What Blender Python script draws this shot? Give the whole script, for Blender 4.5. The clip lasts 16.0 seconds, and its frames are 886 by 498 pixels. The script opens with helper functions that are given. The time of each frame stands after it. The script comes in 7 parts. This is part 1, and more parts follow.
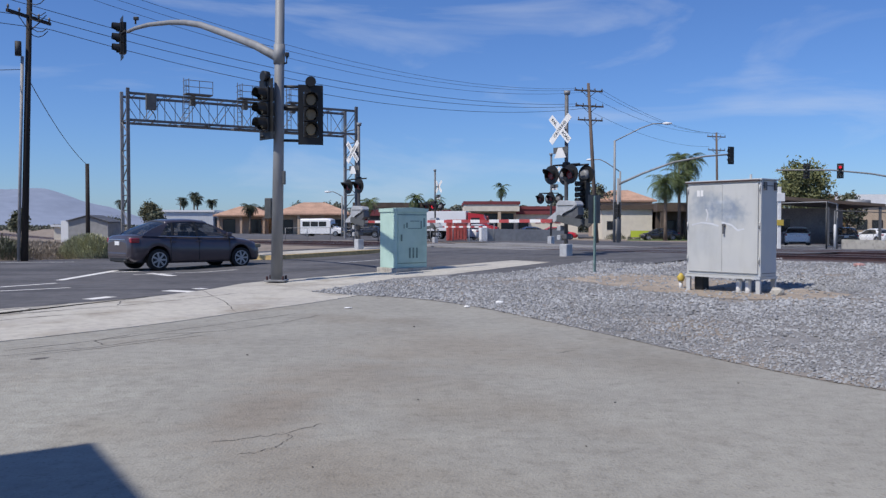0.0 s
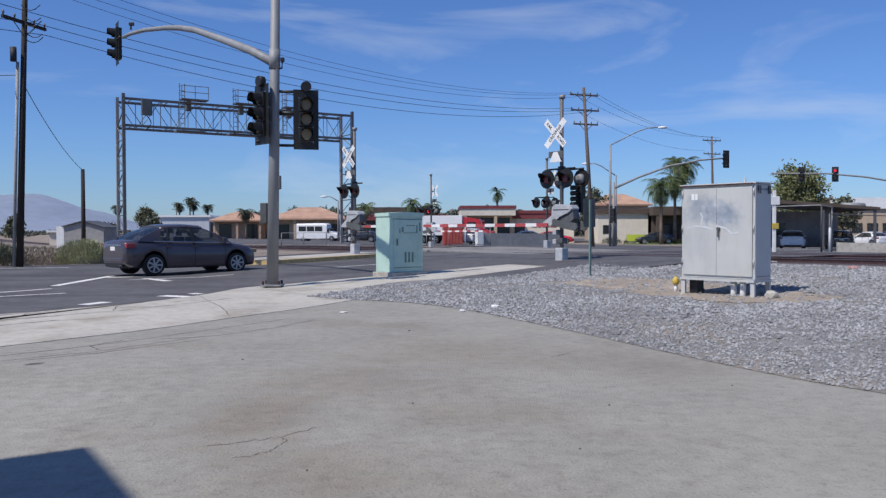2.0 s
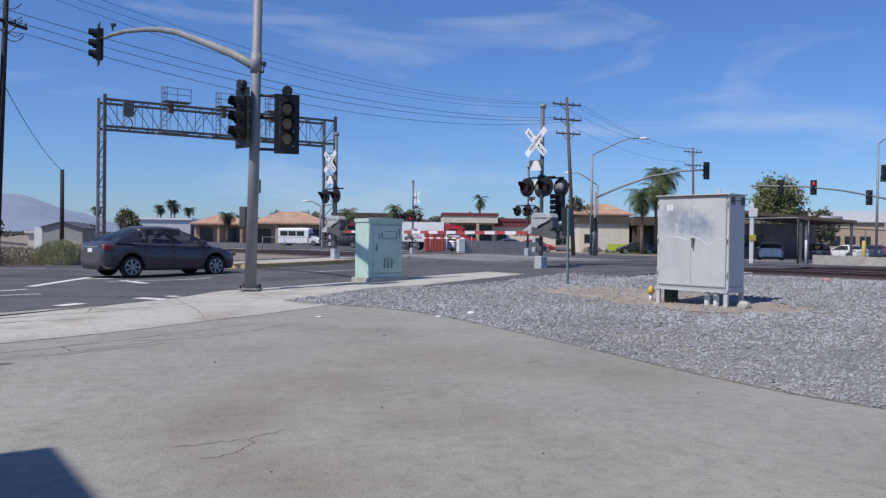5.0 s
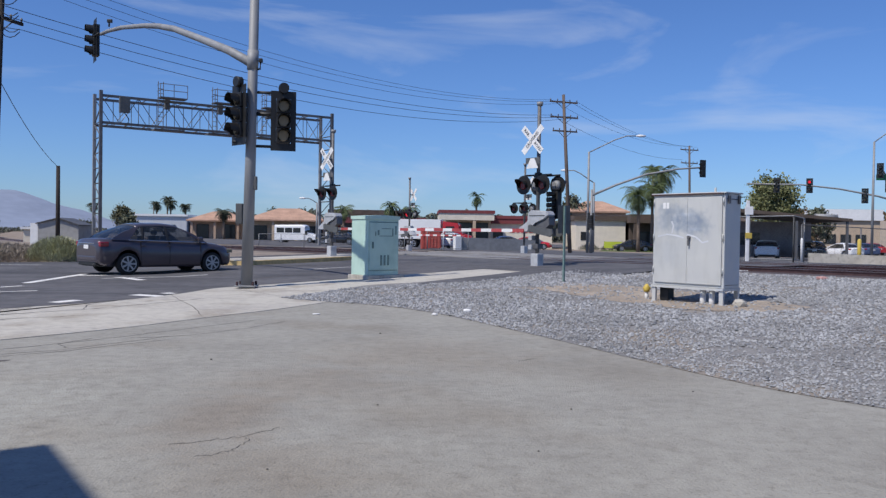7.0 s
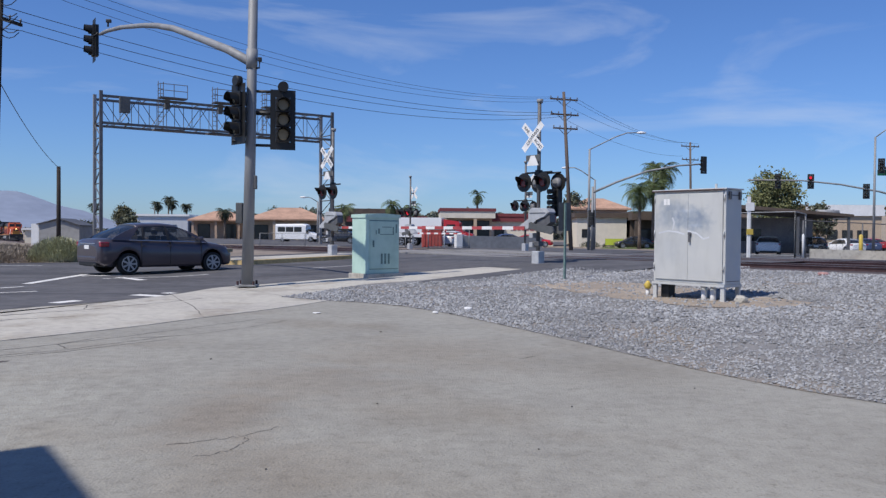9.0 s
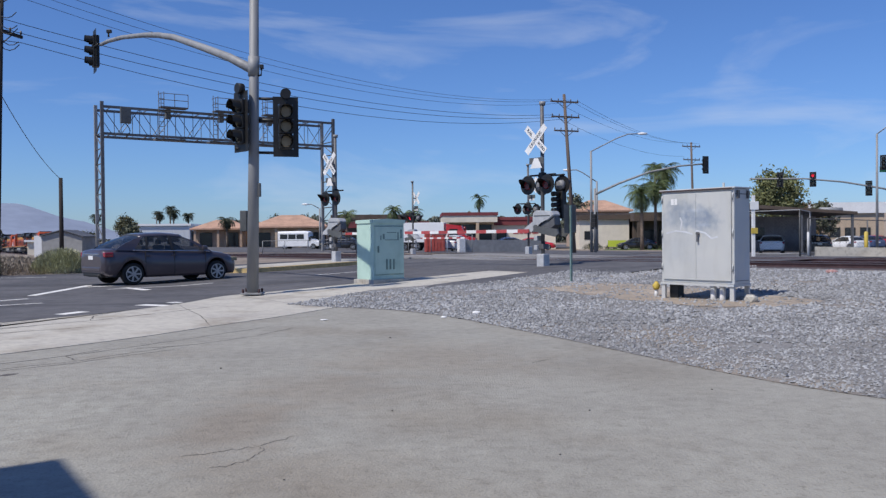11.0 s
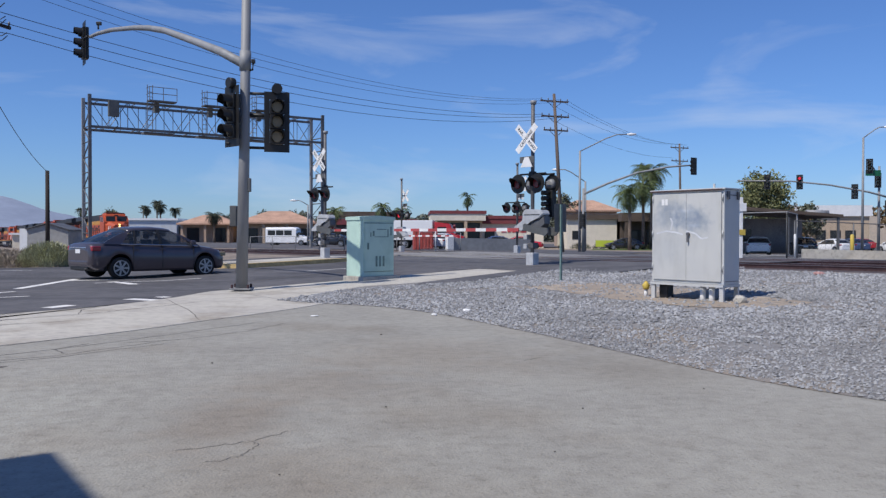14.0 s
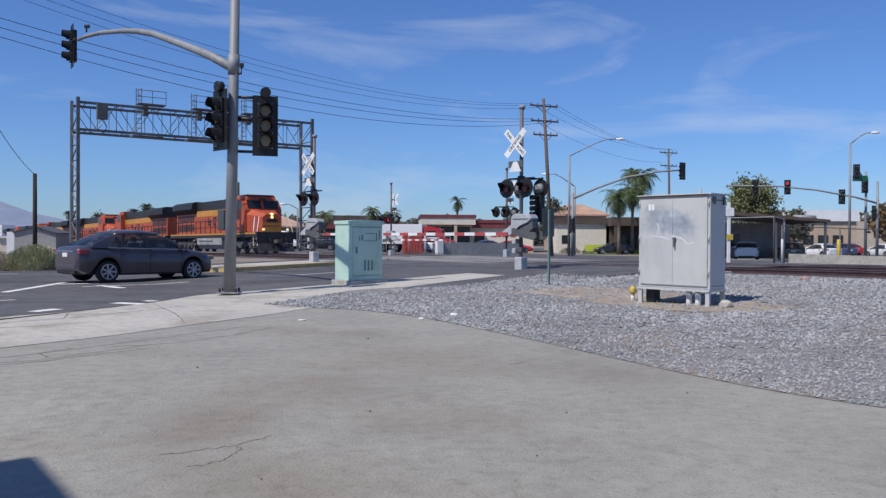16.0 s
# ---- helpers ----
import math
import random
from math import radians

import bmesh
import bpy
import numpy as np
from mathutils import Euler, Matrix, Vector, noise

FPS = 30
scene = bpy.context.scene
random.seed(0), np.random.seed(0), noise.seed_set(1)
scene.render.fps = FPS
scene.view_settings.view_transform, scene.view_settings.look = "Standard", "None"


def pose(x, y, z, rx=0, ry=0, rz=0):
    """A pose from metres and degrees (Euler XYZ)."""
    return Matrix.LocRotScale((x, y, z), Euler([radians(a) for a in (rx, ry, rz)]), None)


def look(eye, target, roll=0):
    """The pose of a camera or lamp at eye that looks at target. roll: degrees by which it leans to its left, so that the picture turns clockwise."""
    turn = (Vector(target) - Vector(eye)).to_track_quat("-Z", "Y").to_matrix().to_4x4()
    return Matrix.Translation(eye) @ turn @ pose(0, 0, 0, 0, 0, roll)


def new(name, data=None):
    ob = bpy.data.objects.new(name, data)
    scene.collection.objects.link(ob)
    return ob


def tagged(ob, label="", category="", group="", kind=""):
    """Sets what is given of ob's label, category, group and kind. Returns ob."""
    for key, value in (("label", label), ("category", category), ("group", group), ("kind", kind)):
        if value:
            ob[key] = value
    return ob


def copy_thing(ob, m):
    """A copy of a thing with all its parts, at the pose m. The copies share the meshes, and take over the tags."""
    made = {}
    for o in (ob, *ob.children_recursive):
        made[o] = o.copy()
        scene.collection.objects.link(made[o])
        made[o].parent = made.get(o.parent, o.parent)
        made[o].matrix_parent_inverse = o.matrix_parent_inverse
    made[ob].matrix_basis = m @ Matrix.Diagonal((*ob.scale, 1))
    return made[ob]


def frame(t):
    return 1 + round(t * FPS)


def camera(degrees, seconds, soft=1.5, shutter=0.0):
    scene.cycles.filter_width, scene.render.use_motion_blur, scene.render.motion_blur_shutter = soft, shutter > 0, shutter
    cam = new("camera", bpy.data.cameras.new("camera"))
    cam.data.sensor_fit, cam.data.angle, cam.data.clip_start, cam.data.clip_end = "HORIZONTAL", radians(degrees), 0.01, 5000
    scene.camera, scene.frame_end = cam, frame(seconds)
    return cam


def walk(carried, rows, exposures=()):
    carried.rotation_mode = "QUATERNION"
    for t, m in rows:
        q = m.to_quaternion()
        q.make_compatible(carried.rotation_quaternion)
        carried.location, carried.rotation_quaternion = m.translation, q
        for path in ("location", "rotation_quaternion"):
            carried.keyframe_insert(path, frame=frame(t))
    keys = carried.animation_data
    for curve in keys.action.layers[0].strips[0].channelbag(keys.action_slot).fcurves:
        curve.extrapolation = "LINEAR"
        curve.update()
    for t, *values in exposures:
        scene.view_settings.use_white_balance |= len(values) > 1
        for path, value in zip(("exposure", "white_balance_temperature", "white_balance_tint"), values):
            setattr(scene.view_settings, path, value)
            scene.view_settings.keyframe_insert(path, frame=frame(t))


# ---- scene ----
cam = camera(56.0, 16.0, soft=1.35)
walk(cam, [
    (0.0, pose(0.000, 0.000, 1.400, 88.407, -0.000, 0.000)),
    (0.5, pose(0.000, 0.006, 1.397, 88.593, -0.209, -0.436)),
    (1.0, pose(0.005, -0.005, 1.400, 88.463, 0.012, 0.008)),
    (1.5, pose(0.010, -0.012, 1.398, 88.477, 0.163, -0.070)),
    (2.0, pose(0.018, -0.023, 1.395, 88.715, 0.177, -0.250)),
    (2.5, pose(0.040, -0.039, 1.393, 88.618, -0.133, -0.728)),
    (3.0, pose(0.070, -0.042, 1.386, 89.042, -0.256, -0.951)),
    (3.5, pose(0.092, -0.053, 1.390, 89.325, -0.433, -0.733)),
    (4.0, pose(0.098, -0.066, 1.383, 89.169, -0.409, -1.010)),
    (6.5, pose(0.122, -0.108, 1.401, 89.212, -0.982, -1.743)),
    (7.0, pose(0.112, -0.105, 1.398, 88.991, -0.851, -1.672)),
    (7.5, pose(0.119, -0.095, 1.394, 89.144, -0.794, -1.777)),
    (8.0, pose(0.132, -0.088, 1.396, 88.825, -0.668, -1.502)),
    (8.5, pose(0.128, -0.094, 1.394, 88.926, -0.537, -1.684)),
    (9.0, pose(0.131, -0.073, 1.393, 88.869, -0.484, -1.588)),
    (11.5, pose(0.021, 0.016, 1.381, 89.230, 0.644, -1.480)),
    (12.0, pose(0.003, 0.012, 1.377, 89.068, 0.191, -1.567)),
    (12.5, pose(-0.009, 0.013, 1.374, 89.178, -0.421, -1.467)),
    (13.0, pose(-0.002, 0.012, 1.378, 88.864, -0.421, -1.720)),
    (13.5, pose(-0.005, -0.009, 1.386, 88.902, -0.434, -1.889)),
    (14.0, pose(-0.017, 0.017, 1.374, 89.056, -0.149, -2.318)),
    (14.5, pose(0.004, -0.009, 1.382, 88.872, -0.564, -2.587)),
    (15.0, pose(0.011, 0.002, 1.379, 88.922, -0.427, -2.571)),
    (15.5, pose(0.018, -0.004, 1.380, 88.984, -0.165, -2.573)),
    (16.0, pose(0.027, -0.009, 1.380, 89.334, -0.270, -2.995)),
], exposures=[(0.0, 0.0), (16.0, 0.0)])

# ---- sun and sky: clear with thin high streaks; the sun is high, behind and to the left ----
SUN_EL, SUN_TO = radians(54), Vector((-0.795, -0.607, 0)).normalized()
world = bpy.data.worlds.new("sky")
scene.world = world
world.use_nodes = True
wn, wl = world.node_tree.nodes, world.node_tree.links
wn.clear()
w_out = wn.new("ShaderNodeOutputWorld")
w_bg = wn.new("ShaderNodeBackground")
w_sky = wn.new("ShaderNodeTexSky")
w_sky.sky_type, w_sky.sun_disc = "NISHITA", False
w_sky.sun_elevation, w_sky.sun_rotation = SUN_EL, math.atan2(SUN_TO.x, SUN_TO.y)
w_sky.air_density, w_sky.dust_density, w_sky.ozone_density = 1.0, 0.25, 3.5
w_co = wn.new("ShaderNodeTexCoord")
w_map = wn.new("ShaderNodeMapping")
w_map.inputs["Rotation"].default_value = (0, radians(-20), radians(10))
w_map.inputs["Scale"].default_value = (2.2, 2.0, 9.0)
w_noise = wn.new("ShaderNodeTexNoise")
w_noise.inputs["Scale"].default_value, w_noise.inputs["Detail"].default_value = 1.25, 7
w_noise.inputs["Roughness"].default_value, w_noise.inputs["Distortion"].default_value = 0.55, 0.6
w_ramp = wn.new("ShaderNodeValToRGB")
w_ramp.color_ramp.elements[0].position, w_ramp.color_ramp.elements[1].position = 0.53, 0.80
w_ramp.color_ramp.elements[1].color = (0.50, 0.50, 0.50, 1)
w_mix = wn.new("ShaderNodeMixRGB")
w_mix.inputs[2].default_value = (7.6, 8.2, 9.2, 1)
wl.new(w_co.outputs["Generated"], w_map.inputs["Vector"])
wl.new(w_map.outputs["Vector"], w_noise.inputs["Vector"])
wl.new(w_noise.outputs["Fac"], w_ramp.inputs["Fac"])
wl.new(w_ramp.outputs["Color"], w_mix.inputs[0])
w_deep = wn.new("ShaderNodeMixRGB")
w_deep.blend_type = "MULTIPLY"
w_deep.inputs[0].default_value = 1.0
w_deep.inputs[2].default_value = (0.62, 0.86, 1.32, 1)
wl.new(w_sky.outputs["Color"], w_deep.inputs[1])
wl.new(w_deep.outputs["Color"], w_mix.inputs[1])
wl.new(w_mix.outputs["Color"], w_bg.inputs["Color"])
w_bg.inputs["Strength"].default_value = 0.089
wl.new(w_bg.outputs["Background"], w_out.inputs["Surface"])
sun = new("sun", bpy.data.lights.new("sun", "SUN"))
sun.data.energy, sun.data.angle, sun.data.color = 4.1, radians(0.53), (1.0, 0.94, 0.86)
sun.matrix_world = look((0, 0, 60), Vector((0, 0, 60)) - (SUN_TO * math.cos(SUN_EL) + Vector((0, 0, math.sin(SUN_EL)))))


# ---- materials ----
def mat(name, color, rough=0.6, metal=0.0, vary=0.15, scale=8.0, bump=0.0, bump_scale=60.0, emit=None, power=0.0,
        color2=None, spread=(0.35, 0.65), coat=0.0, island=0.0, stretch=(1, 1, 1)):
    """A surface whose colour wanders at two scales, with fine relief."""
    m = bpy.data.materials.new(name)
    m.use_nodes = True
    n, l = m.node_tree.nodes, m.node_tree.links
    p = n["Principled BSDF"]
    p.inputs["Roughness"].default_value, p.inputs["Metallic"].default_value = rough, metal
    if coat:
        p.inputs["Coat Weight"].default_value, p.inputs["Coat Roughness"].default_value = coat, 0.05
    co = n.new("ShaderNodeTexCoord")
    mp = n.new("ShaderNodeMapping")
    mp.inputs["Scale"].default_value = stretch
    l.new(co.outputs["Object"], mp.inputs["Vector"])
    big, fine = n.new("ShaderNodeTexNoise"), n.new("ShaderNodeTexNoise")
    big.inputs["Scale"].default_value, big.inputs["Detail"].default_value = scale * 0.12, 5
    fine.inputs["Scale"].default_value, fine.inputs["Detail"].default_value = scale, 6
    for t in (big, fine):
        l.new(mp.outputs["Vector"], t.inputs["Vector"])
    c2 = color2 or tuple(min(1, c * (1 - 1.6 * vary)) for c in color)
    c1 = color if color2 else tuple(min(1, c * (1 + vary)) for c in color)
    add = n.new("ShaderNodeMath")
    add.operation = "ADD"
    half = n.new("ShaderNodeMath")
    half.operation, half.inputs[1].default_value = "MULTIPLY", 0.5
    l.new(big.outputs["Fac"], add.inputs[0])
    l.new(fine.outputs["Fac"], add.inputs[1])
    l.new(add.outputs[0], half.inputs[0])
    rp = n.new("ShaderNodeValToRGB")
    rp.color_ramp.elements[0].position, rp.color_ramp.elements[1].position = spread
    rp.color_ramp.elements[0].color, rp.color_ramp.elements[1].color = (*c2, 1), (*c1, 1)
    l.new(half.outputs[0], rp.inputs["Fac"])
    out = rp.outputs["Color"]
    if island:
        ge, hv = n.new("ShaderNodeNewGeometry"), n.new("ShaderNodeHueSaturation")
        mr = n.new("ShaderNodeMapRange")
        mr.inputs["To Min"].default_value, mr.inputs["To Max"].default_value = 1 - island, 1 + island
        l.new(ge.outputs["Random Per Island"], mr.inputs["Value"])
        l.new(mr.outputs["Result"], hv.inputs["Value"])
        l.new(out, hv.inputs["Color"])
        out = hv.outputs["Color"]
    l.new(out, p.inputs["Base Color"])
    if bump:
        bt, bp = n.new("ShaderNodeTexNoise"), n.new("ShaderNodeBump")
        bt.inputs["Scale"].default_value, bt.inputs["Detail"].default_value = bump_scale, 4
        bp.inputs["Strength"].default_value, bp.inputs["Distance"].default_value = bump, 0.02
        l.new(co.outputs["Object"], bt.inputs["Vector"])
        l.new(bt.outputs["Fac"], bp.inputs["Height"])
        l.new(bp.outputs["Normal"], p.inputs["Normal"])
    if emit:
        p.inputs["Emission Color"].default_value, p.inputs["Emission Strength"].default_value = (*emit, 1), power
    return m


def glass(name, tint=(0.02, 0.025, 0.03), rough=0.04):
    m = mat(name, tint, rough, 0.0, 0.05, 2.0)
    p = m.node_tree.nodes["Principled BSDF"]
    p.inputs["Specular IOR Level"].default_value, p.inputs["Alpha"].default_value = 0.8, 0.62
    return m


M = dict(
    dirt=mat("dry_dirt", (0.25, 0.205, 0.165), 0.95, vary=0.25, scale=3.0, bump=0.6, bump_scale=9),
    pad=mat("worn_paving", (0.322, 0.312, 0.276), 0.92, vary=0.10, scale=6.0, bump=0.5, bump_scale=55, color2=(0.255, 0.244, 0.215), spread=(0.36, 0.60)),
    concrete=mat("concrete", (0.50, 0.475, 0.415), 0.9, vary=0.14, scale=4.0, bump=0.3, bump_scale=40, color2=(0.40, 0.375, 0.34), spread=(0.34, 0.56)),
    road=mat("asphalt", (0.118, 0.115, 0.120), 0.88, vary=0.2, scale=3.0, bump=0.4, bump_scale=70, color2=(0.070, 0.069, 0.073), spread=(0.38, 0.60)),
    ballast=mat("ballast_bed", (0.262, 0.255, 0.248), 0.95, vary=0.30, scale=22.0, bump=1.0, bump_scale=26, color2=(0.165, 0.162, 0.162)),
    stone=mat("crushed_stone", (0.298, 0.304, 0.315), 0.9, vary=0.2, scale=5.0, island=0.30),
    sandy=mat("sandy_soil", (0.37, 0.31, 0.245), 0.95, vary=0.25, scale=7.0, bump=0.7, bump_scale=30),
    tar=mat("crack_tar", (0.10, 0.09, 0.08), 0.8),
    paint=mat("road_paint", (0.72, 0.71, 0.68), 0.8, vary=0.2, scale=9, color2=(0.42, 0.41, 0.40), spread=(0.3, 0.5)),
    yellow=mat("yellow_paint", (0.58, 0.42, 0.19), 0.8, vary=0.2, scale=9),
    galv=mat("galvanized_steel", (0.27, 0.275, 0.28), 0.62, 0.15, 0.12, 4.0, stretch=(1, 1, 0.15)),
    galvdark=mat("weathered_steel", (0.15, 0.15, 0.155), 0.6, 0.4, 0.2, 5.0),
    black=mat("black_paint", (0.013, 0.013, 0.013), 0.5, vary=0.2),
    earth=mat("tan_earth", (0.36, 0.29, 0.215), 0.95, vary=0.25, scale=5.0, bump=0.8, bump_scale=24, color2=(0.25, 0.215, 0.18)),
    lens=mat("unlit_lens", (0.30, 0.245, 0.15), 0.35, vary=0.1),
    redlens=mat("unlit_red_lens", (0.16, 0.015, 0.018), 0.25, vary=0.1),
    redlit=mat("lit_red_lens", (0.6, 0.02, 0.02), 0.3, emit=(1.0, 0.03, 0.06), power=0.75),
    teal=mat("pale_green_paint", (0.46, 0.63, 0.55), 0.62, vary=0.10, scale=3.0, color2=(0.36, 0.52, 0.455), spread=(0.30, 0.52)),
    tealdark=mat("dark_green_edge", (0.16, 0.25, 0.23), 0.7),
    cabinet=mat("bare_aluminium", (0.565, 0.57, 0.545), 0.55, 0.05, 0.08, 3.0, color2=(0.50, 0.51, 0.505)),
    rust=mat("rusty_steel", (0.075, 0.042, 0.045), 0.85, 0.2, 0.3, 14.0),
    railhead=mat("polished_rail", (0.45, 0.43, 0.42), 0.3, 0.9, 0.1),
    wood=mat("creosoted_wood", (0.035, 0.028, 0.024), 0.9, vary=0.3, scale=10, bump=0.5, bump_scale=30, stretch=(1, 1, 0.05)),
    woodpale=mat("weathered_pole_wood", (0.15, 0.115, 0.095), 0.9, vary=0.25, scale=10, stretch=(1, 1, 0.05)),
    white=mat("white_paint", (0.78, 0.78, 0.77), 0.6, vary=0.06, scale=4),
    signback=mat("sign_back", (0.12, 0.125, 0.125), 0.6, 0.3),
    wire=mat("wire", (0.03, 0.03, 0.032), 0.7),
    carpaint=mat("grey_car_paint", (0.080, 0.069, 0.083), 0.28, 0.35, 0.04, 2.0, coat=0.5),
    carglass=glass("car_glass"),
    tyre=mat("tyre_rubber", (0.018, 0.018, 0.018), 0.85),
    rim=mat("alloy_rim", (0.42, 0.43, 0.45), 0.4, 0.6, 0.05),
    trim=mat("black_trim", (0.02, 0.02, 0.021), 0.6),
    taillight=mat("tail_light", (0.30, 0.015, 0.03), 0.2, vary=0.05, coat=0.5),
    chrome=mat("chrome", (0.8, 0.8, 0.8), 0.15, 1.0, 0.02),
    orange=mat("orange_livery", (0.50, 0.088, 0.028), 0.5, vary=0.2, scale=2.6, color2=(0.33, 0.062, 0.03), spread=(0.36, 0.58)),
    yorange=mat("yellow_livery", (0.52, 0.235, 0.035), 0.5, vary=0.12, scale=1.6),
    engineblack=mat("black_livery", (0.022, 0.022, 0.024), 0.55, vary=0.3, scale=2),
    truckgrey=mat("dusty_running_gear", (0.085, 0.08, 0.075), 0.85, vary=0.3),
    tankgrey=mat("grey_tank", (0.30, 0.30, 0.295), 0.7, vary=0.2),
    headlight=mat("lit_headlight", (1, 0.9, 0.6), 0.3, emit=(1.0, 0.80, 0.25), power=2.6),
    ditch=mat("dim_ditch_light", (0.9, 0.8, 0.4), 0.3, emit=(1.0, 0.80, 0.25), power=0.9),
    stucco=mat("tan_stucco", (0.52, 0.40, 0.285), 0.9, vary=0.08, scale=2, bump=0.2),
    stuccopink=mat("pink_tan_stucco", (0.46, 0.33, 0.24), 0.9, vary=0.08, scale=2),
    cream=mat("cream_stucco", (0.70, 0.64, 0.53), 0.9, vary=0.06, scale=2),
    tile=mat("clay_roof_tile", (0.46, 0.285, 0.20), 0.85, vary=0.2, scale=5, bump=0.4, bump_scale=8),
    maroon=mat("maroon_trim", (0.20, 0.045, 0.05), 0.7, vary=0.15),
    shade=mat("dark_window", (0.022, 0.024, 0.027), 0.15, vary=0.1),
    brownwall=mat("dark_brown_wall", (0.10, 0.075, 0.06), 0.9, vary=0.2),
    greywall=mat("grey_block_wall", (0.33, 0.325, 0.315), 0.9, vary=0.12, scale=3),
    paleblue=mat("pale_metal_siding", (0.56, 0.58, 0.60), 0.6, 0.1, 0.08, stretch=(6, 6, 0.2)),
    vehwhite=mat("white_vehicle_paint", (0.80, 0.80, 0.80), 0.3, vary=0.03, coat=0.4),
    vehred=mat("red_vehicle_paint", (0.50, 0.02, 0.03), 0.35, vary=0.08, coat=0.4),
    vehdark=mat("dark_vehicle_paint", (0.02, 0.021, 0.024), 0.25, vary=0.05, coat=0.6),
    vehblue=mat("blue_vehicle_paint", (0.05, 0.08, 0.17), 0.4, vary=0.05),
    lime=mat("lime_banner", (0.55, 0.62, 0.06), 0.7, vary=0.05),
    leaf=mat("tree_leaves", (0.19, 0.205, 0.085), 0.75, vary=0.3, scale=1.2, island=0.35),
    leafdark=mat("dark_tree_leaves", (0.125, 0.135, 0.085), 0.8, vary=0.3, scale=1.2, island=0.35),
    leafbrown=mat("dry_tree_leaves", (0.16, 0.105, 0.05), 0.85, vary=0.3, scale=1.2, island=0.35),
    palm=mat("palm_fronds", (0.10, 0.135, 0.045), 0.7, vary=0.25, scale=1.2, island=0.35),
    bark=mat("bark", (0.19, 0.145, 0.11), 0.95, vary=0.3, scale=8, bump=0.6),
    brush=mat("dry_brush", (0.42, 0.42, 0.26), 0.9, vary=0.2, scale=2, island=0.35),
    # the ridge's distance haze is painted into this pale blue-grey base colour
    mountain=mat("haze_tinted_mountain", (0.22, 0.26, 0.345), 1.0, vary=0.10, scale=0.02),
    grass=mat("mown_grass", (0.10, 0.16, 0.04), 0.9, vary=0.3, scale=5),
    stringy=mat("chain_link_wire", (0.13, 0.135, 0.14), 0.6, 0.4),
    plasticyellow=mat("yellow_valve_paint", (0.60, 0.44, 0.08), 0.5),
    signgreen=mat("street_sign_green", (0.01, 0.12, 0.06), 0.5),
    oily=mat("oily_ballast", (0.085, 0.066, 0.068), 0.95, vary=0.3, scale=18.0, bump=1.0, bump_scale=26),
    mech=mat("silver_paint", (0.50, 0.51, 0.52), 0.5, 0.2, 0.12),
    palmdark=mat("far_palm_fronds", (0.055, 0.068, 0.04), 0.8, vary=0.25, scale=1.2, island=0.3),
    riser=mat("pale_conduit", (0.34, 0.33, 0.32), 0.7),
    seat=mat("grey_seat_cloth", (0.12, 0.115, 0.11), 0.9),
    armred=mat("faded_red_paint", (0.42, 0.07, 0.075), 0.7, vary=0.15),
    # greyed leaf green with the haze of distance mixed into the colour
    leafhaze=mat("haze_tinted_leaves", (0.15, 0.165, 0.13), 0.9, vary=0.2, scale=0.5, island=0.12),
    olive=mat("olive_tree_leaves", (0.13, 0.13, 0.07), 0.8, vary=0.25, scale=1.2, island=0.2),
    faded=mat("faded_pink_rubble", (0.42, 0.24, 0.22), 0.9, vary=0.2),
    dim=mat("dull_purple_brown_wall", (0.33, 0.29, 0.29), 0.9, vary=0.2),
    scrub=mat("grey_brown_scrub", (0.30, 0.26, 0.21), 0.95, vary=0.25, scale=2, island=0.3),
    panel=mat("worn_crossing_panel", (0.27, 0.26, 0.25), 0.9, vary=0.25, scale=6.0, color2=(0.16, 0.155, 0.15), spread=(0.4, 0.6)),
    plain=mat("plain_plaster", (0.10, 0.09, 0.085), 0.9),
)


def stained(m, tint, scale, lo, hi, seed, squash=(1, 1, 1), depth=0.7):
    """Lays soft blotches of a darker tint over a surface's own colour."""
    n, l = m.node_tree.nodes, m.node_tree.links
    p = n["Principled BSDF"]
    src = p.inputs["Base Color"].links[0].from_socket
    co, mp = n.new("ShaderNodeTexCoord"), n.new("ShaderNodeMapping")
    mp.inputs["Location"].default_value, mp.inputs["Scale"].default_value = (seed, seed * 0.37, 0), squash
    tx, mr, mx = n.new("ShaderNodeTexNoise"), n.new("ShaderNodeMapRange"), n.new("ShaderNodeMixRGB")
    tx.inputs["Scale"].default_value, tx.inputs["Detail"].default_value = scale, 5
    mr.inputs["From Min"].default_value, mr.inputs["From Max"].default_value, mr.inputs["To Max"].default_value = lo, hi, depth
    mx.blend_type, mx.inputs[2].default_value = "MULTIPLY", (*tint, 1)
    l.new(co.outputs["Object"], mp.inputs["Vector"])
    l.new(mp.outputs["Vector"], tx.inputs["Vector"])
    l.new(tx.outputs["Fac"], mr.inputs["Value"])
    l.new(mr.outputs["Result"], mx.inputs[0])
    l.new(src, mx.inputs[1])
    l.new(mx.outputs["Color"], p.inputs["Base Color"])


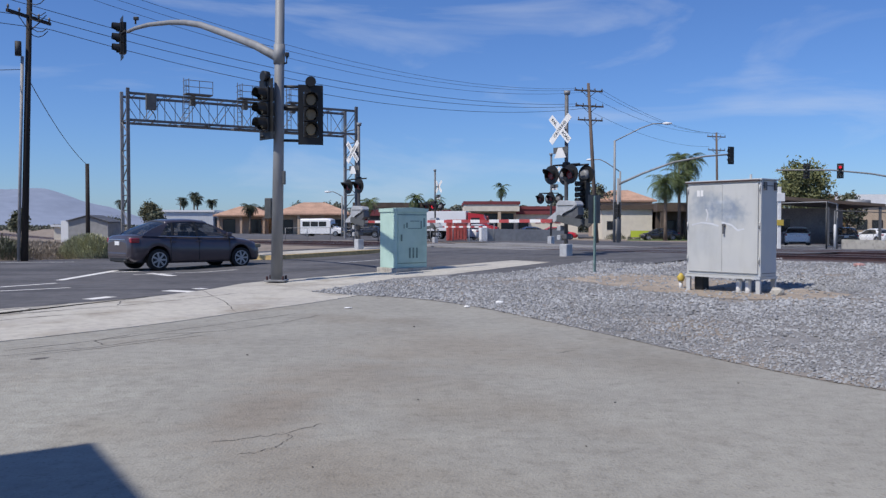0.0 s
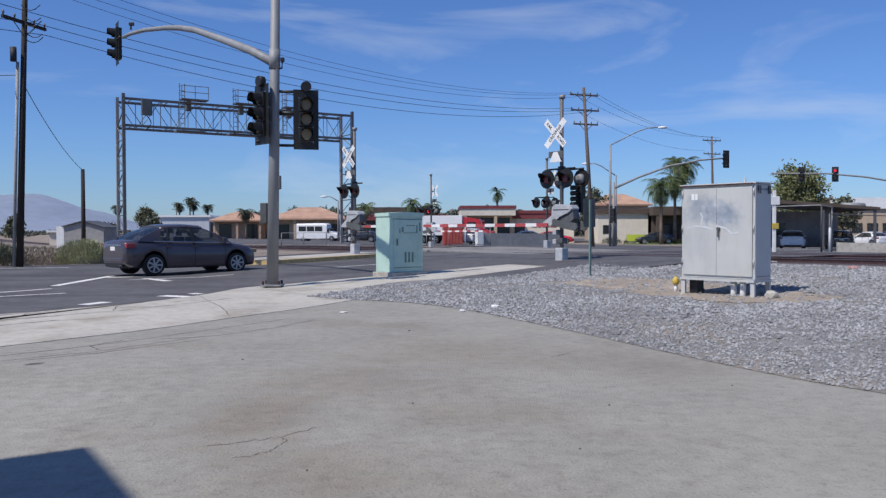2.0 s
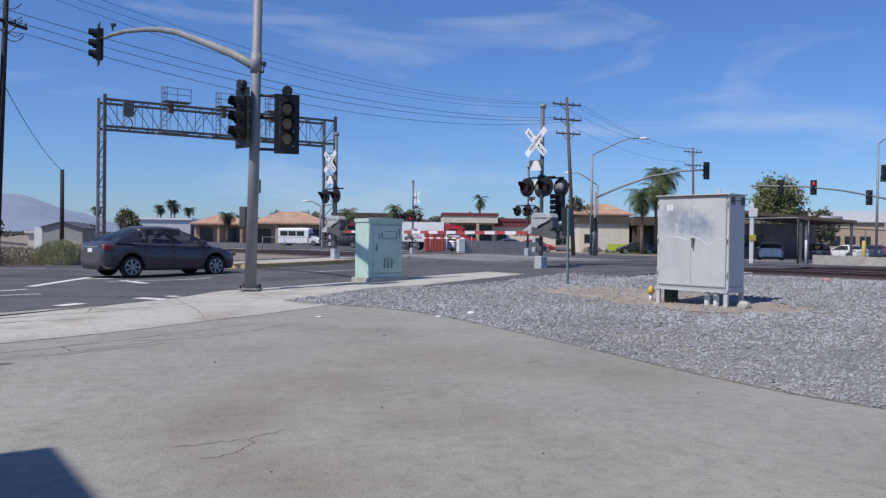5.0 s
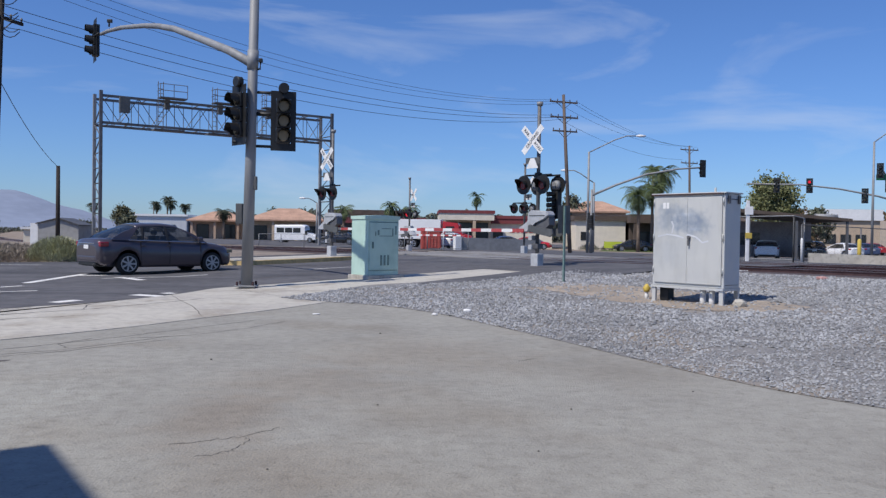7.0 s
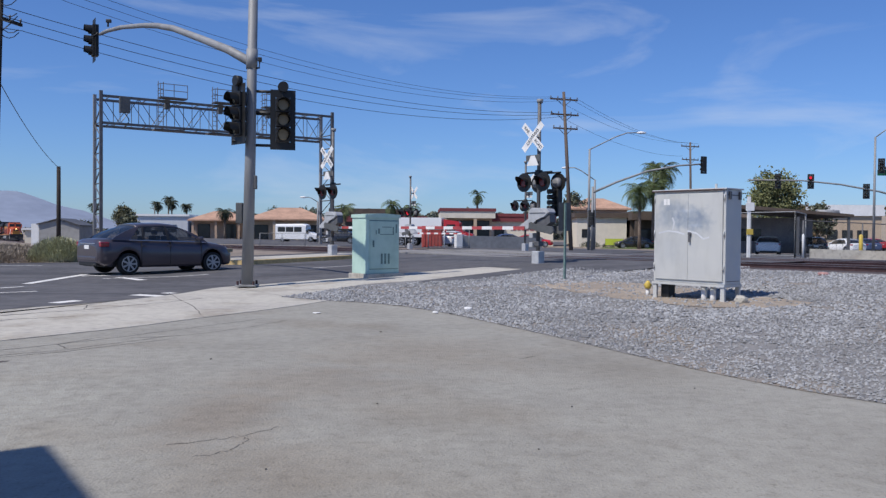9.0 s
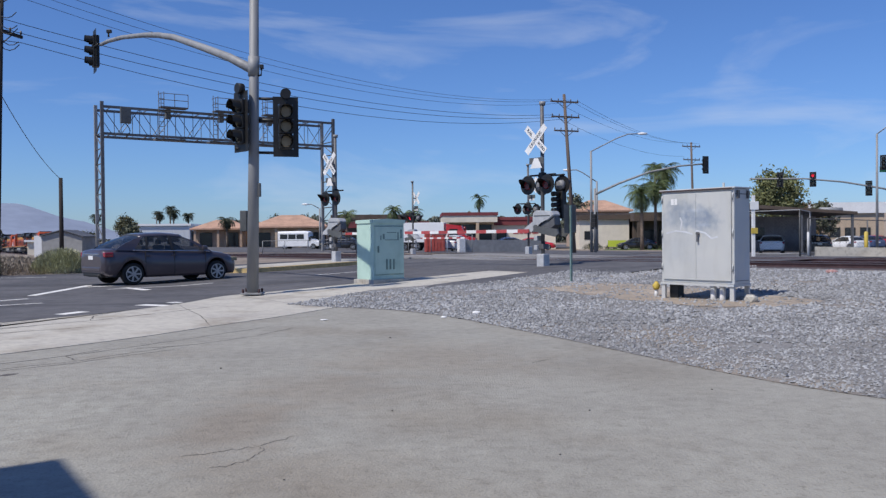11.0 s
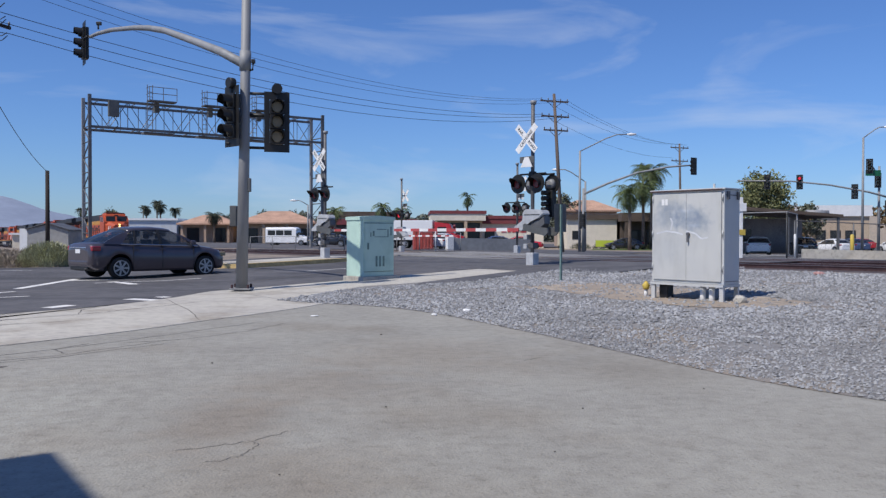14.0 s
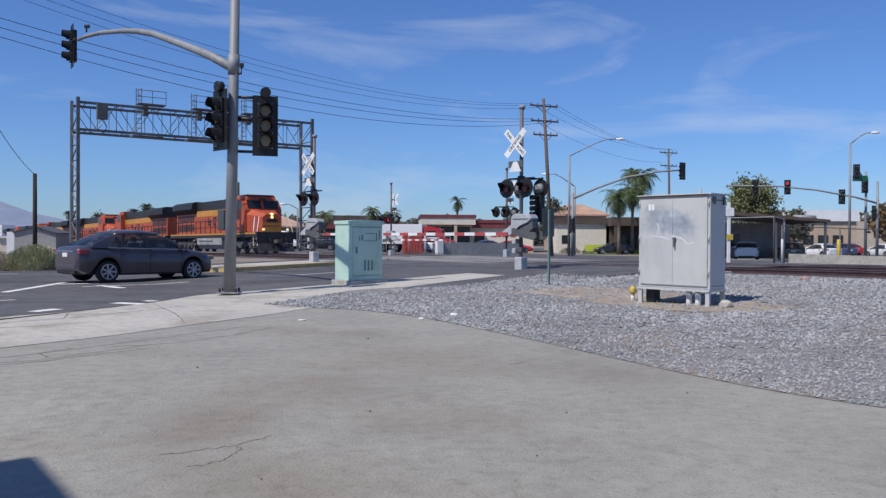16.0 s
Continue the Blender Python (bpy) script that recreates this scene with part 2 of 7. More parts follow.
def blot(m, tint, at, size, depth=0.6, ragged=0.5, grain=3.0):
    """One ragged stain of that size at a place on a surface."""
    n, l = m.node_tree.nodes, m.node_tree.links
    p = n["Principled BSDF"]
    src = p.inputs["Base Color"].links[0].from_socket
    co, sub, div, ln = n.new("ShaderNodeTexCoord"), n.new("ShaderNodeVectorMath"), n.new("ShaderNodeVectorMath"), n.new("ShaderNodeVectorMath")
    sub.operation, div.operation, ln.operation = "SUBTRACT", "DIVIDE", "LENGTH"
    sub.inputs[1].default_value, div.inputs[1].default_value = at, size
    tx, add, mr, mx = n.new("ShaderNodeTexNoise"), n.new("ShaderNodeMath"), n.new("ShaderNodeMapRange"), n.new("ShaderNodeMixRGB")
    tx.inputs["Scale"].default_value, tx.inputs["Detail"].default_value = grain, 6
    add.operation, add.use_clamp = "MULTIPLY_ADD", False
    add.inputs[1].default_value = -2.4 * ragged
    mr.inputs["From Min"].default_value, mr.inputs["From Max"].default_value = 1.0 - 1.2 * ragged, 0.25 - 1.2 * ragged
    mr.inputs["To Max"].default_value = depth
    mx.blend_type, mx.inputs[2].default_value = "MULTIPLY", (*tint, 1)
    l.new(co.outputs["Object"], sub.inputs[0]), l.new(sub.outputs[0], div.inputs[0]), l.new(div.outputs[0], ln.inputs[0])
    l.new(co.outputs["Object"], tx.inputs["Vector"]), l.new(tx.outputs["Fac"], add.inputs[0]), l.new(ln.outputs["Value"], add.inputs[2])
    l.new(add.outputs[0], mr.inputs["Value"]), l.new(mr.outputs["Result"], mx.inputs[0]), l.new(src, mx.inputs[1])
    l.new(mx.outputs["Color"], p.inputs["Base Color"])


blot(M["pad"], (0.74, 0.62, 0.53), (-1.35, 6.1, 0), (0.62, 1.3, 1), 0.5)
blot(M["pad"], (0.76, 0.66, 0.58), (-0.95, 7.6, 0), (1.1, 1.2, 1), 0.45)
blot(M["pad"], (0.78, 0.69, 0.61), (-0.75, 4.8, 0), (0.8, 0.8, 1), 0.45)
blot(M["pad"], (0.80, 0.72, 0.65), (0.1, 9.6, 0), (1.6, 1.9, 1), 0.5)
blot(M["pad"], (0.80, 0.76, 0.72), (2.2, 8.4, 0), (1.2, 1.4, 1), 0.6)
blot(M["pad"], (1.18, 1.2, 1.2), (-3.4, 6.6, 0), (1.6, 2.2, 1), 0.6)
stained(M["pad"], (0.70, 0.68, 0.66), 9.0, 0.54, 0.72, 2.7, depth=0.5)
stained(M["pad"], (0.80, 0.73, 0.66), 0.42, 0.52, 0.70, 3.1, depth=0.6)
stained(M["pad"], (0.62, 0.60, 0.58), 38.0, 0.56, 0.70, 1.0, depth=0.55)
stained(M["pad"], (1.22, 1.20, 1.15), 60.0, 0.58, 0.70, 5.0, depth=0.6)
stained(M["road"], (0.62, 0.62, 0.64), 0.5, 0.5, 0.62, 2.0, (0.35, 1.0, 1.0), depth=0.8)
stained(M["road"], (1.5, 1.45, 1.4), 30.0, 0.58, 0.72, 4.0, depth=0.6)
stained(M["concrete"], (0.70, 0.66, 0.62), 0.9, 0.52, 0.66, 6.0, depth=0.8)
stained(M["concrete"], (0.66, 0.66, 0.66), 7.0, 0.52, 0.66, 3.0, (1, 2.2, 1), depth=0.7)
stained(M["concrete"], (0.75, 0.72, 0.68), 45.0, 0.55, 0.70, 1.5, depth=0.6)
stained(M["ballast"], (1.25, 1.08, 0.88), 0.5, 0.50, 0.64, 8.0, depth=0.8)
stained(M["teal"], (0.72, 0.74, 0.72), 2.2, 0.55, 0.72, 2.0, (1, 1, 0.4), depth=0.6)
stained(M["cabinet"], (0.86, 0.92, 1.04), 2.4, 0.50, 0.66, 9.0, (1, 1, 0.8), depth=0.8)
stained(M["galv"], (0.72, 0.70, 0.68), 1.6, 0.52, 0.66, 9.0, (2, 2, 0.5), depth=0.6)


# ---- mesh helpers ----
def box(bm, x0, x1, y0, y1, z0, z1, bevel=0.0, m=None):
    vs = [bm.verts.new(v) for v in ((x0, y0, z0), (x1, y0, z0), (x1, y1, z0), (x0, y1, z0), (x0, y0, z1), (x1, y0, z1), (x1, y1, z1), (x0, y1, z1))]
    fs = [bm.faces.new([vs[i] for i in f]) for f in ((0, 3, 2, 1), (4, 5, 6, 7), (0, 1, 5, 4), (1, 2, 6, 5), (2, 3, 7, 6), (3, 0, 4, 7))]
    if bevel:
        es = list({e for f in fs for e in f.edges})
        out = bmesh.ops.bevel(bm, geom=es, offset=bevel, segments=2, affect="EDGES", profile=0.6)
        vs = list({v for f in out["faces"] for v in f.verts} | {v for v in vs if v.is_valid})
    if m is not None:
        bmesh.ops.transform(bm, matrix=m, verts=[v for v in vs if v.is_valid])
    return bm


def tube(bm, pts, radii, seg=10, caps=True):
    """A round tube through the points."""
    pts = [Vector(p) for p in pts]
    if not hasattr(radii, "__len__"):
        radii = [radii] * len(pts)
    rings = []
    for i, p in enumerate(pts):
        way = (pts[min(i + 1, len(pts) - 1)] - pts[max(i - 1, 0)]).normalized()
        side = way.cross(Vector((0, 0, 1)) if abs(way.z) < 0.95 else Vector((1, 0, 0))).normalized()
        up = side.cross(way)
        rings.append([bm.verts.new(p + (side * math.cos(a) + up * math.sin(a)) * radii[i]) for a in (math.tau * k / seg for k in range(seg))])
    for a, b in zip(rings, rings[1:]):
        for k in range(seg):
            f = bm.faces.new((a[k], a[(k + 1) % seg], b[(k + 1) % seg], b[k]))
            f.smooth = seg > 6
    if caps:
        bm.faces.new(rings[0])
        bm.faces.new(rings[-1][::-1])
    return bm


def beam(bm, a, b, w):
    return tube(bm, (a, b), w * 0.7071, 4)


def prism(bm, profile, y0, y1):
    """A side profile of (x, z) drawn out from y0 to y1."""
    a = [bm.verts.new((x, y0, z)) for x, z in profile]
    b = [bm.verts.new((x, y1, z)) for x, z in profile]
    n = len(a)
    bm.faces.new(a[::-1]), bm.faces.new(b)
    for i in range(n):
        bm.faces.new((a[i], a[(i + 1) % n], b[(i + 1) % n], b[i]))
    return bm


def loft(bm, rings, closed=True, caps=True, smooth=False):
    vr = [[bm.verts.new(p) for p in r] for r in rings]
    n = len(vr[0])
    for a, b in zip(vr, vr[1:]):
        for k in range(n if closed else n - 1):
            bm.faces.new((a[k], a[(k + 1) % n], b[(k + 1) % n], b[k])).smooth = smooth
    if caps:
        bm.faces.new(vr[0][::-1]), bm.faces.new(vr[-1])
    return bm


def part(name, bm, material, parent=None, label=""):
    """Links a bmesh as one mesh object under a thing or a part."""
    bmesh.ops.recalc_face_normals(bm, faces=bm.faces)
    me = bpy.data.meshes.new(name)
    bm.to_mesh(me)
    bm.free()
    me.materials.append(material)
    ob = new(name, me)
    ob.parent = parent
    if label:
        ob["label"] = label
    return ob


def thing(name, m, label, category, group="", kind=""):
    ob = new(name)
    ob.matrix_basis = m
    return tagged(ob, label, category, group, kind)


def B():
    return bmesh.new()


# ---- the lie of the land: level, a ramp up to the tracks, level again behind them ----
TRACK_AT, TRACK_D, TRACK_N = Vector((-8.6, 64.5, 0)), Vector((0.53, -0.848, 0)), Vector((0.848, 0.53, 0))
FAR_C, NEAR_C = -1.5, -5.8
GRADE = 0.012


def rail_z(a):
    """Height of the rails' tops: the line climbs gently towards the crossing."""
    return 0.26 + (GRADE if a < 0 else 0.0075) * max(-140.0, min(60.0, a))


BREAKS = (-19.7, -8.2, 6.0, 14.0, 45.0)


def lie(x, y):
    p = Vector((x, y, 0)) - TRACK_AT
    c = p.dot(TRACK_N)
    bed = rail_z(p.dot(TRACK_D)) - 0.13
    heights = (0.0, bed, bed, 0.1, -0.35)
    if c <= BREAKS[0] or c >= BREAKS[-1]:
        return heights[0] if c < 0 else heights[-1]
    for c0, h0, c1, h1 in zip(BREAKS, heights, BREAKS[1:], heights[1:]):
        if c <= c1:
            return h0 + (h1 - h0) * (c - c0) / (c1 - c0)


ROAD_D, ROAD_N = Vector((0.766, 0.643, 0)), Vector((-0.643, 0.766, 0))
ROAD_AT = Vector((-3.9, 19.7, 0))


def on_road(s, n, up=0.0):
    p = ROAD_AT + ROAD_D * s + ROAD_N * n
    return Vector((p.x, p.y, lie(p.x, p.y) + up))


def on_track(a, c, up=0.0):
    p = TRACK_AT + TRACK_D * a + TRACK_N * c
    return Vector((p.x, p.y, lie(p.x, p.y) + up))


def sheet(name, corners, up, material, thick=0.0, parent=None):
    """A surface with that outline, laid on the land, up metres above it; thick: with sides that go down."""
    bm = B()
    bm.faces.new([bm.verts.new((x, y, 0)) for x, y in corners])
    bm.normal_update()
    bmesh.ops.triangulate(bm, faces=bm.faces)
    for c in BREAKS + (-12.38, 9.91):
        bmesh.ops.bisect_plane(bm, geom=list(bm.verts) + list(bm.edges) + list(bm.faces), plane_co=TRACK_AT + TRACK_N * c, plane_no=TRACK_N)
    for a in (-140.0, *range(-60, 61, 4)):
        bmesh.ops.bisect_plane(bm, geom=list(bm.verts) + list(bm.edges) + list(bm.faces), plane_co=TRACK_AT + TRACK_D * a, plane_no=TRACK_D)
    bmesh.ops.triangulate(bm, faces=bm.faces)
    for v in bm.verts:
        v.co.z = lie(v.co.x, v.co.y) + up
    bmesh.ops.recalc_face_normals(bm, faces=bm.faces)
    for f in bm.faces:
        if f.normal.z < 0:
            f.normal_flip()
    if thick:
        edge = [e for e in bm.edges if e.is_boundary]
        out = bmesh.ops.extrude_edge_only(bm, edges=edge)
        for v in out["geom"]:
            if isinstance(v, bmesh.types.BMVert):
                v.co.z -= thick
    me = bpy.data.meshes.new(name)
    bm.to_mesh(me)
    bm.free()
    me.materials.append(material)
    ob = new(name, me)
    ob.parent = parent
    return ob


def xy(v):
    return v.x, v.y


R = lambda s, n: xy(on_road(s, n))
K = lambda a, c: xy(on_track(a, c))

def eased(pts, rounds=2):
    """The same line with its corners rounded off."""
    for _ in range(rounds):
        out = [pts[0]]
        for (x0, y0), (x1, y1) in zip(pts, pts[1:]):
            out += [(x0 * 0.75 + x1 * 0.25, y0 * 0.75 + y1 * 0.25), (x0 * 0.25 + x1 * 0.75, y0 * 0.25 + y1 * 0.75)]
        pts = out + [pts[-1]]
    return pts


EDGE = eased([(12.0, 0.5), (6.0, 4.4), (3.7, 6.9), (3.05, 8.1), (2.2, 10.3), (1.4, 12.1), (0.45, 14.2), (-0.6, 15.7), (-1.7, 16.5)])
APRON = eased([(-14, -2), (-8.0, 6.8), (-5.3, 9.9), (-4.65, 10.8), (-3.9, 11.9), (-3.3, 13.2), (-2.4, 14.8), (-1.7, 16.5)])
GUTTER = eased([(-12.5, -2), (-9.3, 10.0), (-8.2, 12.8), (-7.0, 14.25), (-5.8, 15.9), (-5.05, 18.0), (-4.75, 20.6), R(1.2, 1.0)])

ground = tagged(sheet("ground", [(-2500, -400), (2500, -400), (2500, 3200), (-2500, 3200)], -0.014, M["dirt"]), "dry bare earth reaching to the horizon", "ground", kind="structure")
road = sheet("road", [(-40, -6), *GUTTER, R(11.5, 0.9), R(12.2, -1.2), R(12.9, -6.0), R(26, -6.0), R(28, 1.0), R(60, 1.0), R(60, -60), R(75, -60),
                      R(75, 1), R(160, 1), R(160, 19), R(60, 19), R(60, 60), R(48, 60), R(48, 19), R(-30, 19), (-60, 8)], 0.008, M["road"])
tagged(road, "sun-bleached grey asphalt road with worn white markings", "road", kind="structure")
pad = sheet("pavement", [(-30, -30), (30, -30), *EDGE, *APRON[-2:0:-1], (-14, -2)], 0.012, M["pad"])
tagged(pad, "worn grey-brown paved forecourt with cracks and stains", "pavement", kind="structure")
walkway = sheet("sidewalk", [*APRON, (-2.8, 17.4), (-1.2, 20.3), R(4.2, -1.6), R(8.0, -1.0), R(11.5, -0.2), R(11.5, 0.9), *GUTTER[::-1]], 0.020, M["concrete"], 0.25)
tagged(walkway, "pale concrete sidewalk and driveway apron beside the road", "sidewalk", kind="structure")
gravel = sheet("gravel_bed", [(30, -30), *EDGE, (-2.8, 17.4), (-1.2, 20.3), R(4.2, -1.6), R(8.0, -1.0), R(11.5, -0.2), R(12.2, -1.2), R(12.9, -6.0), R(26, -6.0), R(24, -60), (90, -20)], 0.016, M["ballast"])
strip = sheet("pavement_strip", [R(3.4, -2.1), R(4.2, -1.6), R(8.0, -1.0), R(11.5, -0.2), R(12.2, -1.2), R(8.3, -2.0), R(5.0, -2.6)], 0.021, M["road"])
tagged(strip, "narrow strip of worn asphalt between the sidewalk and the gravel", "pavement", kind="structure")
tagged(gravel, "grey crushed stone between the forecourt and the tracks", "gravel", kind="structure")


# ---- railway ----
def track(name, c, a0=-900, a1=140):
    """One line of rails on sleepers, c metres across from the far line."""
    t = thing(name, Matrix.Identity(4), "railway track of brown steel rails on sleepers", "railway track", "tracks", "structure")
    for off in (-0.7525, 0.7525):
        bm, bh = B(), B()
        for b, (w0, w1, z0, z1) in ((bm, (-0.075, 0.075, -0.17, -0.14)), (bm, (-0.018, 0.018, -0.14, -0.03)), (bm, (-0.036, 0.036, -0.03, -0.004)), (bh, (-0.03, 0.03, -0.004, 0.0))):
            p = [(on_track(a, c + off), rail_z(a)) for a in (a0, -140.0, 0.0, 60.0, a1)]
            ring = lambda q, top: [(q.x + TRACK_N.x * w, q.y + TRACK_N.y * w, top + z) for w, z in ((w0, z0), (w1, z0), (w1, z1), (w0, z1))]
            loft(b, [ring(*q) for q in p])
        r = part("rail", bm, M["rust"], t)
        part("rail_head", bh, M["railhead"], r)
    bm = B()
    for k in range(150):
        p = on_track(-20 + k * 0.61, c)
        box(bm, -0.11, 0.11, -1.3, 1.3, -0.16, 0, m=pose(p.x, p.y, rail_z(-20 + k * 0.61) - 0.172, 0, 0, math.degrees(math.atan2(TRACK_D.y, TRACK_D.x))))
    tagged(part("sleepers", bm, M["wood"], t), kind="stuff")
    return t


track("track_far", FAR_C)
track("track_near", NEAR_C)
ballast = tagged(sheet("ballast", [K(-900, -7.6), K(140, -7.6), K(140, 0.6), K(-900, 0.6)], 0.02, M["oily"], 0.35), "grey stone ballast under the tracks", "ballast", kind="structure")
for c in (FAR_C, NEAR_C):
    for w, (lo, hi) in enumerate(((-2.4, -0.84), (-0.66, 0.66), (0.84, 2.4))):
        bm = B()
        a0, a1 = 22.5, 43.3
        box(bm, a0, a1, max(lo, -1.7), min(hi, 1.7), -0.11, 0.0, 0.01)
        m = Matrix.Translation((TRACK_AT.x + TRACK_N.x * c, TRACK_AT.y + TRACK_N.y * c, rail_z(32.9) - 0.012)) @ pose(0, 0, 0, 0, 0, math.degrees(math.atan2(TRACK_D.y, TRACK_D.x)))
        ob = part("crossing_panel", bm, M["panel"])
        ob.matrix_basis = m
        tagged(ob, "worn concrete crossing panel between the rails", "crossing panel", "crossing panels", "structure")

# median with yellow kerb between the two carriageways
median = sheet("median", [R(5.6, 11.2), R(6.0, 10.7), R(11.6, 10.7), R(11.6, 13.2), R(6.0, 13.2), R(5.6, 12.6)], 0.17, M["concrete"], 0.2)
tagged(median, "raised concrete traffic median with a yellow kerb", "median", kind="structure")
kerb = sheet("median_kerb", [R(5.1, 11.2), R(5.6, 10.3), R(11.6, 10.3), R(11.6, 10.685), R(6.0, 10.685), R(5.58, 11.2), R(5.58, 12.6), R(5.1, 12.7)], 0.165, M["yellow"], 0.19)
tagged(kerb, "faded yellow painted kerb of the median", "kerb", kind="structure")


def stripe(pts, label="worn white painted road marking"):
    ob = sheet("road_marking", pts, 0.013, M["paint"])
    return tagged(ob, label, "road marking", "road markings", "structure")


def line(p, q, w=0.12):
    p, q = Vector((*p, 0)), Vector((*q, 0))
    k = (q - p).normalized().cross(Vector((0, 0, 1))) * w / 2
    return stripe([xy(p + k), xy(q + k), xy(q - k), xy(p - k)])


line((-9.79, 21.22), (-10.15, 25.84), 0.24)
line((-9.9, 24.9), (-9.0, 25.6), 0.25)
line((-8.6, 24.4), (-7.5, 23.1), 0.28)
line((-6.72, 15.7), (-6.5, 16.3), 0.28)
line((-5.95, 17.85), (-5.25, 17.5), 0.34)
line((-5.5, 18.5), (-5.25, 18.3), 0.25)
line((-10.08, 18.83), (-9.37, 20.16), 0.14)
line((-9.46, 17.68), (-8.37, 18.69), 0.12)
line((-24.0, 29.5), (-14.2, 32.0), 0.16)
line(R(5.5, 6.0), R(11, 6.0), 0.12)
line(R(-1.2, 6.2), R(2.0, 6.2), 0.12)
line(R(26, 6.0), R(46, 6.0), 0.12)
line(R(30, 2.0), R(46, 2.0), 0.14)
line(R(30, 10.0), R(46, 10.0), 0.14)


# ---- traffic signals ----
def signal_head(parent, m, lit=None, plate=True, beacon=False):
    """A three-lamp head that faces local -y, centre at the origin."""
    bm = B()
    for k in (-1, 0, 1):
        box(bm, -0.17, 0.17, -0.02, 0.18, k * 0.355 - 0.172, k * 0.355 + 0.172, 0.02)
    head = part("signal_head", bm, M["black"], parent)
    head.matrix_basis = m
    if plate:
        bm = B()
        for x0, x1, z0, z1 in ((-0.30, 0.30, 0.535, 0.72), (-0.30, 0.30, -0.72, -0.535), (-0.30, -0.175, -0.535, 0.535), (0.175, 0.30, -0.535, 0.535)):
            box(bm, x0, x1, 0.05, 0.056, z0, z1)
        part("backplate", bm, M["black"], head)
    for k, c in ((1, "redlens"), (0, "lens"), (-1, "lens")):
        bm = B()
        seg = 18
        rings = []
        for y, dz in ((-0.02, 0), (-0.26, 0)):
            rings.append([(0.152 * math.cos(a), y * (1.0 if math.sin(a) > -0.2 else 0.45), k * 0.355 + 0.152 * math.sin(a)) for a in (radians(-60 + 300 * i / seg) for i in range(seg + 1))])
        inner = [[(x * 0.96, y, (z - k * 0.355) * 0.96 + k * 0.355) for x, y, z in r] for r in rings]
        loft(bm, rings, closed=False, caps=False)
        loft(bm, inner, closed=False, caps=False)
        part("visor", bm, M["black"], head)
        bm = B()
        tube(bm, ((0, -0.012, k * 0.355), (0, -0.035, k * 0.355)), (0.148, 0.12), 16)
        part("lens", bm, M["redlit"] if lit == "red" and k == 1 else M["lens"], head)
    if beacon:
        bm = B()
        tube(bm, ((0, -0.05, 0.79), (0, 0.10, 0.79)), 0.125, 14)
        tube(bm, ((0, 0.05, 0.54), (0, 0.05, 0.70)), 0.025, 6)
        part("detector", bm, M["black"], head)
    return head


def facing(x, y, z, vx, vy):
    """A pose whose local -y looks along (vx, vy)."""
    return pose(x, y, z, 0, 0, math.degrees(math.atan2(vy, vx)) + 90)


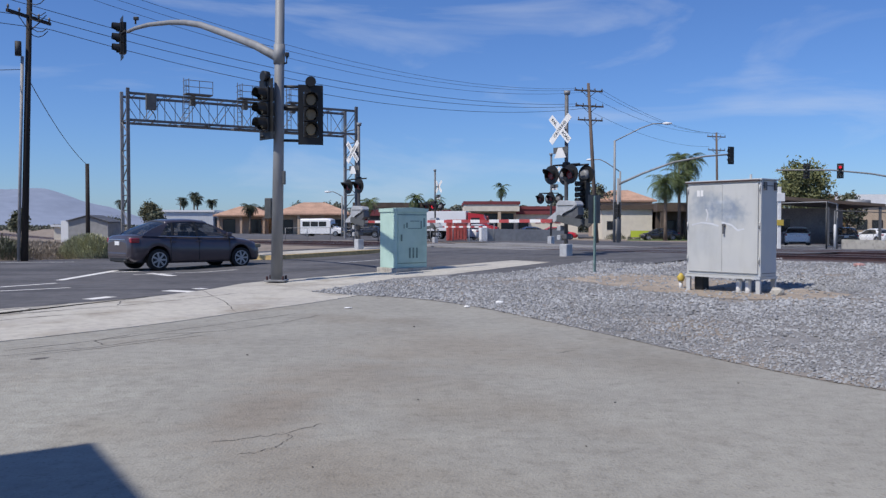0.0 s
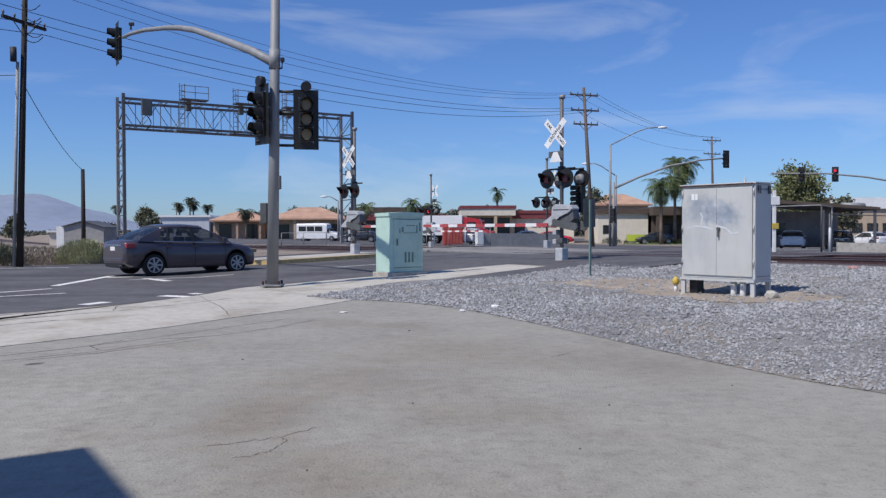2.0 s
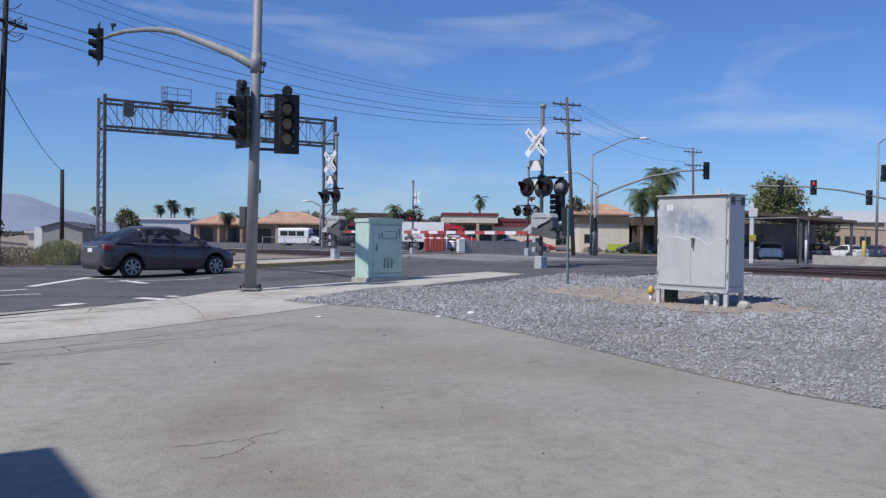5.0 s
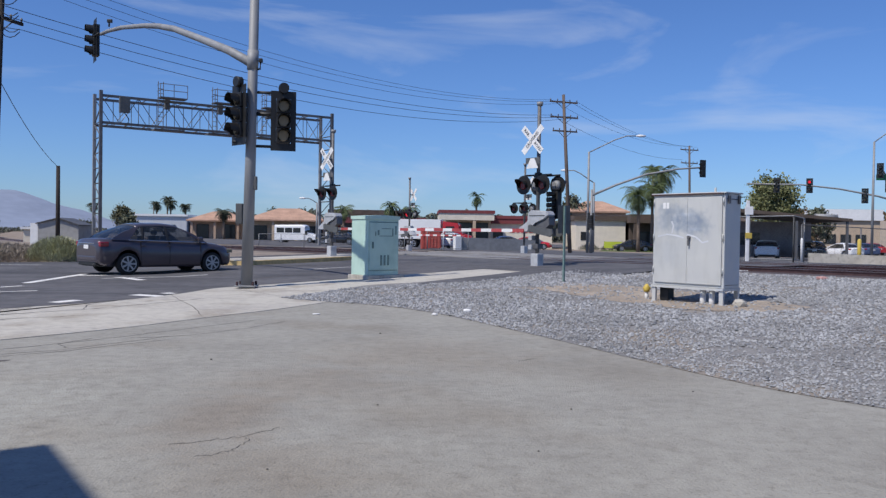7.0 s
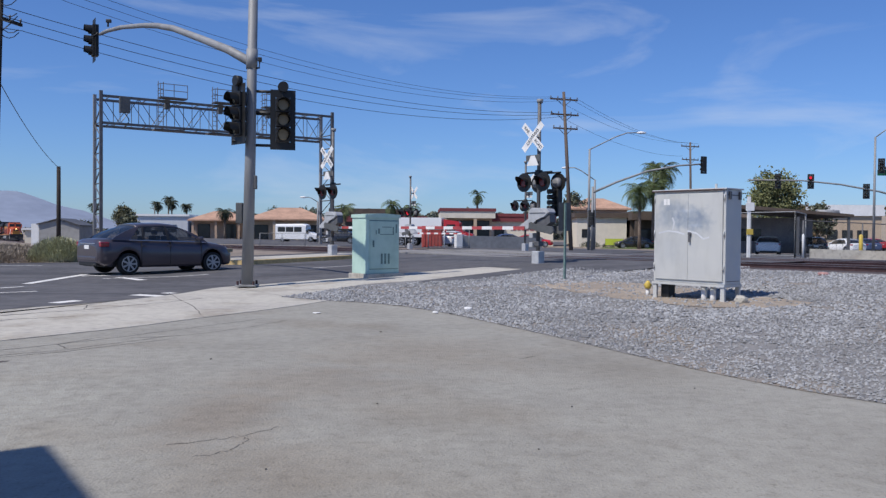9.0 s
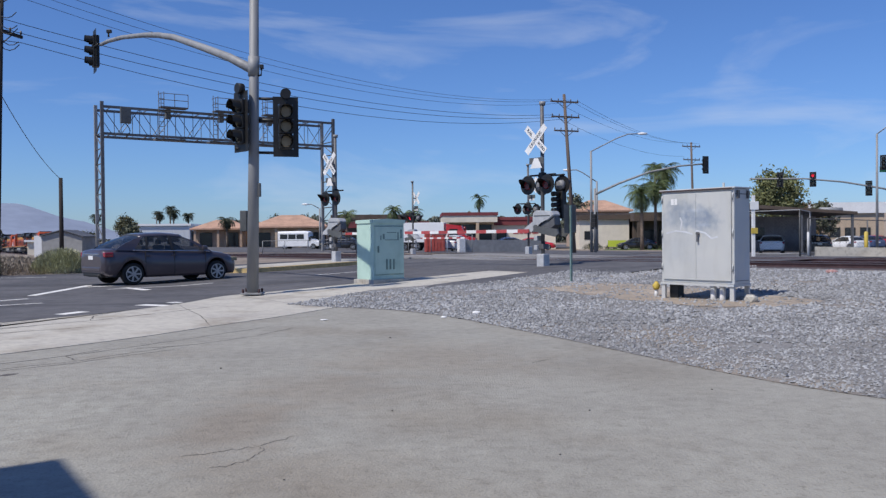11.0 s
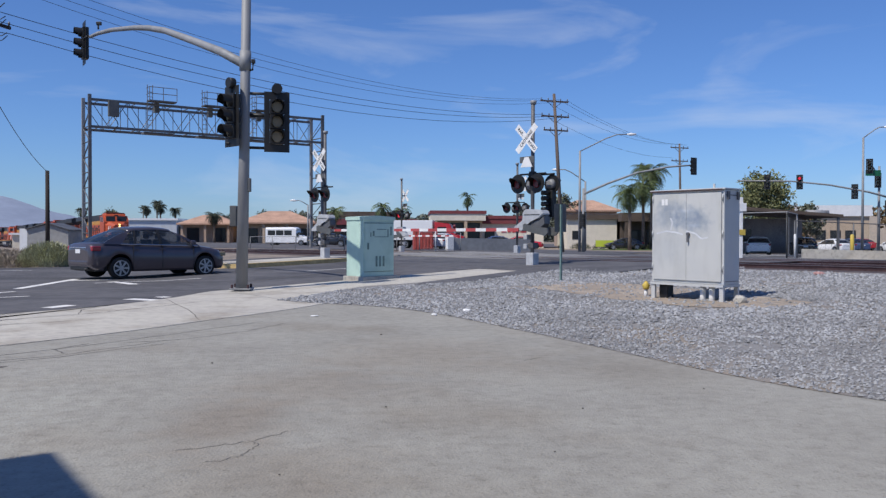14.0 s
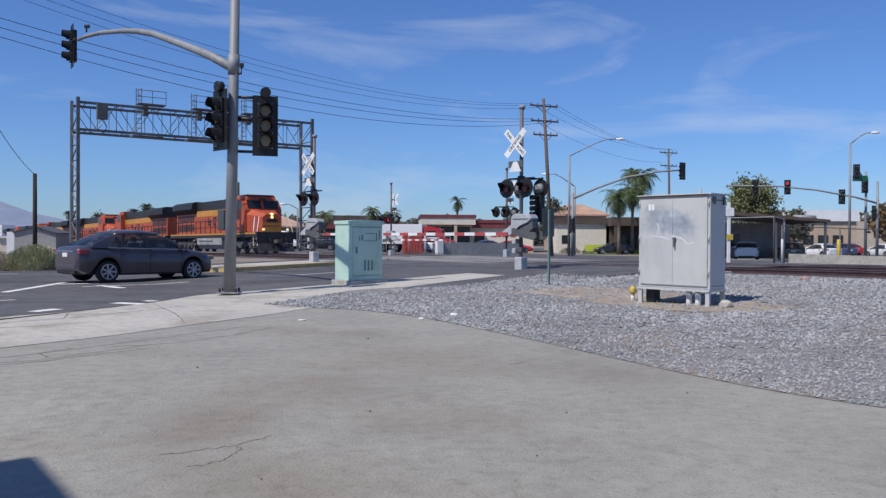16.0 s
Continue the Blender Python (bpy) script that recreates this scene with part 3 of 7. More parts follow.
def signal_pole():
    t = thing("traffic_signal", pose(-4.05, 20.25, lie(-4.05, 20.25) + 0.05), "galvanized traffic signal pole with a curved mast arm and black heads", "traffic signal")
    bm = B()
    tube(bm, ((0, 0, 0.03), (0.07, 0, 3.4), (0.155, 0, 9.2)), (0.145, 0.128, 0.10), 16)
    part("pole", bm, M["galv"], t)
    bm = B()
    box(bm, -0.25, 0.25, -0.25, 0.25, 0, 0.04, 0.01)
    part("base_plate", bm, M["galv"], t)
    for i in (-1, 1):
        for j in (-1, 1):
            bm = B()
            tube(bm, ((i * 0.19, j * 0.19, 0.03), (i * 0.19, j * 0.19, 0.13)), 0.03, 6)
            part("anchor_bolt", bm, M["rust"], t)
    bm = B()
    n = Vector((-0.643, 0.766, 0))
    prof = ((0.0, 5.45), (1.2, 5.95), (2.7, 6.47), (4.5, 7.07), (5.6, 7.34), (6.6, 7.53), (8.4, 7.79), (9.6, 7.89), (10.3, 7.9))
    tube(bm, [(0.09 + n.x * a, n.y * a, z - 0.05) for a, z in prof], [0.118, 0.108, 0.098, 0.09, 0.083, 0.075, 0.068, 0.06, 0.053], 12)
    arm = part("mast_arm", bm, M["galv"], t)
    bm = B()
    tube(bm, ((0.09, 0, 5.25), (0.1, 0, 5.72)), 0.135, 14)
    part("arm_collar", bm, M["galv"], arm)
    bm = B()
    a = 9.3
    tube(bm, ((n.x * a, n.y * a, 7.92), (n.x * a, n.y * a, 8.05)), 0.03, 8)
    box(bm, n.x * a - 0.06, n.x * a + 0.1, n.y * a - 0.05, n.y * a + 0.05, 8.05, 8.16, 0.02)
    part("detector_camera", bm, M["black"], arm)
    bm = B()
    tube(bm, ((n.x * 10.2, n.y * 10.2, 7.86), (n.x * 10.75, n.y * 10.75, 7.84)), 0.035, 8)
    part("head_bracket", bm, M["black"], arm)
    signal_head(t, facing(n.x * 10.75, n.y * 10.75, 7.72, -0.87, -0.5))
    signal_head(t, facing(-0.22, -0.24, 4.13, -0.72, -0.70), beacon=True)
    signal_head(t, facing(0.87, -0.12, 4.02, 0.25, -0.97), beacon=True)
    for z in (3.42, 4.72, 4.20):
        bm = B()
        tube(bm, ((0.05, 0.02, z), (0.80, 0.0, z - 0.02)), 0.035 if z != 4.2 else 0.05, 8)
        part("head_bracket", bm, M["black"], t)
    bm = B()
    tube(bm, ((-0.35, -0.1, 3.5), (0.1, 0, 3.5)), 0.035, 8)
    part("head_bracket", bm, M["black"], t)
    bm = B()
    tube(bm, ((0.13, -0.02, 5.25), (0.28, -0.05, 5.27), (0.29, -0.05, 5.42)), 0.025, 8)
    box(bm, 0.25, 0.34, -0.1, 0.0, 5.42, 5.52, 0.015)
    part("preemption_detector", bm, M["black"], t)
    bm = B()
    box(bm, 0.12, 0.23, -0.08, 0.06, 2.35, 2.68, 0.02)
    part("junction_box", bm, M["signback"], t)
    # pedestrian signal seen from its back
    bm = B()
    box(bm, -0.28, -0.12, -0.03, 0.22, 1.52, 2.02, 0.02)
    part("pedestrian_signal", bm, M["signback"], t)
    return t


signal_pole()


def teal_cabinet():
    t = thing("signal_controller_cabinet", pose(-1.24, 22.3, lie(-1.2, 22.5) + 0.05, 0, 0, 40), "pale green painted steel controller cabinet on a concrete base", "utility cabinet")
    w, d, h = 1.04, 0.76, 1.62
    bm = B()
    box(bm, -0.06, w + 0.16, -0.08, d + 0.08, -0.15, 0.075, 0.015)
    part("concrete_base", bm, M["concrete"], t)
    bm = B()
    box(bm, 0, w, 0, d, 0.075, h, 0.012)
    part("body", bm, M["teal"], t)
    bm = B()
    prism(bm, ((-0.025, h - 0.03), (w + 0.03, h - 0.03), (w + 0.03, h + 0.06), (0.5, h + 0.09), (-0.025, h + 0.06)), -0.03, d + 0.02)
    part("roof", bm, M["teal"], t)
    bm = B()
    box(bm, 0.04, w - 0.04, -0.02, -0.002, 0.22, h - 0.12, 0.006)
    door = part("door", bm, M["teal"], t)
    for x in (0.40, 0.52, 0.64):
        bm = B()
        box(bm, x, x + 0.055, -0.032, -0.02, 0.34, 0.62, 0.004)
        part("vent", bm, M["tealdark"], door)
    for x0, x1, z0, z1 in ((0.02, w - 0.02, h - 0.115, h - 0.10), (0.02, w - 0.02, 0.195, 0.21)):
        bm = B()
        box(bm, x0, x1, -0.008, -0.002, z0, z1)
        part("door_seam", bm, M["tealdark"], t)
    bm = B()
    box(bm, 0.12, 0.16, -0.05, -0.02, 0.80, 0.98, 0.008)
    part("handle", bm, M["tealdark"], door)
    bm = B()
    for x0, x1, z0, z1 in ((0.30, 0.36, 1.16, 1.30), (0.36, 0.80, 1.13, 1.15), (0.44, 0.76, 1.33, 1.35), (0.80, 0.84, 1.13, 1.35), (0.90, 0.95, 1.18, 1.42), (0.22, 0.25, 1.14, 1.26)):
        box(bm, x0, x1, -0.024, -0.0205, z0, z1)
    part("faded_scrawl", bm, M["tealdark"], door, "faint scrubbed paint marks")
    return t


teal_cabinet()


def grey_cabinet():
    a = math.degrees(math.atan2(-TRACK_D.y, -TRACK_D.x)) + 6.5
    t = thing("railway_equipment_cabinet", pose(5.40, 14.15, lie(5.1, 14.9) - 0.02, 0, 0, a), "weathered bare aluminium railway equipment cabinet on steel legs", "utility cabinet")
    w, d, z0, z1 = 1.47, -0.50, 0.33, 1.98
    panel = mat("scrubbed_aluminium", (0.565, 0.57, 0.545), 0.55, 0.05, 0.08, 3.0, color2=(0.51, 0.52, 0.515))
    for cx, cz, rx, rz, deep in ((1.13, 1.54, 0.30, 0.30, 0.9), (0.98, 1.68, 0.30, 0.16, 0.6), (0.66, 1.50, 0.36, 0.24, 0.95), (0.48, 1.42, 0.24, 0.26, 0.9), (0.86, 1.42, 0.2, 0.14, 0.7), (1.1, 0.95, 0.5, 0.3, 0.25)):
        blot(panel, (0.66, 0.72, 0.82), (cx, 0.03, cz), (rx * 1.15, 1, rz * 1.15), deep, 0.5, 9.0)
    for cx, cz, rx, rz in ((1.0, 1.45, 0.06, 0.2), (0.75, 1.62, 0.2, 0.05), (0.58, 1.36, 0.18, 0.04)):
        blot(panel, (1.25, 1.25, 1.25), (cx, 0.03, cz), (rx, 1, rz), 0.8, 0.4, 12.0)
    stained(panel, (0.84, 0.83, 0.80), 5.0, 0.5, 0.7, 4.0, (1, 1, 0.25), depth=0.6)
    bm = B()
    box(bm, 0, w, d, 0, z0, z1, 0.01)
    part("body", bm, M["cabinet"], t)
    bm = B()
    box(bm, -0.03, w + 0.03, d - 0.03, 0.035, z1 + 0.002, z1 + 0.028, 0.006)
    roof = part("roof", bm, M["cabinet"], t)
    bm = B()
    box(bm, 0.02, w + 0.025, 0.0355, 0.042, z1 - 0.012, z1 + 0.012)
    part("roof_edge", bm, M["rust"], roof, "brown stained roof edge")
    for i, (x0, x1) in enumerate(((0.045, w / 2 - 0.0015), (w / 2 + 0.0015, w - 0.045))):
        bm = B()
        box(bm, x0, x1, 0.004, 0.026, z0 + 0.05, z1 - 0.05, 0.006)
        door = part("door", bm, panel, t)
        for z in (0.55, 1.15, 1.78):
            bm = B()
            x = 0.022 if i == 0 else w - 0.022
            tube(bm, ((x, 0.020, z), (x, 0.020, z + 0.12)), 0.010, 8)
            part("hinge", bm, M["cabinet"], t)
        if i == 0:
            bm = B()
            tube(bm, ((w / 2 - 0.05, 0.03, 1.21), (w / 2 - 0.05, 0.065, 1.21)), 0.03, 10)
            box(bm, w / 2 - 0.066, w / 2 - 0.034, 0.05, 0.07, 1.06, 1.23, 0.006)
            part("door_handle", bm, M["galvdark"], door)
    bm = B()
    box(bm, 1.12, 1.175, 0.027, 0.029, 1.73, 1.84)
    box(bm, 1.19, 1.25, 0.027, 0.029, 1.73, 1.84)
    part("number_plate_bars", bm, M["white"], t, "two small white label bars")
    pale = mat("pale_smear", (0.62, 0.64, 0.67), 0.7, 0, 0.1, 9)
    for pts in (((1.35, 1.22), (1.15, 1.26), (0.95, 1.24), (0.80, 1.20)), ((0.74, 1.26), (0.55, 1.22), (0.42, 1.12), (0.30, 1.15)), ((1.05, 1.28), (1.02, 1.42), (1.06, 1.5))):
        bm = B()
        for (ax, az), (bx, bz) in zip(pts, pts[1:]):
            k = Vector((bz - az, ax - bx)).normalized() * 0.015
            bm.faces.new([bm.verts.new((x, 0.029, z)) for x, z in ((ax + k.x, az + k.y), (bx + k.x, bz + k.y), (bx - k.x, bz - k.y), (ax - k.x, az - k.y))])
        part("paint_smear", bm, pale, t)
    bm = B()
    for x0, x1 in ((0, w),):
        box(bm, x0 - 0.01, x1 + 0.01, 0.0, 0.04, z0 - 0.045, z0 - 0.003)
        box(bm, x0 - 0.01, x1 + 0.01, d - 0.02, d + 0.02, z0 - 0.045, z0 - 0.003)
        box(bm, x0 - 0.01, x0 + 0.035, d + 0.022, -0.002, z0 - 0.045, z0 - 0.003)
        box(bm, x1 - 0.035, x1 + 0.01, d + 0.022, -0.002, z0 - 0.045, z0 - 0.003)
    part("leg_frame", bm, M["cabinet"], t)
    for x in (0.02, w - 0.06):
        for y in (-0.02, d):
            bm = B()
            box(bm, x - 0.02, x + 0.06, y - 0.01, y + 0.04, -0.06, z0 - 0.047, 0.005)
            part("leg", bm, M["cabinet"], t)
    for x in (0.30, 0.48):
        bm = B()
        tube(bm, ((x, -0.12, -0.1), (x, -0.12, z0)), 0.052, 12)
        part("conduit", bm, M["white"], t, "pale plastic conduit")
    bm = B()
    box(bm, 1.2, 1.38, -0.3, -0.1, -0.06, 0.30, 0.02)
    part("cable_box", bm, M["black"], t)
    bm = B()
    tube(bm, ((0.35, -0.25, z1 + 0.03), (0.35, -0.25, z1 + 0.12)), 0.02, 6)
    part("vent_cap", bm, M["cabinet"], t)
    for y0, y1, za, zb in ((d + 0.04, -0.04, z1 - 0.10, z1 - 0.085), (d + 0.04, -0.04, z0 + 0.05, z0 + 0.06)):
        bm = B()
        box(bm, -0.006, 0.0, y0, y1, za, zb)
        part("side_seam", bm, M["galvdark"], t)
    for y in (d + 0.08, -0.1):
        bm = B()
        box(bm, -0.035, -0.001, y - 0.03, y + 0.03, z1 - 0.17, z1 - 0.03, 0.008)
        part("lifting_lug", bm, M["galvdark"], t)
    return t


grey_cabinet()


# ---- railway crossing signals ----
def crossbuck(parent, m):
    bm = B()
    for s in (1, -1):
        box(bm, -0.61, 0.61, -0.012 - 0.006 * s, -0.002 - 0.006 * s, -0.115, 0.115, m=pose(0, 0, 0, 0, s * 45, 0))
    ob = part("crossbuck", bm, M["white"], parent, "white crossed boards with black lettering")
    ob.matrix_basis = m
    for s, text, off in ((1, "RAIL", -0.36), (1, "ROAD", 0.36), (-1, "CROSSING", 0.0)):
        cu = bpy.data.curves.new("lettering", "FONT")
        cu.body, cu.size, cu.align_x, cu.align_y, cu.extrude = text, 0.15, "CENTER", "CENTER", 0.001
        tmp = bpy.data.objects.new("lettering", cu)
        scene.collection.objects.link(tmp)
        me = bpy.data.meshes.new_from_object(tmp.evaluated_get(bpy.context.evaluated_depsgraph_get()))
        scene.collection.objects.unlink(tmp)
        bpy.data.objects.remove(tmp)
        me.materials.clear()
        me.materials.append(M["black"])
        l = new("lettering", me)
        l.parent = ob
        l.matrix_basis = pose(0, -0.024, 0, 0, s * 45, 0) @ pose(off, 0, 0, 90, 0, 0)
    return ob


def flasher(parent, m, lit=False):
    """A round crossing lamp with a black background disc and hood; it faces local -y."""
    bm = B()
    tube(bm, ((0, -0.01, 0), (0, 0.02, 0)), 0.305, 22)
    ob = part("lamp_disc", bm, M["black"], parent)
    ob.matrix_basis = m
    bm = B()
    tube(bm, ((0, -0.012, 0), (0, -0.04, 0)), (0.16, 0.13), 18)
    part("lens", bm, M["redlit"] if lit else M["redlens"], ob)
    bm = B()
    rings = [[(0.18 * math.cos(a), y * (0.35 + 0.65 * max(0, math.sin(a))), 0.18 * math.sin(a)) for a in (radians(-30 + 240 * i / 14) for i in range(15))] for y in (-0.012, -0.36)]
    loft(bm, rings, closed=False, caps=False)
    loft(bm, [[(x * 0.95, y, z * 0.95) for x, y, z in r] for r in rings], closed=False, caps=False)
    part("hood", bm, M["black"], ob)
    bm = B()
    tube(bm, ((0, 0.022, 0), (0, 0.12, 0), (0, 0.17, 0)), (0.17, 0.16, 0.09), 18)
    part("lamp_housing", bm, M["galv"], ob, "pale metal lamp housing")
    return ob


def crossing_signal(x, y, up, arm=0.0, turn=0.0, lit=False, lit_back=False, gate=True, side=False, rear=True):
    """Local -y faces the approaching traffic; the arm reaches to local -x, as the driver sees it."""
    t = thing("railway_crossing_signal", pose(x, y, lie(x, y) + up, 0, 0, -50 + turn), "railway crossing mast with crossbuck, black flashing lamps and lowered gate" if arm else "railway crossing mast with crossbuck and flashing lamps", "crossing signal", "crossing signals")
    bm = B()
    tube(bm, ((0, 0, 0.3), (0, 0, 5.05)), 0.062, 12)
    part("mast", bm, M["galvdark"], t)
    bm = B()
    box(bm, -0.15, 0.15, -0.15, 0.15, -0.5, 0.30, 0.03)
    part("base_box", bm, M["mech"], t, "pale painted base casting")
    crossbuck(t, pose(0, -0.30, 3.93) @ Matrix.Scale(0.93, 4))
    for z in (3.12, 3.88):
        bm = B()
        box(bm, -0.04, 0.04, -0.29, 0, z, z + 0.07)
        part("sign_bracket", bm, M["galvdark"], t)
    bm = B()
    box(bm, -0.30, 0.30, -0.285, -0.275, 3.16, 3.36)
    part("sign_backing", bm, M["signback"], t)
    bm = B()
    prism(bm, ((-0.25, 3.02), (0.25, 3.02), (0.08, 3.34), (-0.08, 3.34)), -0.305, -0.292)
    part("track_count_sign", bm, M["white"], t, "small white plate below the crossbuck")
    bm = B()
    tube(bm, ((-0.55, 0, 2.82), (0.55, 0, 2.82)), 0.03, 8)
    box(bm, -0.09, 0.09, -0.09, 0.09, 2.72, 2.9, 0.02)
    for x in (-0.40, 0.40):
        tube(bm, ((x, 0, 2.82), (x, -0.2, 2.80), (x, -0.2, 2.6)), 0.025, 6)
    part("lamp_crossarm", bm, M["black"], t)
    flasher(t, pose(-0.40, -0.26, 2.50), lit)
    flasher(t, pose(0.40, -0.26, 2.50))
    if rear:
        flasher(t, pose(-0.42, 0.46, 2.50, 0, 0, 180), lit_back)
        flasher(t, pose(0.42, 0.46, 2.50, 0, 0, 180))
        bm = B()
        tube(bm, ((0, 0, 2.82), (0, 0.42, 2.82)), 0.025, 8)
        tube(bm, ((-0.55, 0.42, 2.82), (0.55, 0.42, 2.82)), 0.03, 8)
        part("rear_crossarm", bm, M["black"], t)
    bm = B()
    tube(bm, ((0, 0.02, 5.04), (0, 0.02, 5.16)), (0.09, 0.11), 12)
    part("bell", bm, M["galv"], t)
    if side:
        bm = B()
        box(bm, 0.30, 0.56, 0.30, 0.52, 1.42, 2.30, 0.03)
        unit = part("side_signal", bm, M["black"], t, "black louvred side signal")
        for k in range(5):
            bm = B()
            tube(bm, ((0.43, 0.30, 1.52 + 0.175 * k), (0.36, 0.05, 1.50 + 0.175 * k)), (0.07, 0.085), 10)
            part("visor", bm, M["black"], unit)
    if not gate:
        return t
    bm = B()
    prism(bm, ((-0.62, 0.98), (-0.56, 1.12), (-0.14, 1.32), (-0.18, 1.58), (-0.06, 1.69), (0.62, 1.65), (0.70, 1.52), (0.50, 1.38), (0.16, 1.31), (-0.2, 0.98)), -0.30, 0.06)
    bmesh.ops.bevel(bm, geom=list(bm.edges), offset=0.025, segments=2, affect="EDGES")
    g = part("gate_mechanism", bm, M["mech"], t, "silver gate mechanism housing")
    bm = B()
    prism(bm, ((0.12, 1.28), (0.5, 1.35), (0.68, 1.46), (0.70, 1.22), (0.42, 1.02), (0.10, 1.02)), -0.24, 0.04)
    part("gear_case", bm, M["galvdark"], g)
    bm = B()
    box(bm, -0.10, 0.56, -0.312, -0.302, 1.50, 1.525)
    part("cover_seam", bm, M["signback"], g)
    bm = B()
    tube(bm, ((-0.02, -0.34, 1.14), (-0.02, -0.30, 1.14)), 0.09, 12)
    part("arm_pivot", bm, M["signback"], g)
    for y0, y1 in ((-0.40, -0.345), (0.08, 0.13)):
        bm = B()
        prism(bm, ((-0.05, 1.02), (0.40, 0.92), (0.86, 0.84), (0.98, 0.94), (0.94, 1.08), (0.40, 1.14), (-0.05, 1.20)), y0, y1)
        part("counterweight", bm, M["signback"], g)
    for k, z in enumerate((0.42, 0.72)):
        bm = B()
        box(bm, -0.22, -0.07, -0.2, 0.0, z, z + 0.16, 0.02)
        part("terminal_box", bm, M["mech"], t)
    bm = B()
    box(bm, -0.13, 0.13, -0.13, 0.13, 0.45, 0.62, 0.02)
    part("junction_box", bm, M["galvdark"], t)
    if arm:
        k, n = 0, int(arm / 0.5)
        step = (arm - 0.3) / n
        for k in range(n):
            bm = B()
            box(bm, -0.3 - (k + 1) * step, -0.3 - k * step, -0.345, -0.315, 0.98 + 0.015 * k / n, 1.09)
            part("gate_arm_section", bm, M["armred"] if k % 2 == 0 else M["white"], t)
        for f in (0.30, 0.62, 0.97):
            bm = B()
            tube(bm, ((-arm * f, -0.34, 1.10), (-arm * f, -0.34, 1.22)), 0.05, 8)
            part("gate_lamp", bm, M["redlens"], t)
    return t


crossing_signal(3.93, 26.6, 0.15, arm=11.0, side=True)
crossing_signal(-3.53, 35.0, 0.30, arm=0.0, rear=False)
crossing_signal(-0.57, 60.0, 0.10, arm=6.5, turn=172, lit_back=True)
crossing_signal(6.35, 49.0, 0.2, turn=180, gate=False)


def sign_post():
    t = thing("sign_post", pose(3.64, 19.98, lie(3.64, 19.98), 0, 0, 35), "dark steel post with a small sign seen from behind", "sign")
    bm = B()
    box(bm, -0.025, 0.025, -0.02, 0.02, -0.1, 1.86)
    part("post", bm, M["tealdark"], t)
    bm = B()
    box(bm, -0.20, 0.20, 0.021, 0.027, 1.20, 1.88, 0.002)
    part("sign_plate", bm, M["signback"], t)


sign_post()


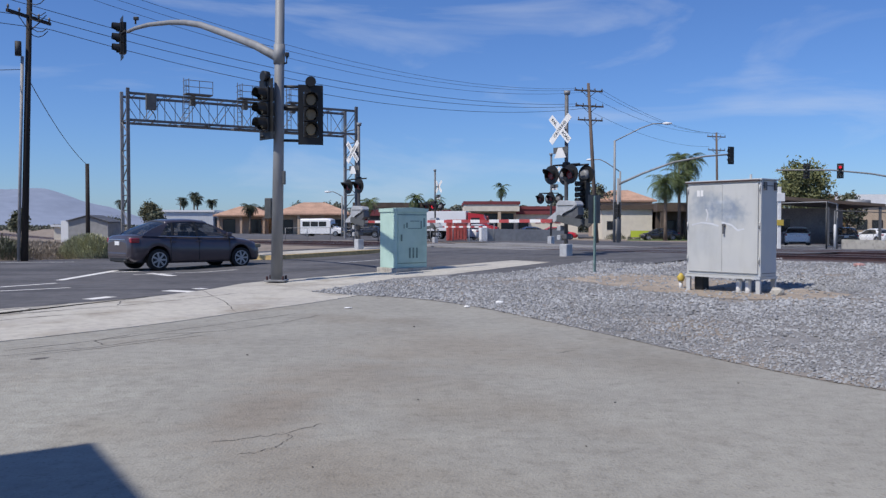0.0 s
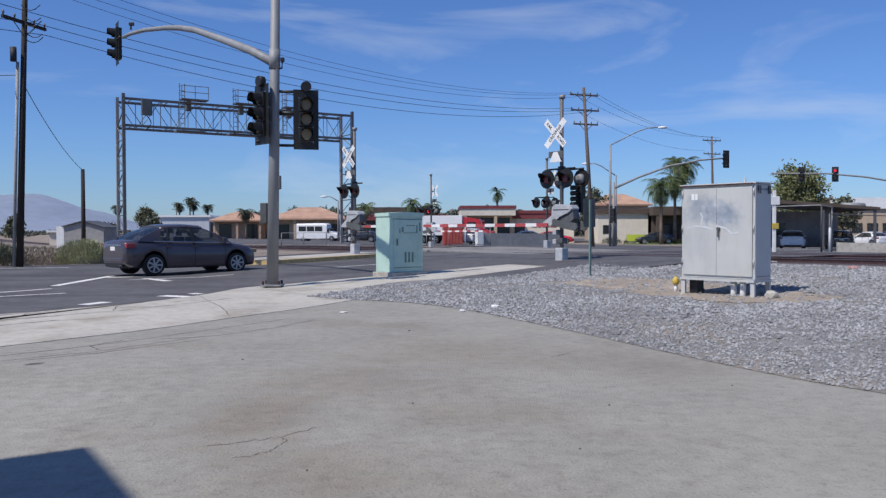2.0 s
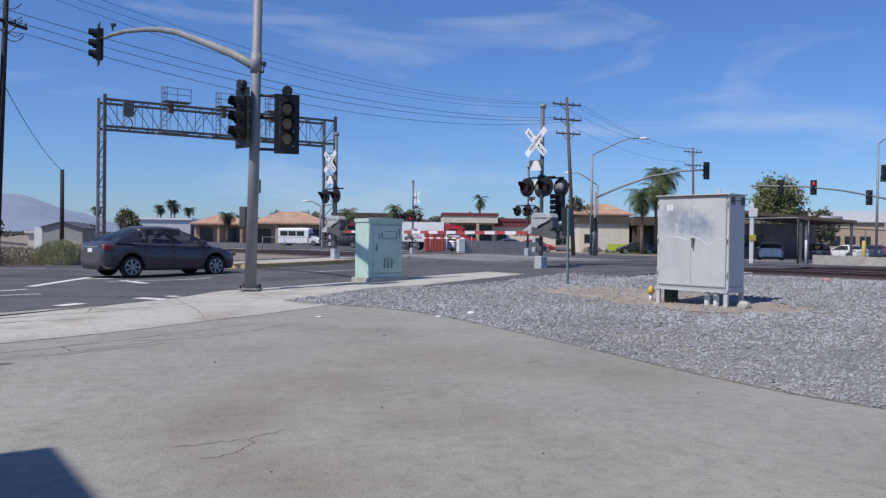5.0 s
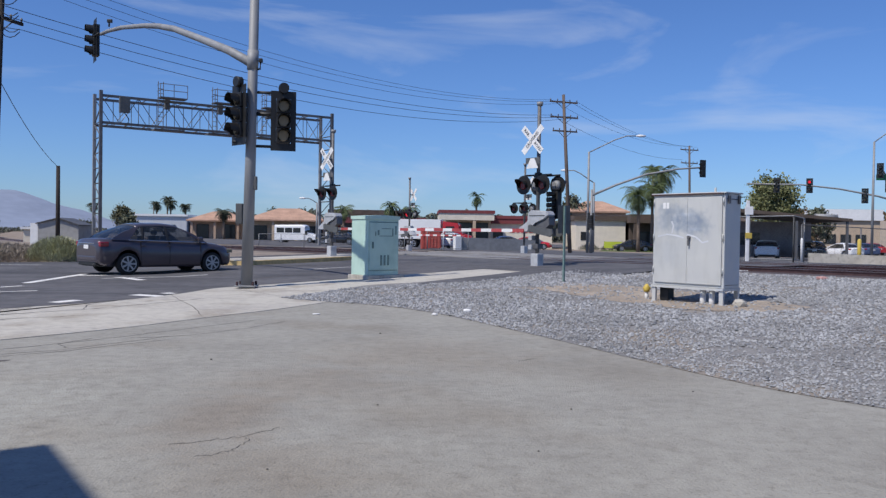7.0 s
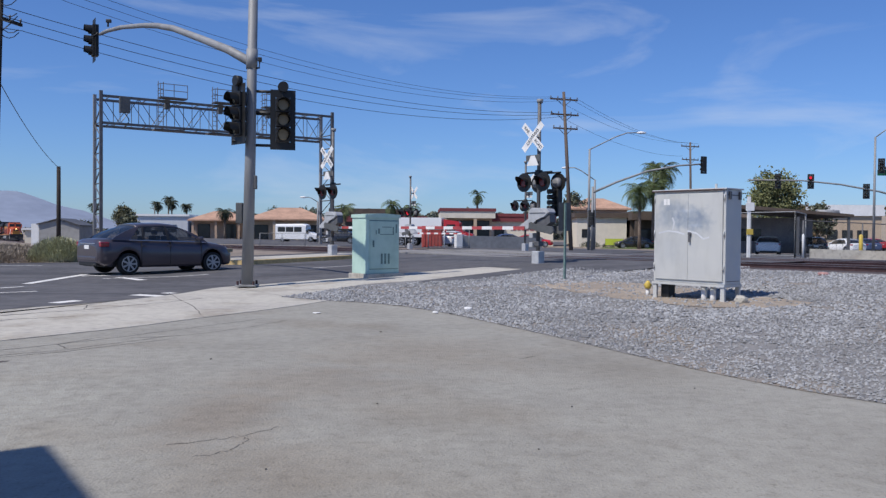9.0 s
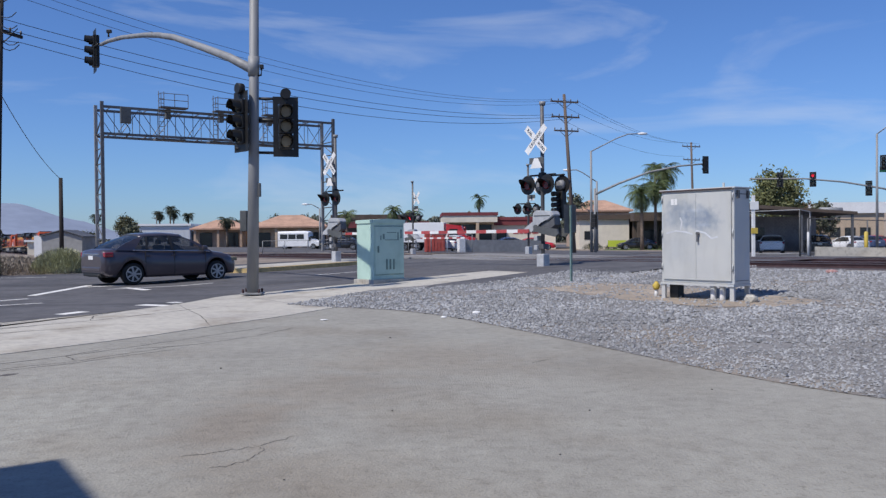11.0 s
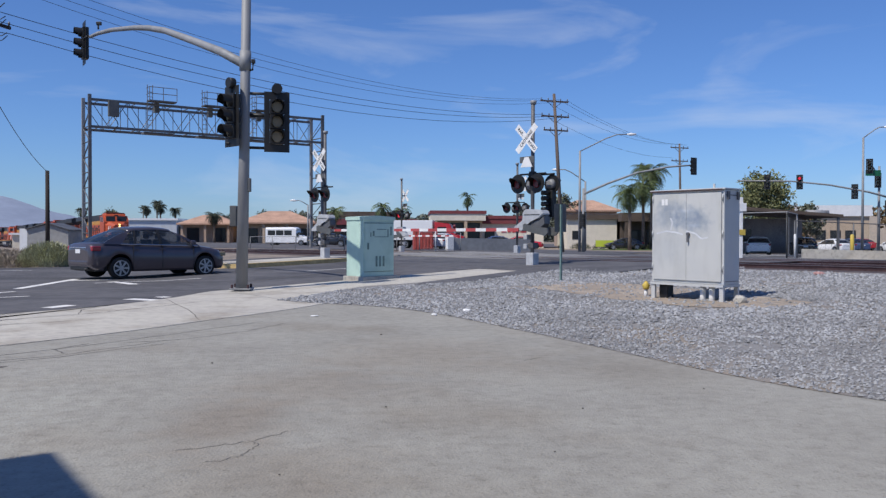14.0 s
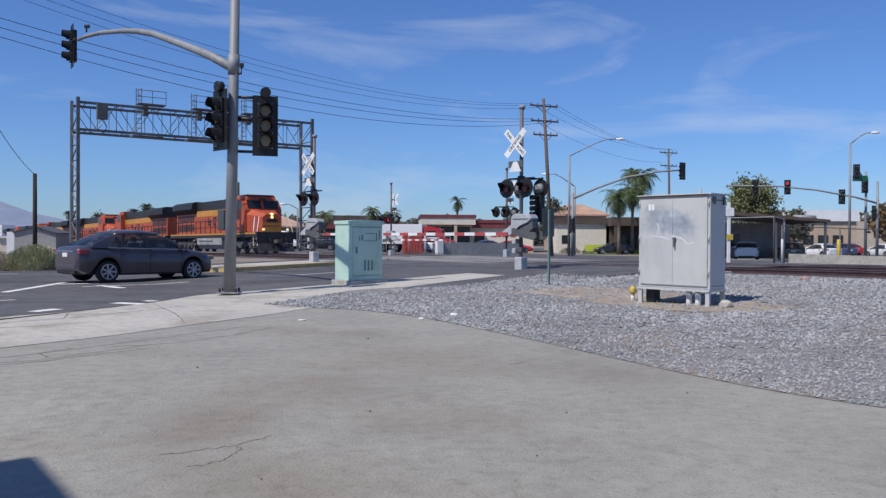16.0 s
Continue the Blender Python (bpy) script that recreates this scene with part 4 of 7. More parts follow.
# ---- signal bridge over the tracks ----
def gantry():
    o = on_track(-1.4, -14.7)
    t = thing("signal_bridge", pose(o.x, o.y, o.z, 0, 0, math.degrees(math.atan2(TRACK_N.y, TRACK_N.x))), "weathered steel lattice signal bridge spanning the railway", "signal bridge")
    span, wd, zb, zt = 17.5, 2.1, 8.70, 10.55
    for x in (0.0, span):
        g0 = -0.05 if x == 0 else 0.3
        for y in (0, wd):
            bm = B()
            box(bm, x - 0.11, x + 0.11, y - 0.10, y + 0.10, g0, zt + 0.35, 0.015)
            part("column", bm, M["galv" if y else "galvdark"], t)
        bm = B()
        zs = [g0 + 0.4 + k * 1.05 for k in range(10)]
        for k, (a, b) in enumerate(zip(zs, zs[1:])):
            beam(bm, (x, 0 if k % 2 else wd, a), (x, wd if k % 2 else 0, b), 0.06)
            beam(bm, (x, 0, a), (x, wd, a), 0.06)
        tagged(part("column_lacing", bm, M["galvdark"], t), kind="stuff")
    for y in (0, wd):
        for z in (zb, zt):
            bm = B()
            box(bm, 0.12, span - 0.12, y - 0.075, y + 0.075, z - 0.085, z + 0.085)
            part("chord", bm, M["galvdark"], t)
        bm = B()
        n = 14
        for k in range(n + 1):
            beam(bm, (k * span / n, y, zb), (k * span / n, y, zt), 0.036)
        for k in range(n):
            x0, x1 = k * span / n, (k + 1) * span / n
            beam(bm, (x0, y, zb), (x1, y, zt), 0.036) if k % 2 else beam(bm, (x0, y, zt), (x1, y, zb), 0.036)
        tagged(part("web_bracing", bm, M["galvdark"], t), kind="stuff")
    for k in range(14):
        x = (k + 0.5) * span / 14
        for z in (zb, zt):
            bm = B()
            beam(bm, (x, 0, z), (x, wd, z), 0.05)
            part("cross_brace", bm, M["galvdark"], t)
    for x in (4.7, 8.6, 12.4):
        bm = B()
        box(bm, x - 1.05, x + 1.05, 0.1, 1.0, zb - 0.22, zb - 0.10)
        part("lower_platform", bm, M["galvdark"], t)
        bm = B()
        box(bm, x - 0.95, x + 0.95, -0.95, -0.1, zt + 0.12, zt + 0.20)
        plat = part("platform", bm, M["galvdark"], t)
        bm = B()
        for px in (-0.95, 0.0, 0.95):
            beam(bm, (x + px, -0.93, zt + 0.2), (x + px, -0.93, zt + 1.1), 0.035)
        for z in (0.65, 1.1):
            beam(bm, (x - 0.95, -0.93, zt + z), (x + 0.95, -0.93, zt + z), 0.035)
            beam(bm, (x - 0.95, -0.93, zt + z), (x - 0.95, -0.1, zt + z), 0.035)
        for k in range(9):
            beam(bm, (x - 0.98, -0.45, zb + k * 0.33), (x - 0.62, -0.45, zb + k * 0.33), 0.03)
        beam(bm, (x - 0.98, -0.45, zb), (x - 0.98, -0.45, zt + 1.3), 0.04)
        beam(bm, (x - 0.62, -0.45, zb), (x - 0.62, -0.45, zt + 1.3), 0.04)
        part("railing", bm, M["galvdark"], plat)
        bm = B()
        box(bm, x - 0.3, x + 0.05, 0.25, 0.6, zt - 0.5, zt + 0.2, 0.03)
        part("signal_unit", bm, M["signback"], plat)
    bm = B()
    box(bm, 1.15, 1.85, -0.42, -0.1, zb + 0.75, zb + 1.85, 0.03)
    part("equipment_box", bm, M["signback"], t)
    bm = B()
    tube(bm, [(1.5 + 0.3 * math.sin(k / 8 * math.pi) * (1 if k < 6 else 0.4), -0.2, zb + 0.75 - k * 0.13) for k in range(9)], 0.035, 6)
    part("cable", bm, M["wire"], t)
    return t


gantry()

# asphalt brought up level with the rails where the road crosses them
bm = B()
rows = []
for a in [21.5 + 2.0 * k for k in range(12)]:
    row = []
    for c, up in ((-11.6, 0.012), (-7.9, 0.105), (0.9, 0.105), (4.6, 0.012)):
        p = on_track(a, c)
        row.append((p.x, p.y, p.z + up))
    rows.append(row)
loft(bm, rows, closed=False, caps=False)
tagged(part("crossing_apron", bm, M["road"]), "grey asphalt brought up to the rails at the crossing", "road", kind="structure")


# ---- vehicles ----
def wheel(parent, x, y, r=0.33, w=0.22, spokes=7):
    """side: the outside is away from the car's middle."""
    s = 1 if y > 0 else -1
    bm = B()
    tube(bm, [(x, y - s * w / 2, r), (x, y - s * w * 0.42, r), (x, y + s * w * 0.42, r), (x, y + s * w / 2, r)], (r * 0.93, r, r, r * 0.93), 28)
    wh = part("wheel", bm, M["tyre"], parent)
    bm = B()
    tube(bm, ((x, y + s * w * 0.35, r), (x, y + s * (w / 2 + 0.004), r)), (r * 0.70, r * 0.70), 24)
    part("rim_well", bm, M["trim"], wh)
    bm = B()
    o = y + s * (w / 2 + 0.008)
    for k in range(spokes):
        a = k * math.tau / spokes
        d0, d1 = Vector((math.cos(a), 0, math.sin(a))), Vector((-math.sin(a), 0, math.cos(a)))
        c = Vector((x, o, r))
        ps = [c + d0 * 0.03 + d1 * 0.022, c + d0 * r * 0.66 + d1 * 0.028, c + d0 * r * 0.66 - d1 * 0.028, c + d0 * 0.03 - d1 * 0.022]
        loft(bm, [ps, [p + Vector((0, s * 0.018, 0)) for p in ps]])
    tube(bm, ((x, o, r), (x, o + s * 0.024, r)), (0.06, 0.05), 12)
    seg = 28
    for a0 in range(seg):
        a, b = a0 * math.tau / seg, (a0 + 1) * math.tau / seg
        ps = [Vector((x + q * math.cos(k), o, r + q * math.sin(k))) for k, q in ((a, r * 0.65), (b, r * 0.65), (b, r * 0.72), (a, r * 0.72))]
        loft(bm, [ps, [p + Vector((0, s * 0.016, 0)) for p in ps]])
    part("rim", bm, M["rim"], wh, "silver alloy rim")
    return wh


def at_x(table, x):
    for (x0, v0), (x1, v1) in zip(table, table[1:]):
        if x <= x1:
            return v0 + (v1 - v0) * max(0, (x - x0)) / (x1 - x0)
    return table[-1][1]


def sedan(m, paint, label, name="car", half=0.92, tall=1.0, group=""):
    """A four-door saloon, nose to local +x, its middle on the ground at the origin."""
    t = thing(name, m, label, "car", group)
    waist = ((-2.46, 0.80), (-2.41, 0.97), (-1.9, 1.00), (-1.2, 0.975), (0.6, 0.93), (1.3, 0.905), (2.0, 0.80), (2.35, 0.68), (2.47, 0.55))
    sill = ((-2.46, 0.36), (-2.2, 0.26), (-1.0, 0.20), (1.2, 0.20), (2.2, 0.22), (2.47, 0.34))
    width = ((-2.46, 0.70), (-2.36, 0.82), (-1.9, 0.90), (-0.8, 0.92), (1.0, 0.92), (1.9, 0.88), (2.3, 0.74), (2.47, 0.52))
    xs = [-2.46, -2.42, -2.34, -2.2, -1.95] + [-1.75 + 0.05 * k for k in range(16)] + [-0.95 + 0.25 * k for k in range(7)] + [0.85 + 0.05 * k for k in range(18)] + [1.85, 2.05, 2.2, 2.32, 2.4, 2.45, 2.47]
    arches = ((-1.40, 0.375), (1.40, 0.375))
    rings = []
    for x in xs:
        zt, zb, w = at_x(waist, x), at_x(sill, x), at_x(width, x) * half / 0.92
        za = zb
        for ax, ar in arches:
            if abs(x - ax) < ar:
                za = max(za, 0.33 + math.sqrt(ar * ar - (x - ax) ** 2) * 0.99)
        zm = zb + (zt - zb) * 0.55
        zl = max(za, zb + 0.10)
        zl2 = max(zl + 0.02, zm)
        zs = max(zl2 + 0.02, zt - 0.10)
        side = [(w * 0.93, za), (w * 0.985, zl), (w, zl2), (w * 0.965, zs), (w * 0.90, max(zs + 0.005, zt - 0.02)), (w * 0.55, zt + 0.025), (0, zt + 0.035)]
        rings.append([(x, y, z * tall) for y, z in side] + [(x, -y, z * tall) for y, z in side[-2::-1]])
    bm = B()
    loft(bm, rings, smooth=True)
    body = part("body", bm, paint, t)
    # wheel wells and floor
    bm = B()
    box(bm, -2.2, 2.2, -half * 0.78, half * 0.78, 0.24, 0.60)
    part("underbody", bm, M["trim"], t)
    for sx in (-0.95, 0.05):
        for sy in (-0.40, 0.40):
            bm = B()
            box(bm, sx - 0.08, sx + 0.08, sy - 0.25, sy + 0.25, 0.55, 1.10 * tall, 0.04)
            box(bm, sx - 0.06, sx + 0.05, sy - 0.13, sy + 0.13, 1.12 * tall, 1.27 * tall, 0.04)
            part("seat", bm, M["seat"], t)
    # greenhouse: slanting edges from the belt (x below) to the roof rail (x above)
    rail = ((-1.08, 1.345), (-1.0, 1.362), (-0.86, 1.385), (-0.20, 1.402), (0.20, 1.368), (0.28, 1.35))
    wide = lambda x: 0.945 * min(half, at_x(width, x) * half / 0.92)

    def edge(xb, xt, k, sg):
        zb, zt = at_x(waist, xb) - 0.012, at_x(rail, xt)
        x = xb + (xt - xb) * k
        return Vector((x, sg * (wide(xb) + (half * 0.735 - wide(xb)) * k ** 1.35), (zb + (zt - zb) * k + 0.045 * math.sin(math.pi * k) * abs(xb - xt)) * tall))

    bm = B()
    rows = []
    for x in (0.30, 0.20, 0.0, -0.25, -0.55, -0.85, -1.0, -1.10):
        z, y = at_x(rail, x), half * 0.735
        rows.append([(x, q * y, (z + c) * tall) for q, c in ((1.0, -0.035), (1.0, 0.0), (0.88, 0.045), (0.5, 0.078), (0.0, 0.088), (-0.5, 0.078), (-0.88, 0.045), (-1.0, 0.0), (-1.0, -0.035))])
    loft(bm, rows, smooth=True)
    part("roof", bm, paint, t)
    for name_, xb, xt, bulge in (("windscreen", 1.24, 0.30, 0.16), ("rear_window", -1.93, -1.08, -0.07)):
        bm = B()
        rows = []
        for k in (0, 0.25, 0.5, 0.75, 1.0):
            e = edge(xb, xt, k, 1)
            rows.append([(e.x + bulge * (1 - q * q) * (1 - 0.6 * k), e.y * q, e.z + (1 - q * q) * 0.07 * k) for q in (-1, -0.75, -0.4, 0, 0.4, 0.75, 1)])
        loft(bm, rows, closed=False, caps=False, smooth=True)
        part(name_, bm, M["carglass"], t, "dark tinted glass")
    for sg in (1, -1):
        for name_, m_, (b0, t0), (b1, t1) in (("pillar", paint, (1.25, 0.30), (1.03, 0.18)), ("side_window", M["carglass"], (1.03, 0.18), (-0.06, -0.12)), ("pillar", M["trim"], (-0.06, -0.12), (-0.15, -0.20)),
                                              ("side_window", M["carglass"], (-0.15, -0.20), (-0.92, -0.86)), ("pillar", M["trim"], (-0.92, -0.86), (-0.98, -0.91)), ("side_window", M["carglass"], (-0.98, -0.91), (-1.36, -1.0)),
                                              ("pillar", paint, (-1.36, -1.0), (-1.95, -1.09))):
            bm = B()
            rows = []
            for k in (0, 0.2, 0.4, 0.6, 0.8, 0.97):
                p, q = edge(b0, t0, k, sg), edge(b1, t1, k, sg)
                inn = Vector((0, -0.03 * sg, 0))
                rows.append([p, q, q + inn, p + inn] if name_ == "pillar" else [p + inn * 0.3, q + inn * 0.3])
            loft(bm, rows, closed=name_ == "pillar", caps=name_ == "pillar", smooth=False)
            part(name_, bm, m_, t)
        bm = B()
        tube(bm, [edge(b, b, 0.0, sg) + Vector((0, 0.006 * sg, 0.008)) for b in (1.15, 0.6, 0.0, -0.5, -1.0, -1.40)], 0.014, 6)
        part("window_trim", bm, M["chrome"], t, "thin bright strip under the windows")
        bm = B()
        box(bm, 0.86, 1.02, (half * 0.90) * sg - 0.05, (half * 0.90) * sg + 0.18 * sg, 0.96 * tall, 1.08 * tall, 0.04)
        part("wing_mirror", bm, paint, t)
        for x in (-0.18, -1.02):
            bm = B()
            box(bm, x, x + 0.18, half * 0.985 * sg - 0.01, half * 0.985 * sg + 0.03 * sg, 0.80 * tall, 0.84 * tall, 0.01)
            part("door_handle", bm, paint, t)
        for x0, x1 in ((0.98, 0.975), (-0.08, -0.085), (-1.02, -1.03)):
            bm = B()
            box(bm, x0, x0 + 0.012, half * 0.94 * sg, half * 1.001 * sg, 0.30, 0.92 * tall)
            part("door_seam", bm, M["trim"], t)
        bm = B()
        box(bm, -2.395, -2.04, half * 0.62 * sg, half * 0.935 * sg, 0.79 * tall, 0.925 * tall, 0.03)
        part("tail_light", bm, M["taillight"], t, "red tail light")
        bm = B()
        box(bm, 2.02, 2.38, half * 0.58 * sg, half * 0.86 * sg, 0.60 * tall, 0.72 * tall, 0.03)
        part("headlight", bm, M["lens"], t)
        for x in (-1.40, 1.40):
            wheel(t, x, 0.80 * sg * half / 0.92)
    bm = B()
    box(bm, -2.47, -2.44, -0.55, 0.55, 0.86 * tall, 0.89 * tall, 0.008)
    part("boot_trim", bm, M["chrome"], t, "bright trim strip on the boot lid")
    bm = B()
    box(bm, -2.475, -2.45, -0.16, 0.16, 0.72 * tall, 0.83 * tall, 0.004)
    part("plate", bm, M["white"], t, "blank pale plate")
    bm = B()
    box(bm, -2.475, -2.30, -0.64, 0.64, 0.42, 0.56, 0.03)
    part("rear_bumper", bm, paint, t)
    bm = B()
    box(bm, -2.44, -2.25, -0.60, 0.60, 0.27, 0.40, 0.03)
    tube(bm, ((-2.50, -0.50, 0.30), (-2.30, -0.50, 0.30)), 0.04, 10)
    part("rear_valance", bm, M["trim"], t)
    for ob in t.children_recursive:
        for v in ob.data.vertices:
            x = v.co.x
            v.co.x = (1.78 + (x - 1.78) * 0.72 if x > 1.78 else -1.80 + (x + 1.80) * 0.74 if x < -1.80 else x) * 1.03
    return t


sedan(pose(-8.38, 27.35, 0.02, 0, 0, 45), M["carpaint"], "dark grey four-door saloon waiting on the road before the crossing", tall=1.085)

HEADING = math.degrees(math.atan2(TRACK_D.y, TRACK_D.x))


def locomotive(lamp):
    """A six-axle road diesel, nose to local +x at x = 0, rail top at z = 0."""
    t = thing("locomotive", Matrix.Identity(4), "orange and black freight diesel locomotive with yellow stripes", "locomotive", "locomotives")
    bm = B()
    box(bm, -21.6, -0.75, -1.45, 1.45, 1.20, 1.58, 0.03)
    frame_ = part("underframe", bm, M["engineblack"], t)
    bm = B()
    for s in (1, -1):
        box(bm, -21.4, -1.0, s * 1.452 - 0.006, s * 1.452 + 0.006, 1.44, 1.57)
    part("frame_stripe", bm, M["yorange"], frame_)
    # nose, cab
    bm = B()
    front = [(-1.35, y, z) for y, z in ((-0.75, 1.60), (0.75, 1.60), (0.75, 2.70), (0.45, 2.95), (-0.45, 2.95), (-0.75, 2.70))]
    back = [(-3.0, y, z) for y, z in ((-1.35, 1.60), (1.35, 1.60), (1.35, 2.95), (0.95, 3.32), (-0.95, 3.32), (-1.35, 2.95))]
    loft(bm, [front, back])
    nose = part("nose", bm, M["orange"], t)
    bm = B()
    prism(bm, ((-1.33, 1.60), (-1.33, 2.0), (-1.342, 2.0), (-1.342, 1.60)), -0.75, 0.75)
    prism(bm, ((-1.33, 2.1), (-1.33, 2.3), (-1.342, 2.3), (-1.342, 2.1)), -0.75, 0.75)
    part("nose_stripe", bm, M["yorange"], nose)
    bm = B()
    prism(bm, ((-1.335, 2.34), (-1.335, 2.58), (-1.347, 2.58), (-1.347, 2.34)), -0.42, 0.42)
    part("nose_emblem", bm, M["engineblack"], nose)
    for s in (1, -1):
        bm = B()
        box(bm, -3.35, -2.95, s * 1.36 - 0.14, s * 1.36 + 0.14, 1.62, 2.5, 0.04)
        part("sand_box", bm, M["orange"], nose)
    bm = B()
    prism(bm, ((-3.0, 1.60), (-3.0, 3.3), (-3.42, 4.25), (-3.6, 4.42), (-5.3, 4.42), (-5.3, 1.60)), -1.5, 1.5)
    bmesh.ops.bevel(bm, geom=[e for e in bm.edges if abs(e.verts[0].co.z - e.verts[1].co.z) < 0.3 and e.verts[0].co.z > 4.2 and e.verts[0].co.y * e.verts[1].co.y > 0], offset=0.30, segments=2, affect="EDGES")
    cab = part("cab", bm, M["orange"], t)
    bm = B()
    box(bm, -5.25, -3.5, -1.1, 1.1, 4.40, 4.50, 0.03)
    part("cab_roof", bm, M["maroon"], cab)
    for y0, y1 in ((-1.22, -0.12), (0.12, 1.22)):
        bm = B()
        ps = [Vector((-3.0 - 0.42 * k + 0.012, y, 3.3 + 0.95 * k)) for y, k in ((y0, 0.12), (y1, 0.12), (y1, 0.78), (y0, 0.78))]
        loft(bm, [ps, [p + Vector((0.012, 0, 0.004)) for p in ps]])
        part("windscreen", bm, M["shade"], cab)
    for s in (1, -1):
        for x0, x1 in ((-4.20, -3.55), (-5.05, -4.35)):
            bm = B()
            box(bm, x0, x1, s * 1.502 - 0.006, s * 1.502 + 0.006, 3.35, 4.0)
            part("side_window", bm, M["shade"], cab)
    bm = B()
    box(bm, -3.14, -3.0, -0.22, 0.22, 4.02, 4.2, 0.02)
    part("number_board", bm, M["engineblack"], cab)
    for z in (2.72, 2.94):
        bm = B()
        tube(bm, ((-1.50 - (z - 2.72) * 0.6, 0, z), (-1.30, 0, z)), 0.09, 12)
        part("headlight", bm, M[lamp], nose)
    for y in (-0.95, 0.95):
        bm = B()
        tube(bm, ((-0.72, y, 1.78), (-0.60, y, 1.78)), 0.085, 12)
        part("ditch_light", bm, M["ditch" if lamp == "headlight" else lamp], frame_)
    # long hood in bands
    bm = B()
    box(bm, -15.6, -5.32, -1.02, 1.02, 1.585, 3.05, 0.02)
    part("hood_lower", bm, M["orange"], t)
    bm = B()
    box(bm, -15.6, -5.32, -1.02, 1.02, 3.055, 3.55, 0.02)
    part("hood_band", bm, M["yorange"], t, "yellow band along the hood")
    bm = B()
    prism(bm, ((-15.6, 3.555), (-5.32, 3.555), (-5.32, 4.15), (-5.6, 4.32), (-15.6, 4.32)), -1.0, 1.0)
    for x in (-7.2, -9.4, -11.5, -13.2):
        box(bm, x - 0.7, x + 0.7, -0.7, 0.7, 4.32, 4.37, 0.03)
    part("hood_top", bm, M["engineblack"], t)
    bm = B()
    box(bm, -20.9, -15.62, -1.02, 1.02, 1.585, 3.35, 0.02)
    part("hood_rear", bm, M["orange"], t)
    bm = B()
    rad = [(y, z) for y, z in ((-1.02, 3.36), (1.02, 3.36), (1.45, 3.70), (1.45, 4.22), (1.1, 4.40), (-1.1, 4.40), (-1.45, 4.22), (-1.52, 3.75))]
    loft(bm, [[(x, y, z) for y, z in rad] for x in (-20.7, -15.3)])
    part("radiator", bm, M["engineblack"], t)
    bm = B()
    tube(bm, ((-10.2, 0, 4.3), (-10.2, 0, 4.46)), 0.35, 10)
    part("exhaust_stack", bm, M["engineblack"], t)
    for s in (1, -1):
        for k, x in enumerate((-7.6, -8.9, -10.2, -11.5)):
            for x0, x1, z0, z1 in ((-0.95, -0.72, 2.25, 2.95), (-0.72, -0.15, 2.75 - 0.25 * (k % 2), 2.95 - 0.25 * (k % 2)), (-0.72, -0.25, 2.25, 2.43)):
                bm = B()
                box(bm, x + x0, x + x1, s * 1.023 - 0.004, s * 1.023 + 0.004, z0, z1)
                part("emblem_bar", bm, M["engineblack"], t)
        for k in range(18):
            x = -16.0 - (k % 9) * 0.52
            bm = B()
            box(bm, x - 0.4, x, s * 1.024 - 0.006, s * 1.024 + 0.006, 1.8 if k < 9 else 2.6, 2.45 if k < 9 else 3.25)
            part("grille", bm, M["engineblack"], t)
    # hand rails
    for s in (1, -1):
        bm = B()
        for k in range(13):
            x = -5.9 - k * 1.22
            beam(bm, (x, s * 1.40, 1.56), (x, s * 1.40, 2.62), 0.045)
        beam(bm, (-5.7, s * 1.40, 2.62), (-20.8, s * 1.40, 2.62), 0.045)
        part("handrail", bm, M["engineblack"], t)
        bm = B()
        for q in ((-0.80, -1.05), (-1.55, -1.85)):
            tube(bm, [(q[0] + 0.05, s * 1.40, 0.55), (q[0] + 0.03, s * 1.40, 1.7), (q[1], s * 1.15, 2.75)], 0.035, 6)
        part("step_handrail", bm, M["white"], t, "white grab rails by the front steps")
        for z in (0.42, 0.78, 1.12):
            bm = B()
            box(bm, -1.65, -0.75, s * 1.1 - 0.32 * (s < 0), s * 1.1 + 0.32 * (s > 0), z, z + 0.05)
            part("step", bm, M["truckgrey"], t)
    bm = B()
    prism(bm, ((-0.25, 0.14), (-0.7, 0.75), (-0.9, 0.75), (-0.7, 0.14)), -1.4, 1.4)
    part("plow", bm, M["engineblack"], t)
    bm = B()
    box(bm, -0.85, -0.70, -1.45, 1.45, 0.76, 1.60, 0.02)
    part("pilot", bm, M["engineblack"], t)
    bm = B()
    box(bm, -0.7, 0.0, -0.16, 0.16, 0.75, 1.02, 0.04)
    part("coupler", bm, M["truckgrey"], t)
    bm = B()
    for y in (-0.5, 0.5, 0.8):
        tube(bm, [(-0.68, y, 1.2), (-0.5, y * 0.96, 0.95), (-0.42, y * 0.85, 0.55)], 0.035, 6)
    part("air_hose", bm, M["tyre"], t)
    bm = B()
    rad = [(1.45, 1.19), (1.45, 0.65), (1.15, 0.28), (-1.15, 0.28), (-1.45, 0.65), (-1.45, 1.19)]
    loft(bm, [[(x, y, z) for y, z in rad] for x in (-14.0, -8.0)])
    part("fuel_tank", bm, M["tankgrey"], t)
    bm = B()
    for s in (1, -1):
        tube(bm, ((-13.4, s * 1.30, 1.02), (-10.2, s * 1.30, 1.02)), 0.20, 10)
    part("air_reservoir", bm, M["tankgrey"], t)
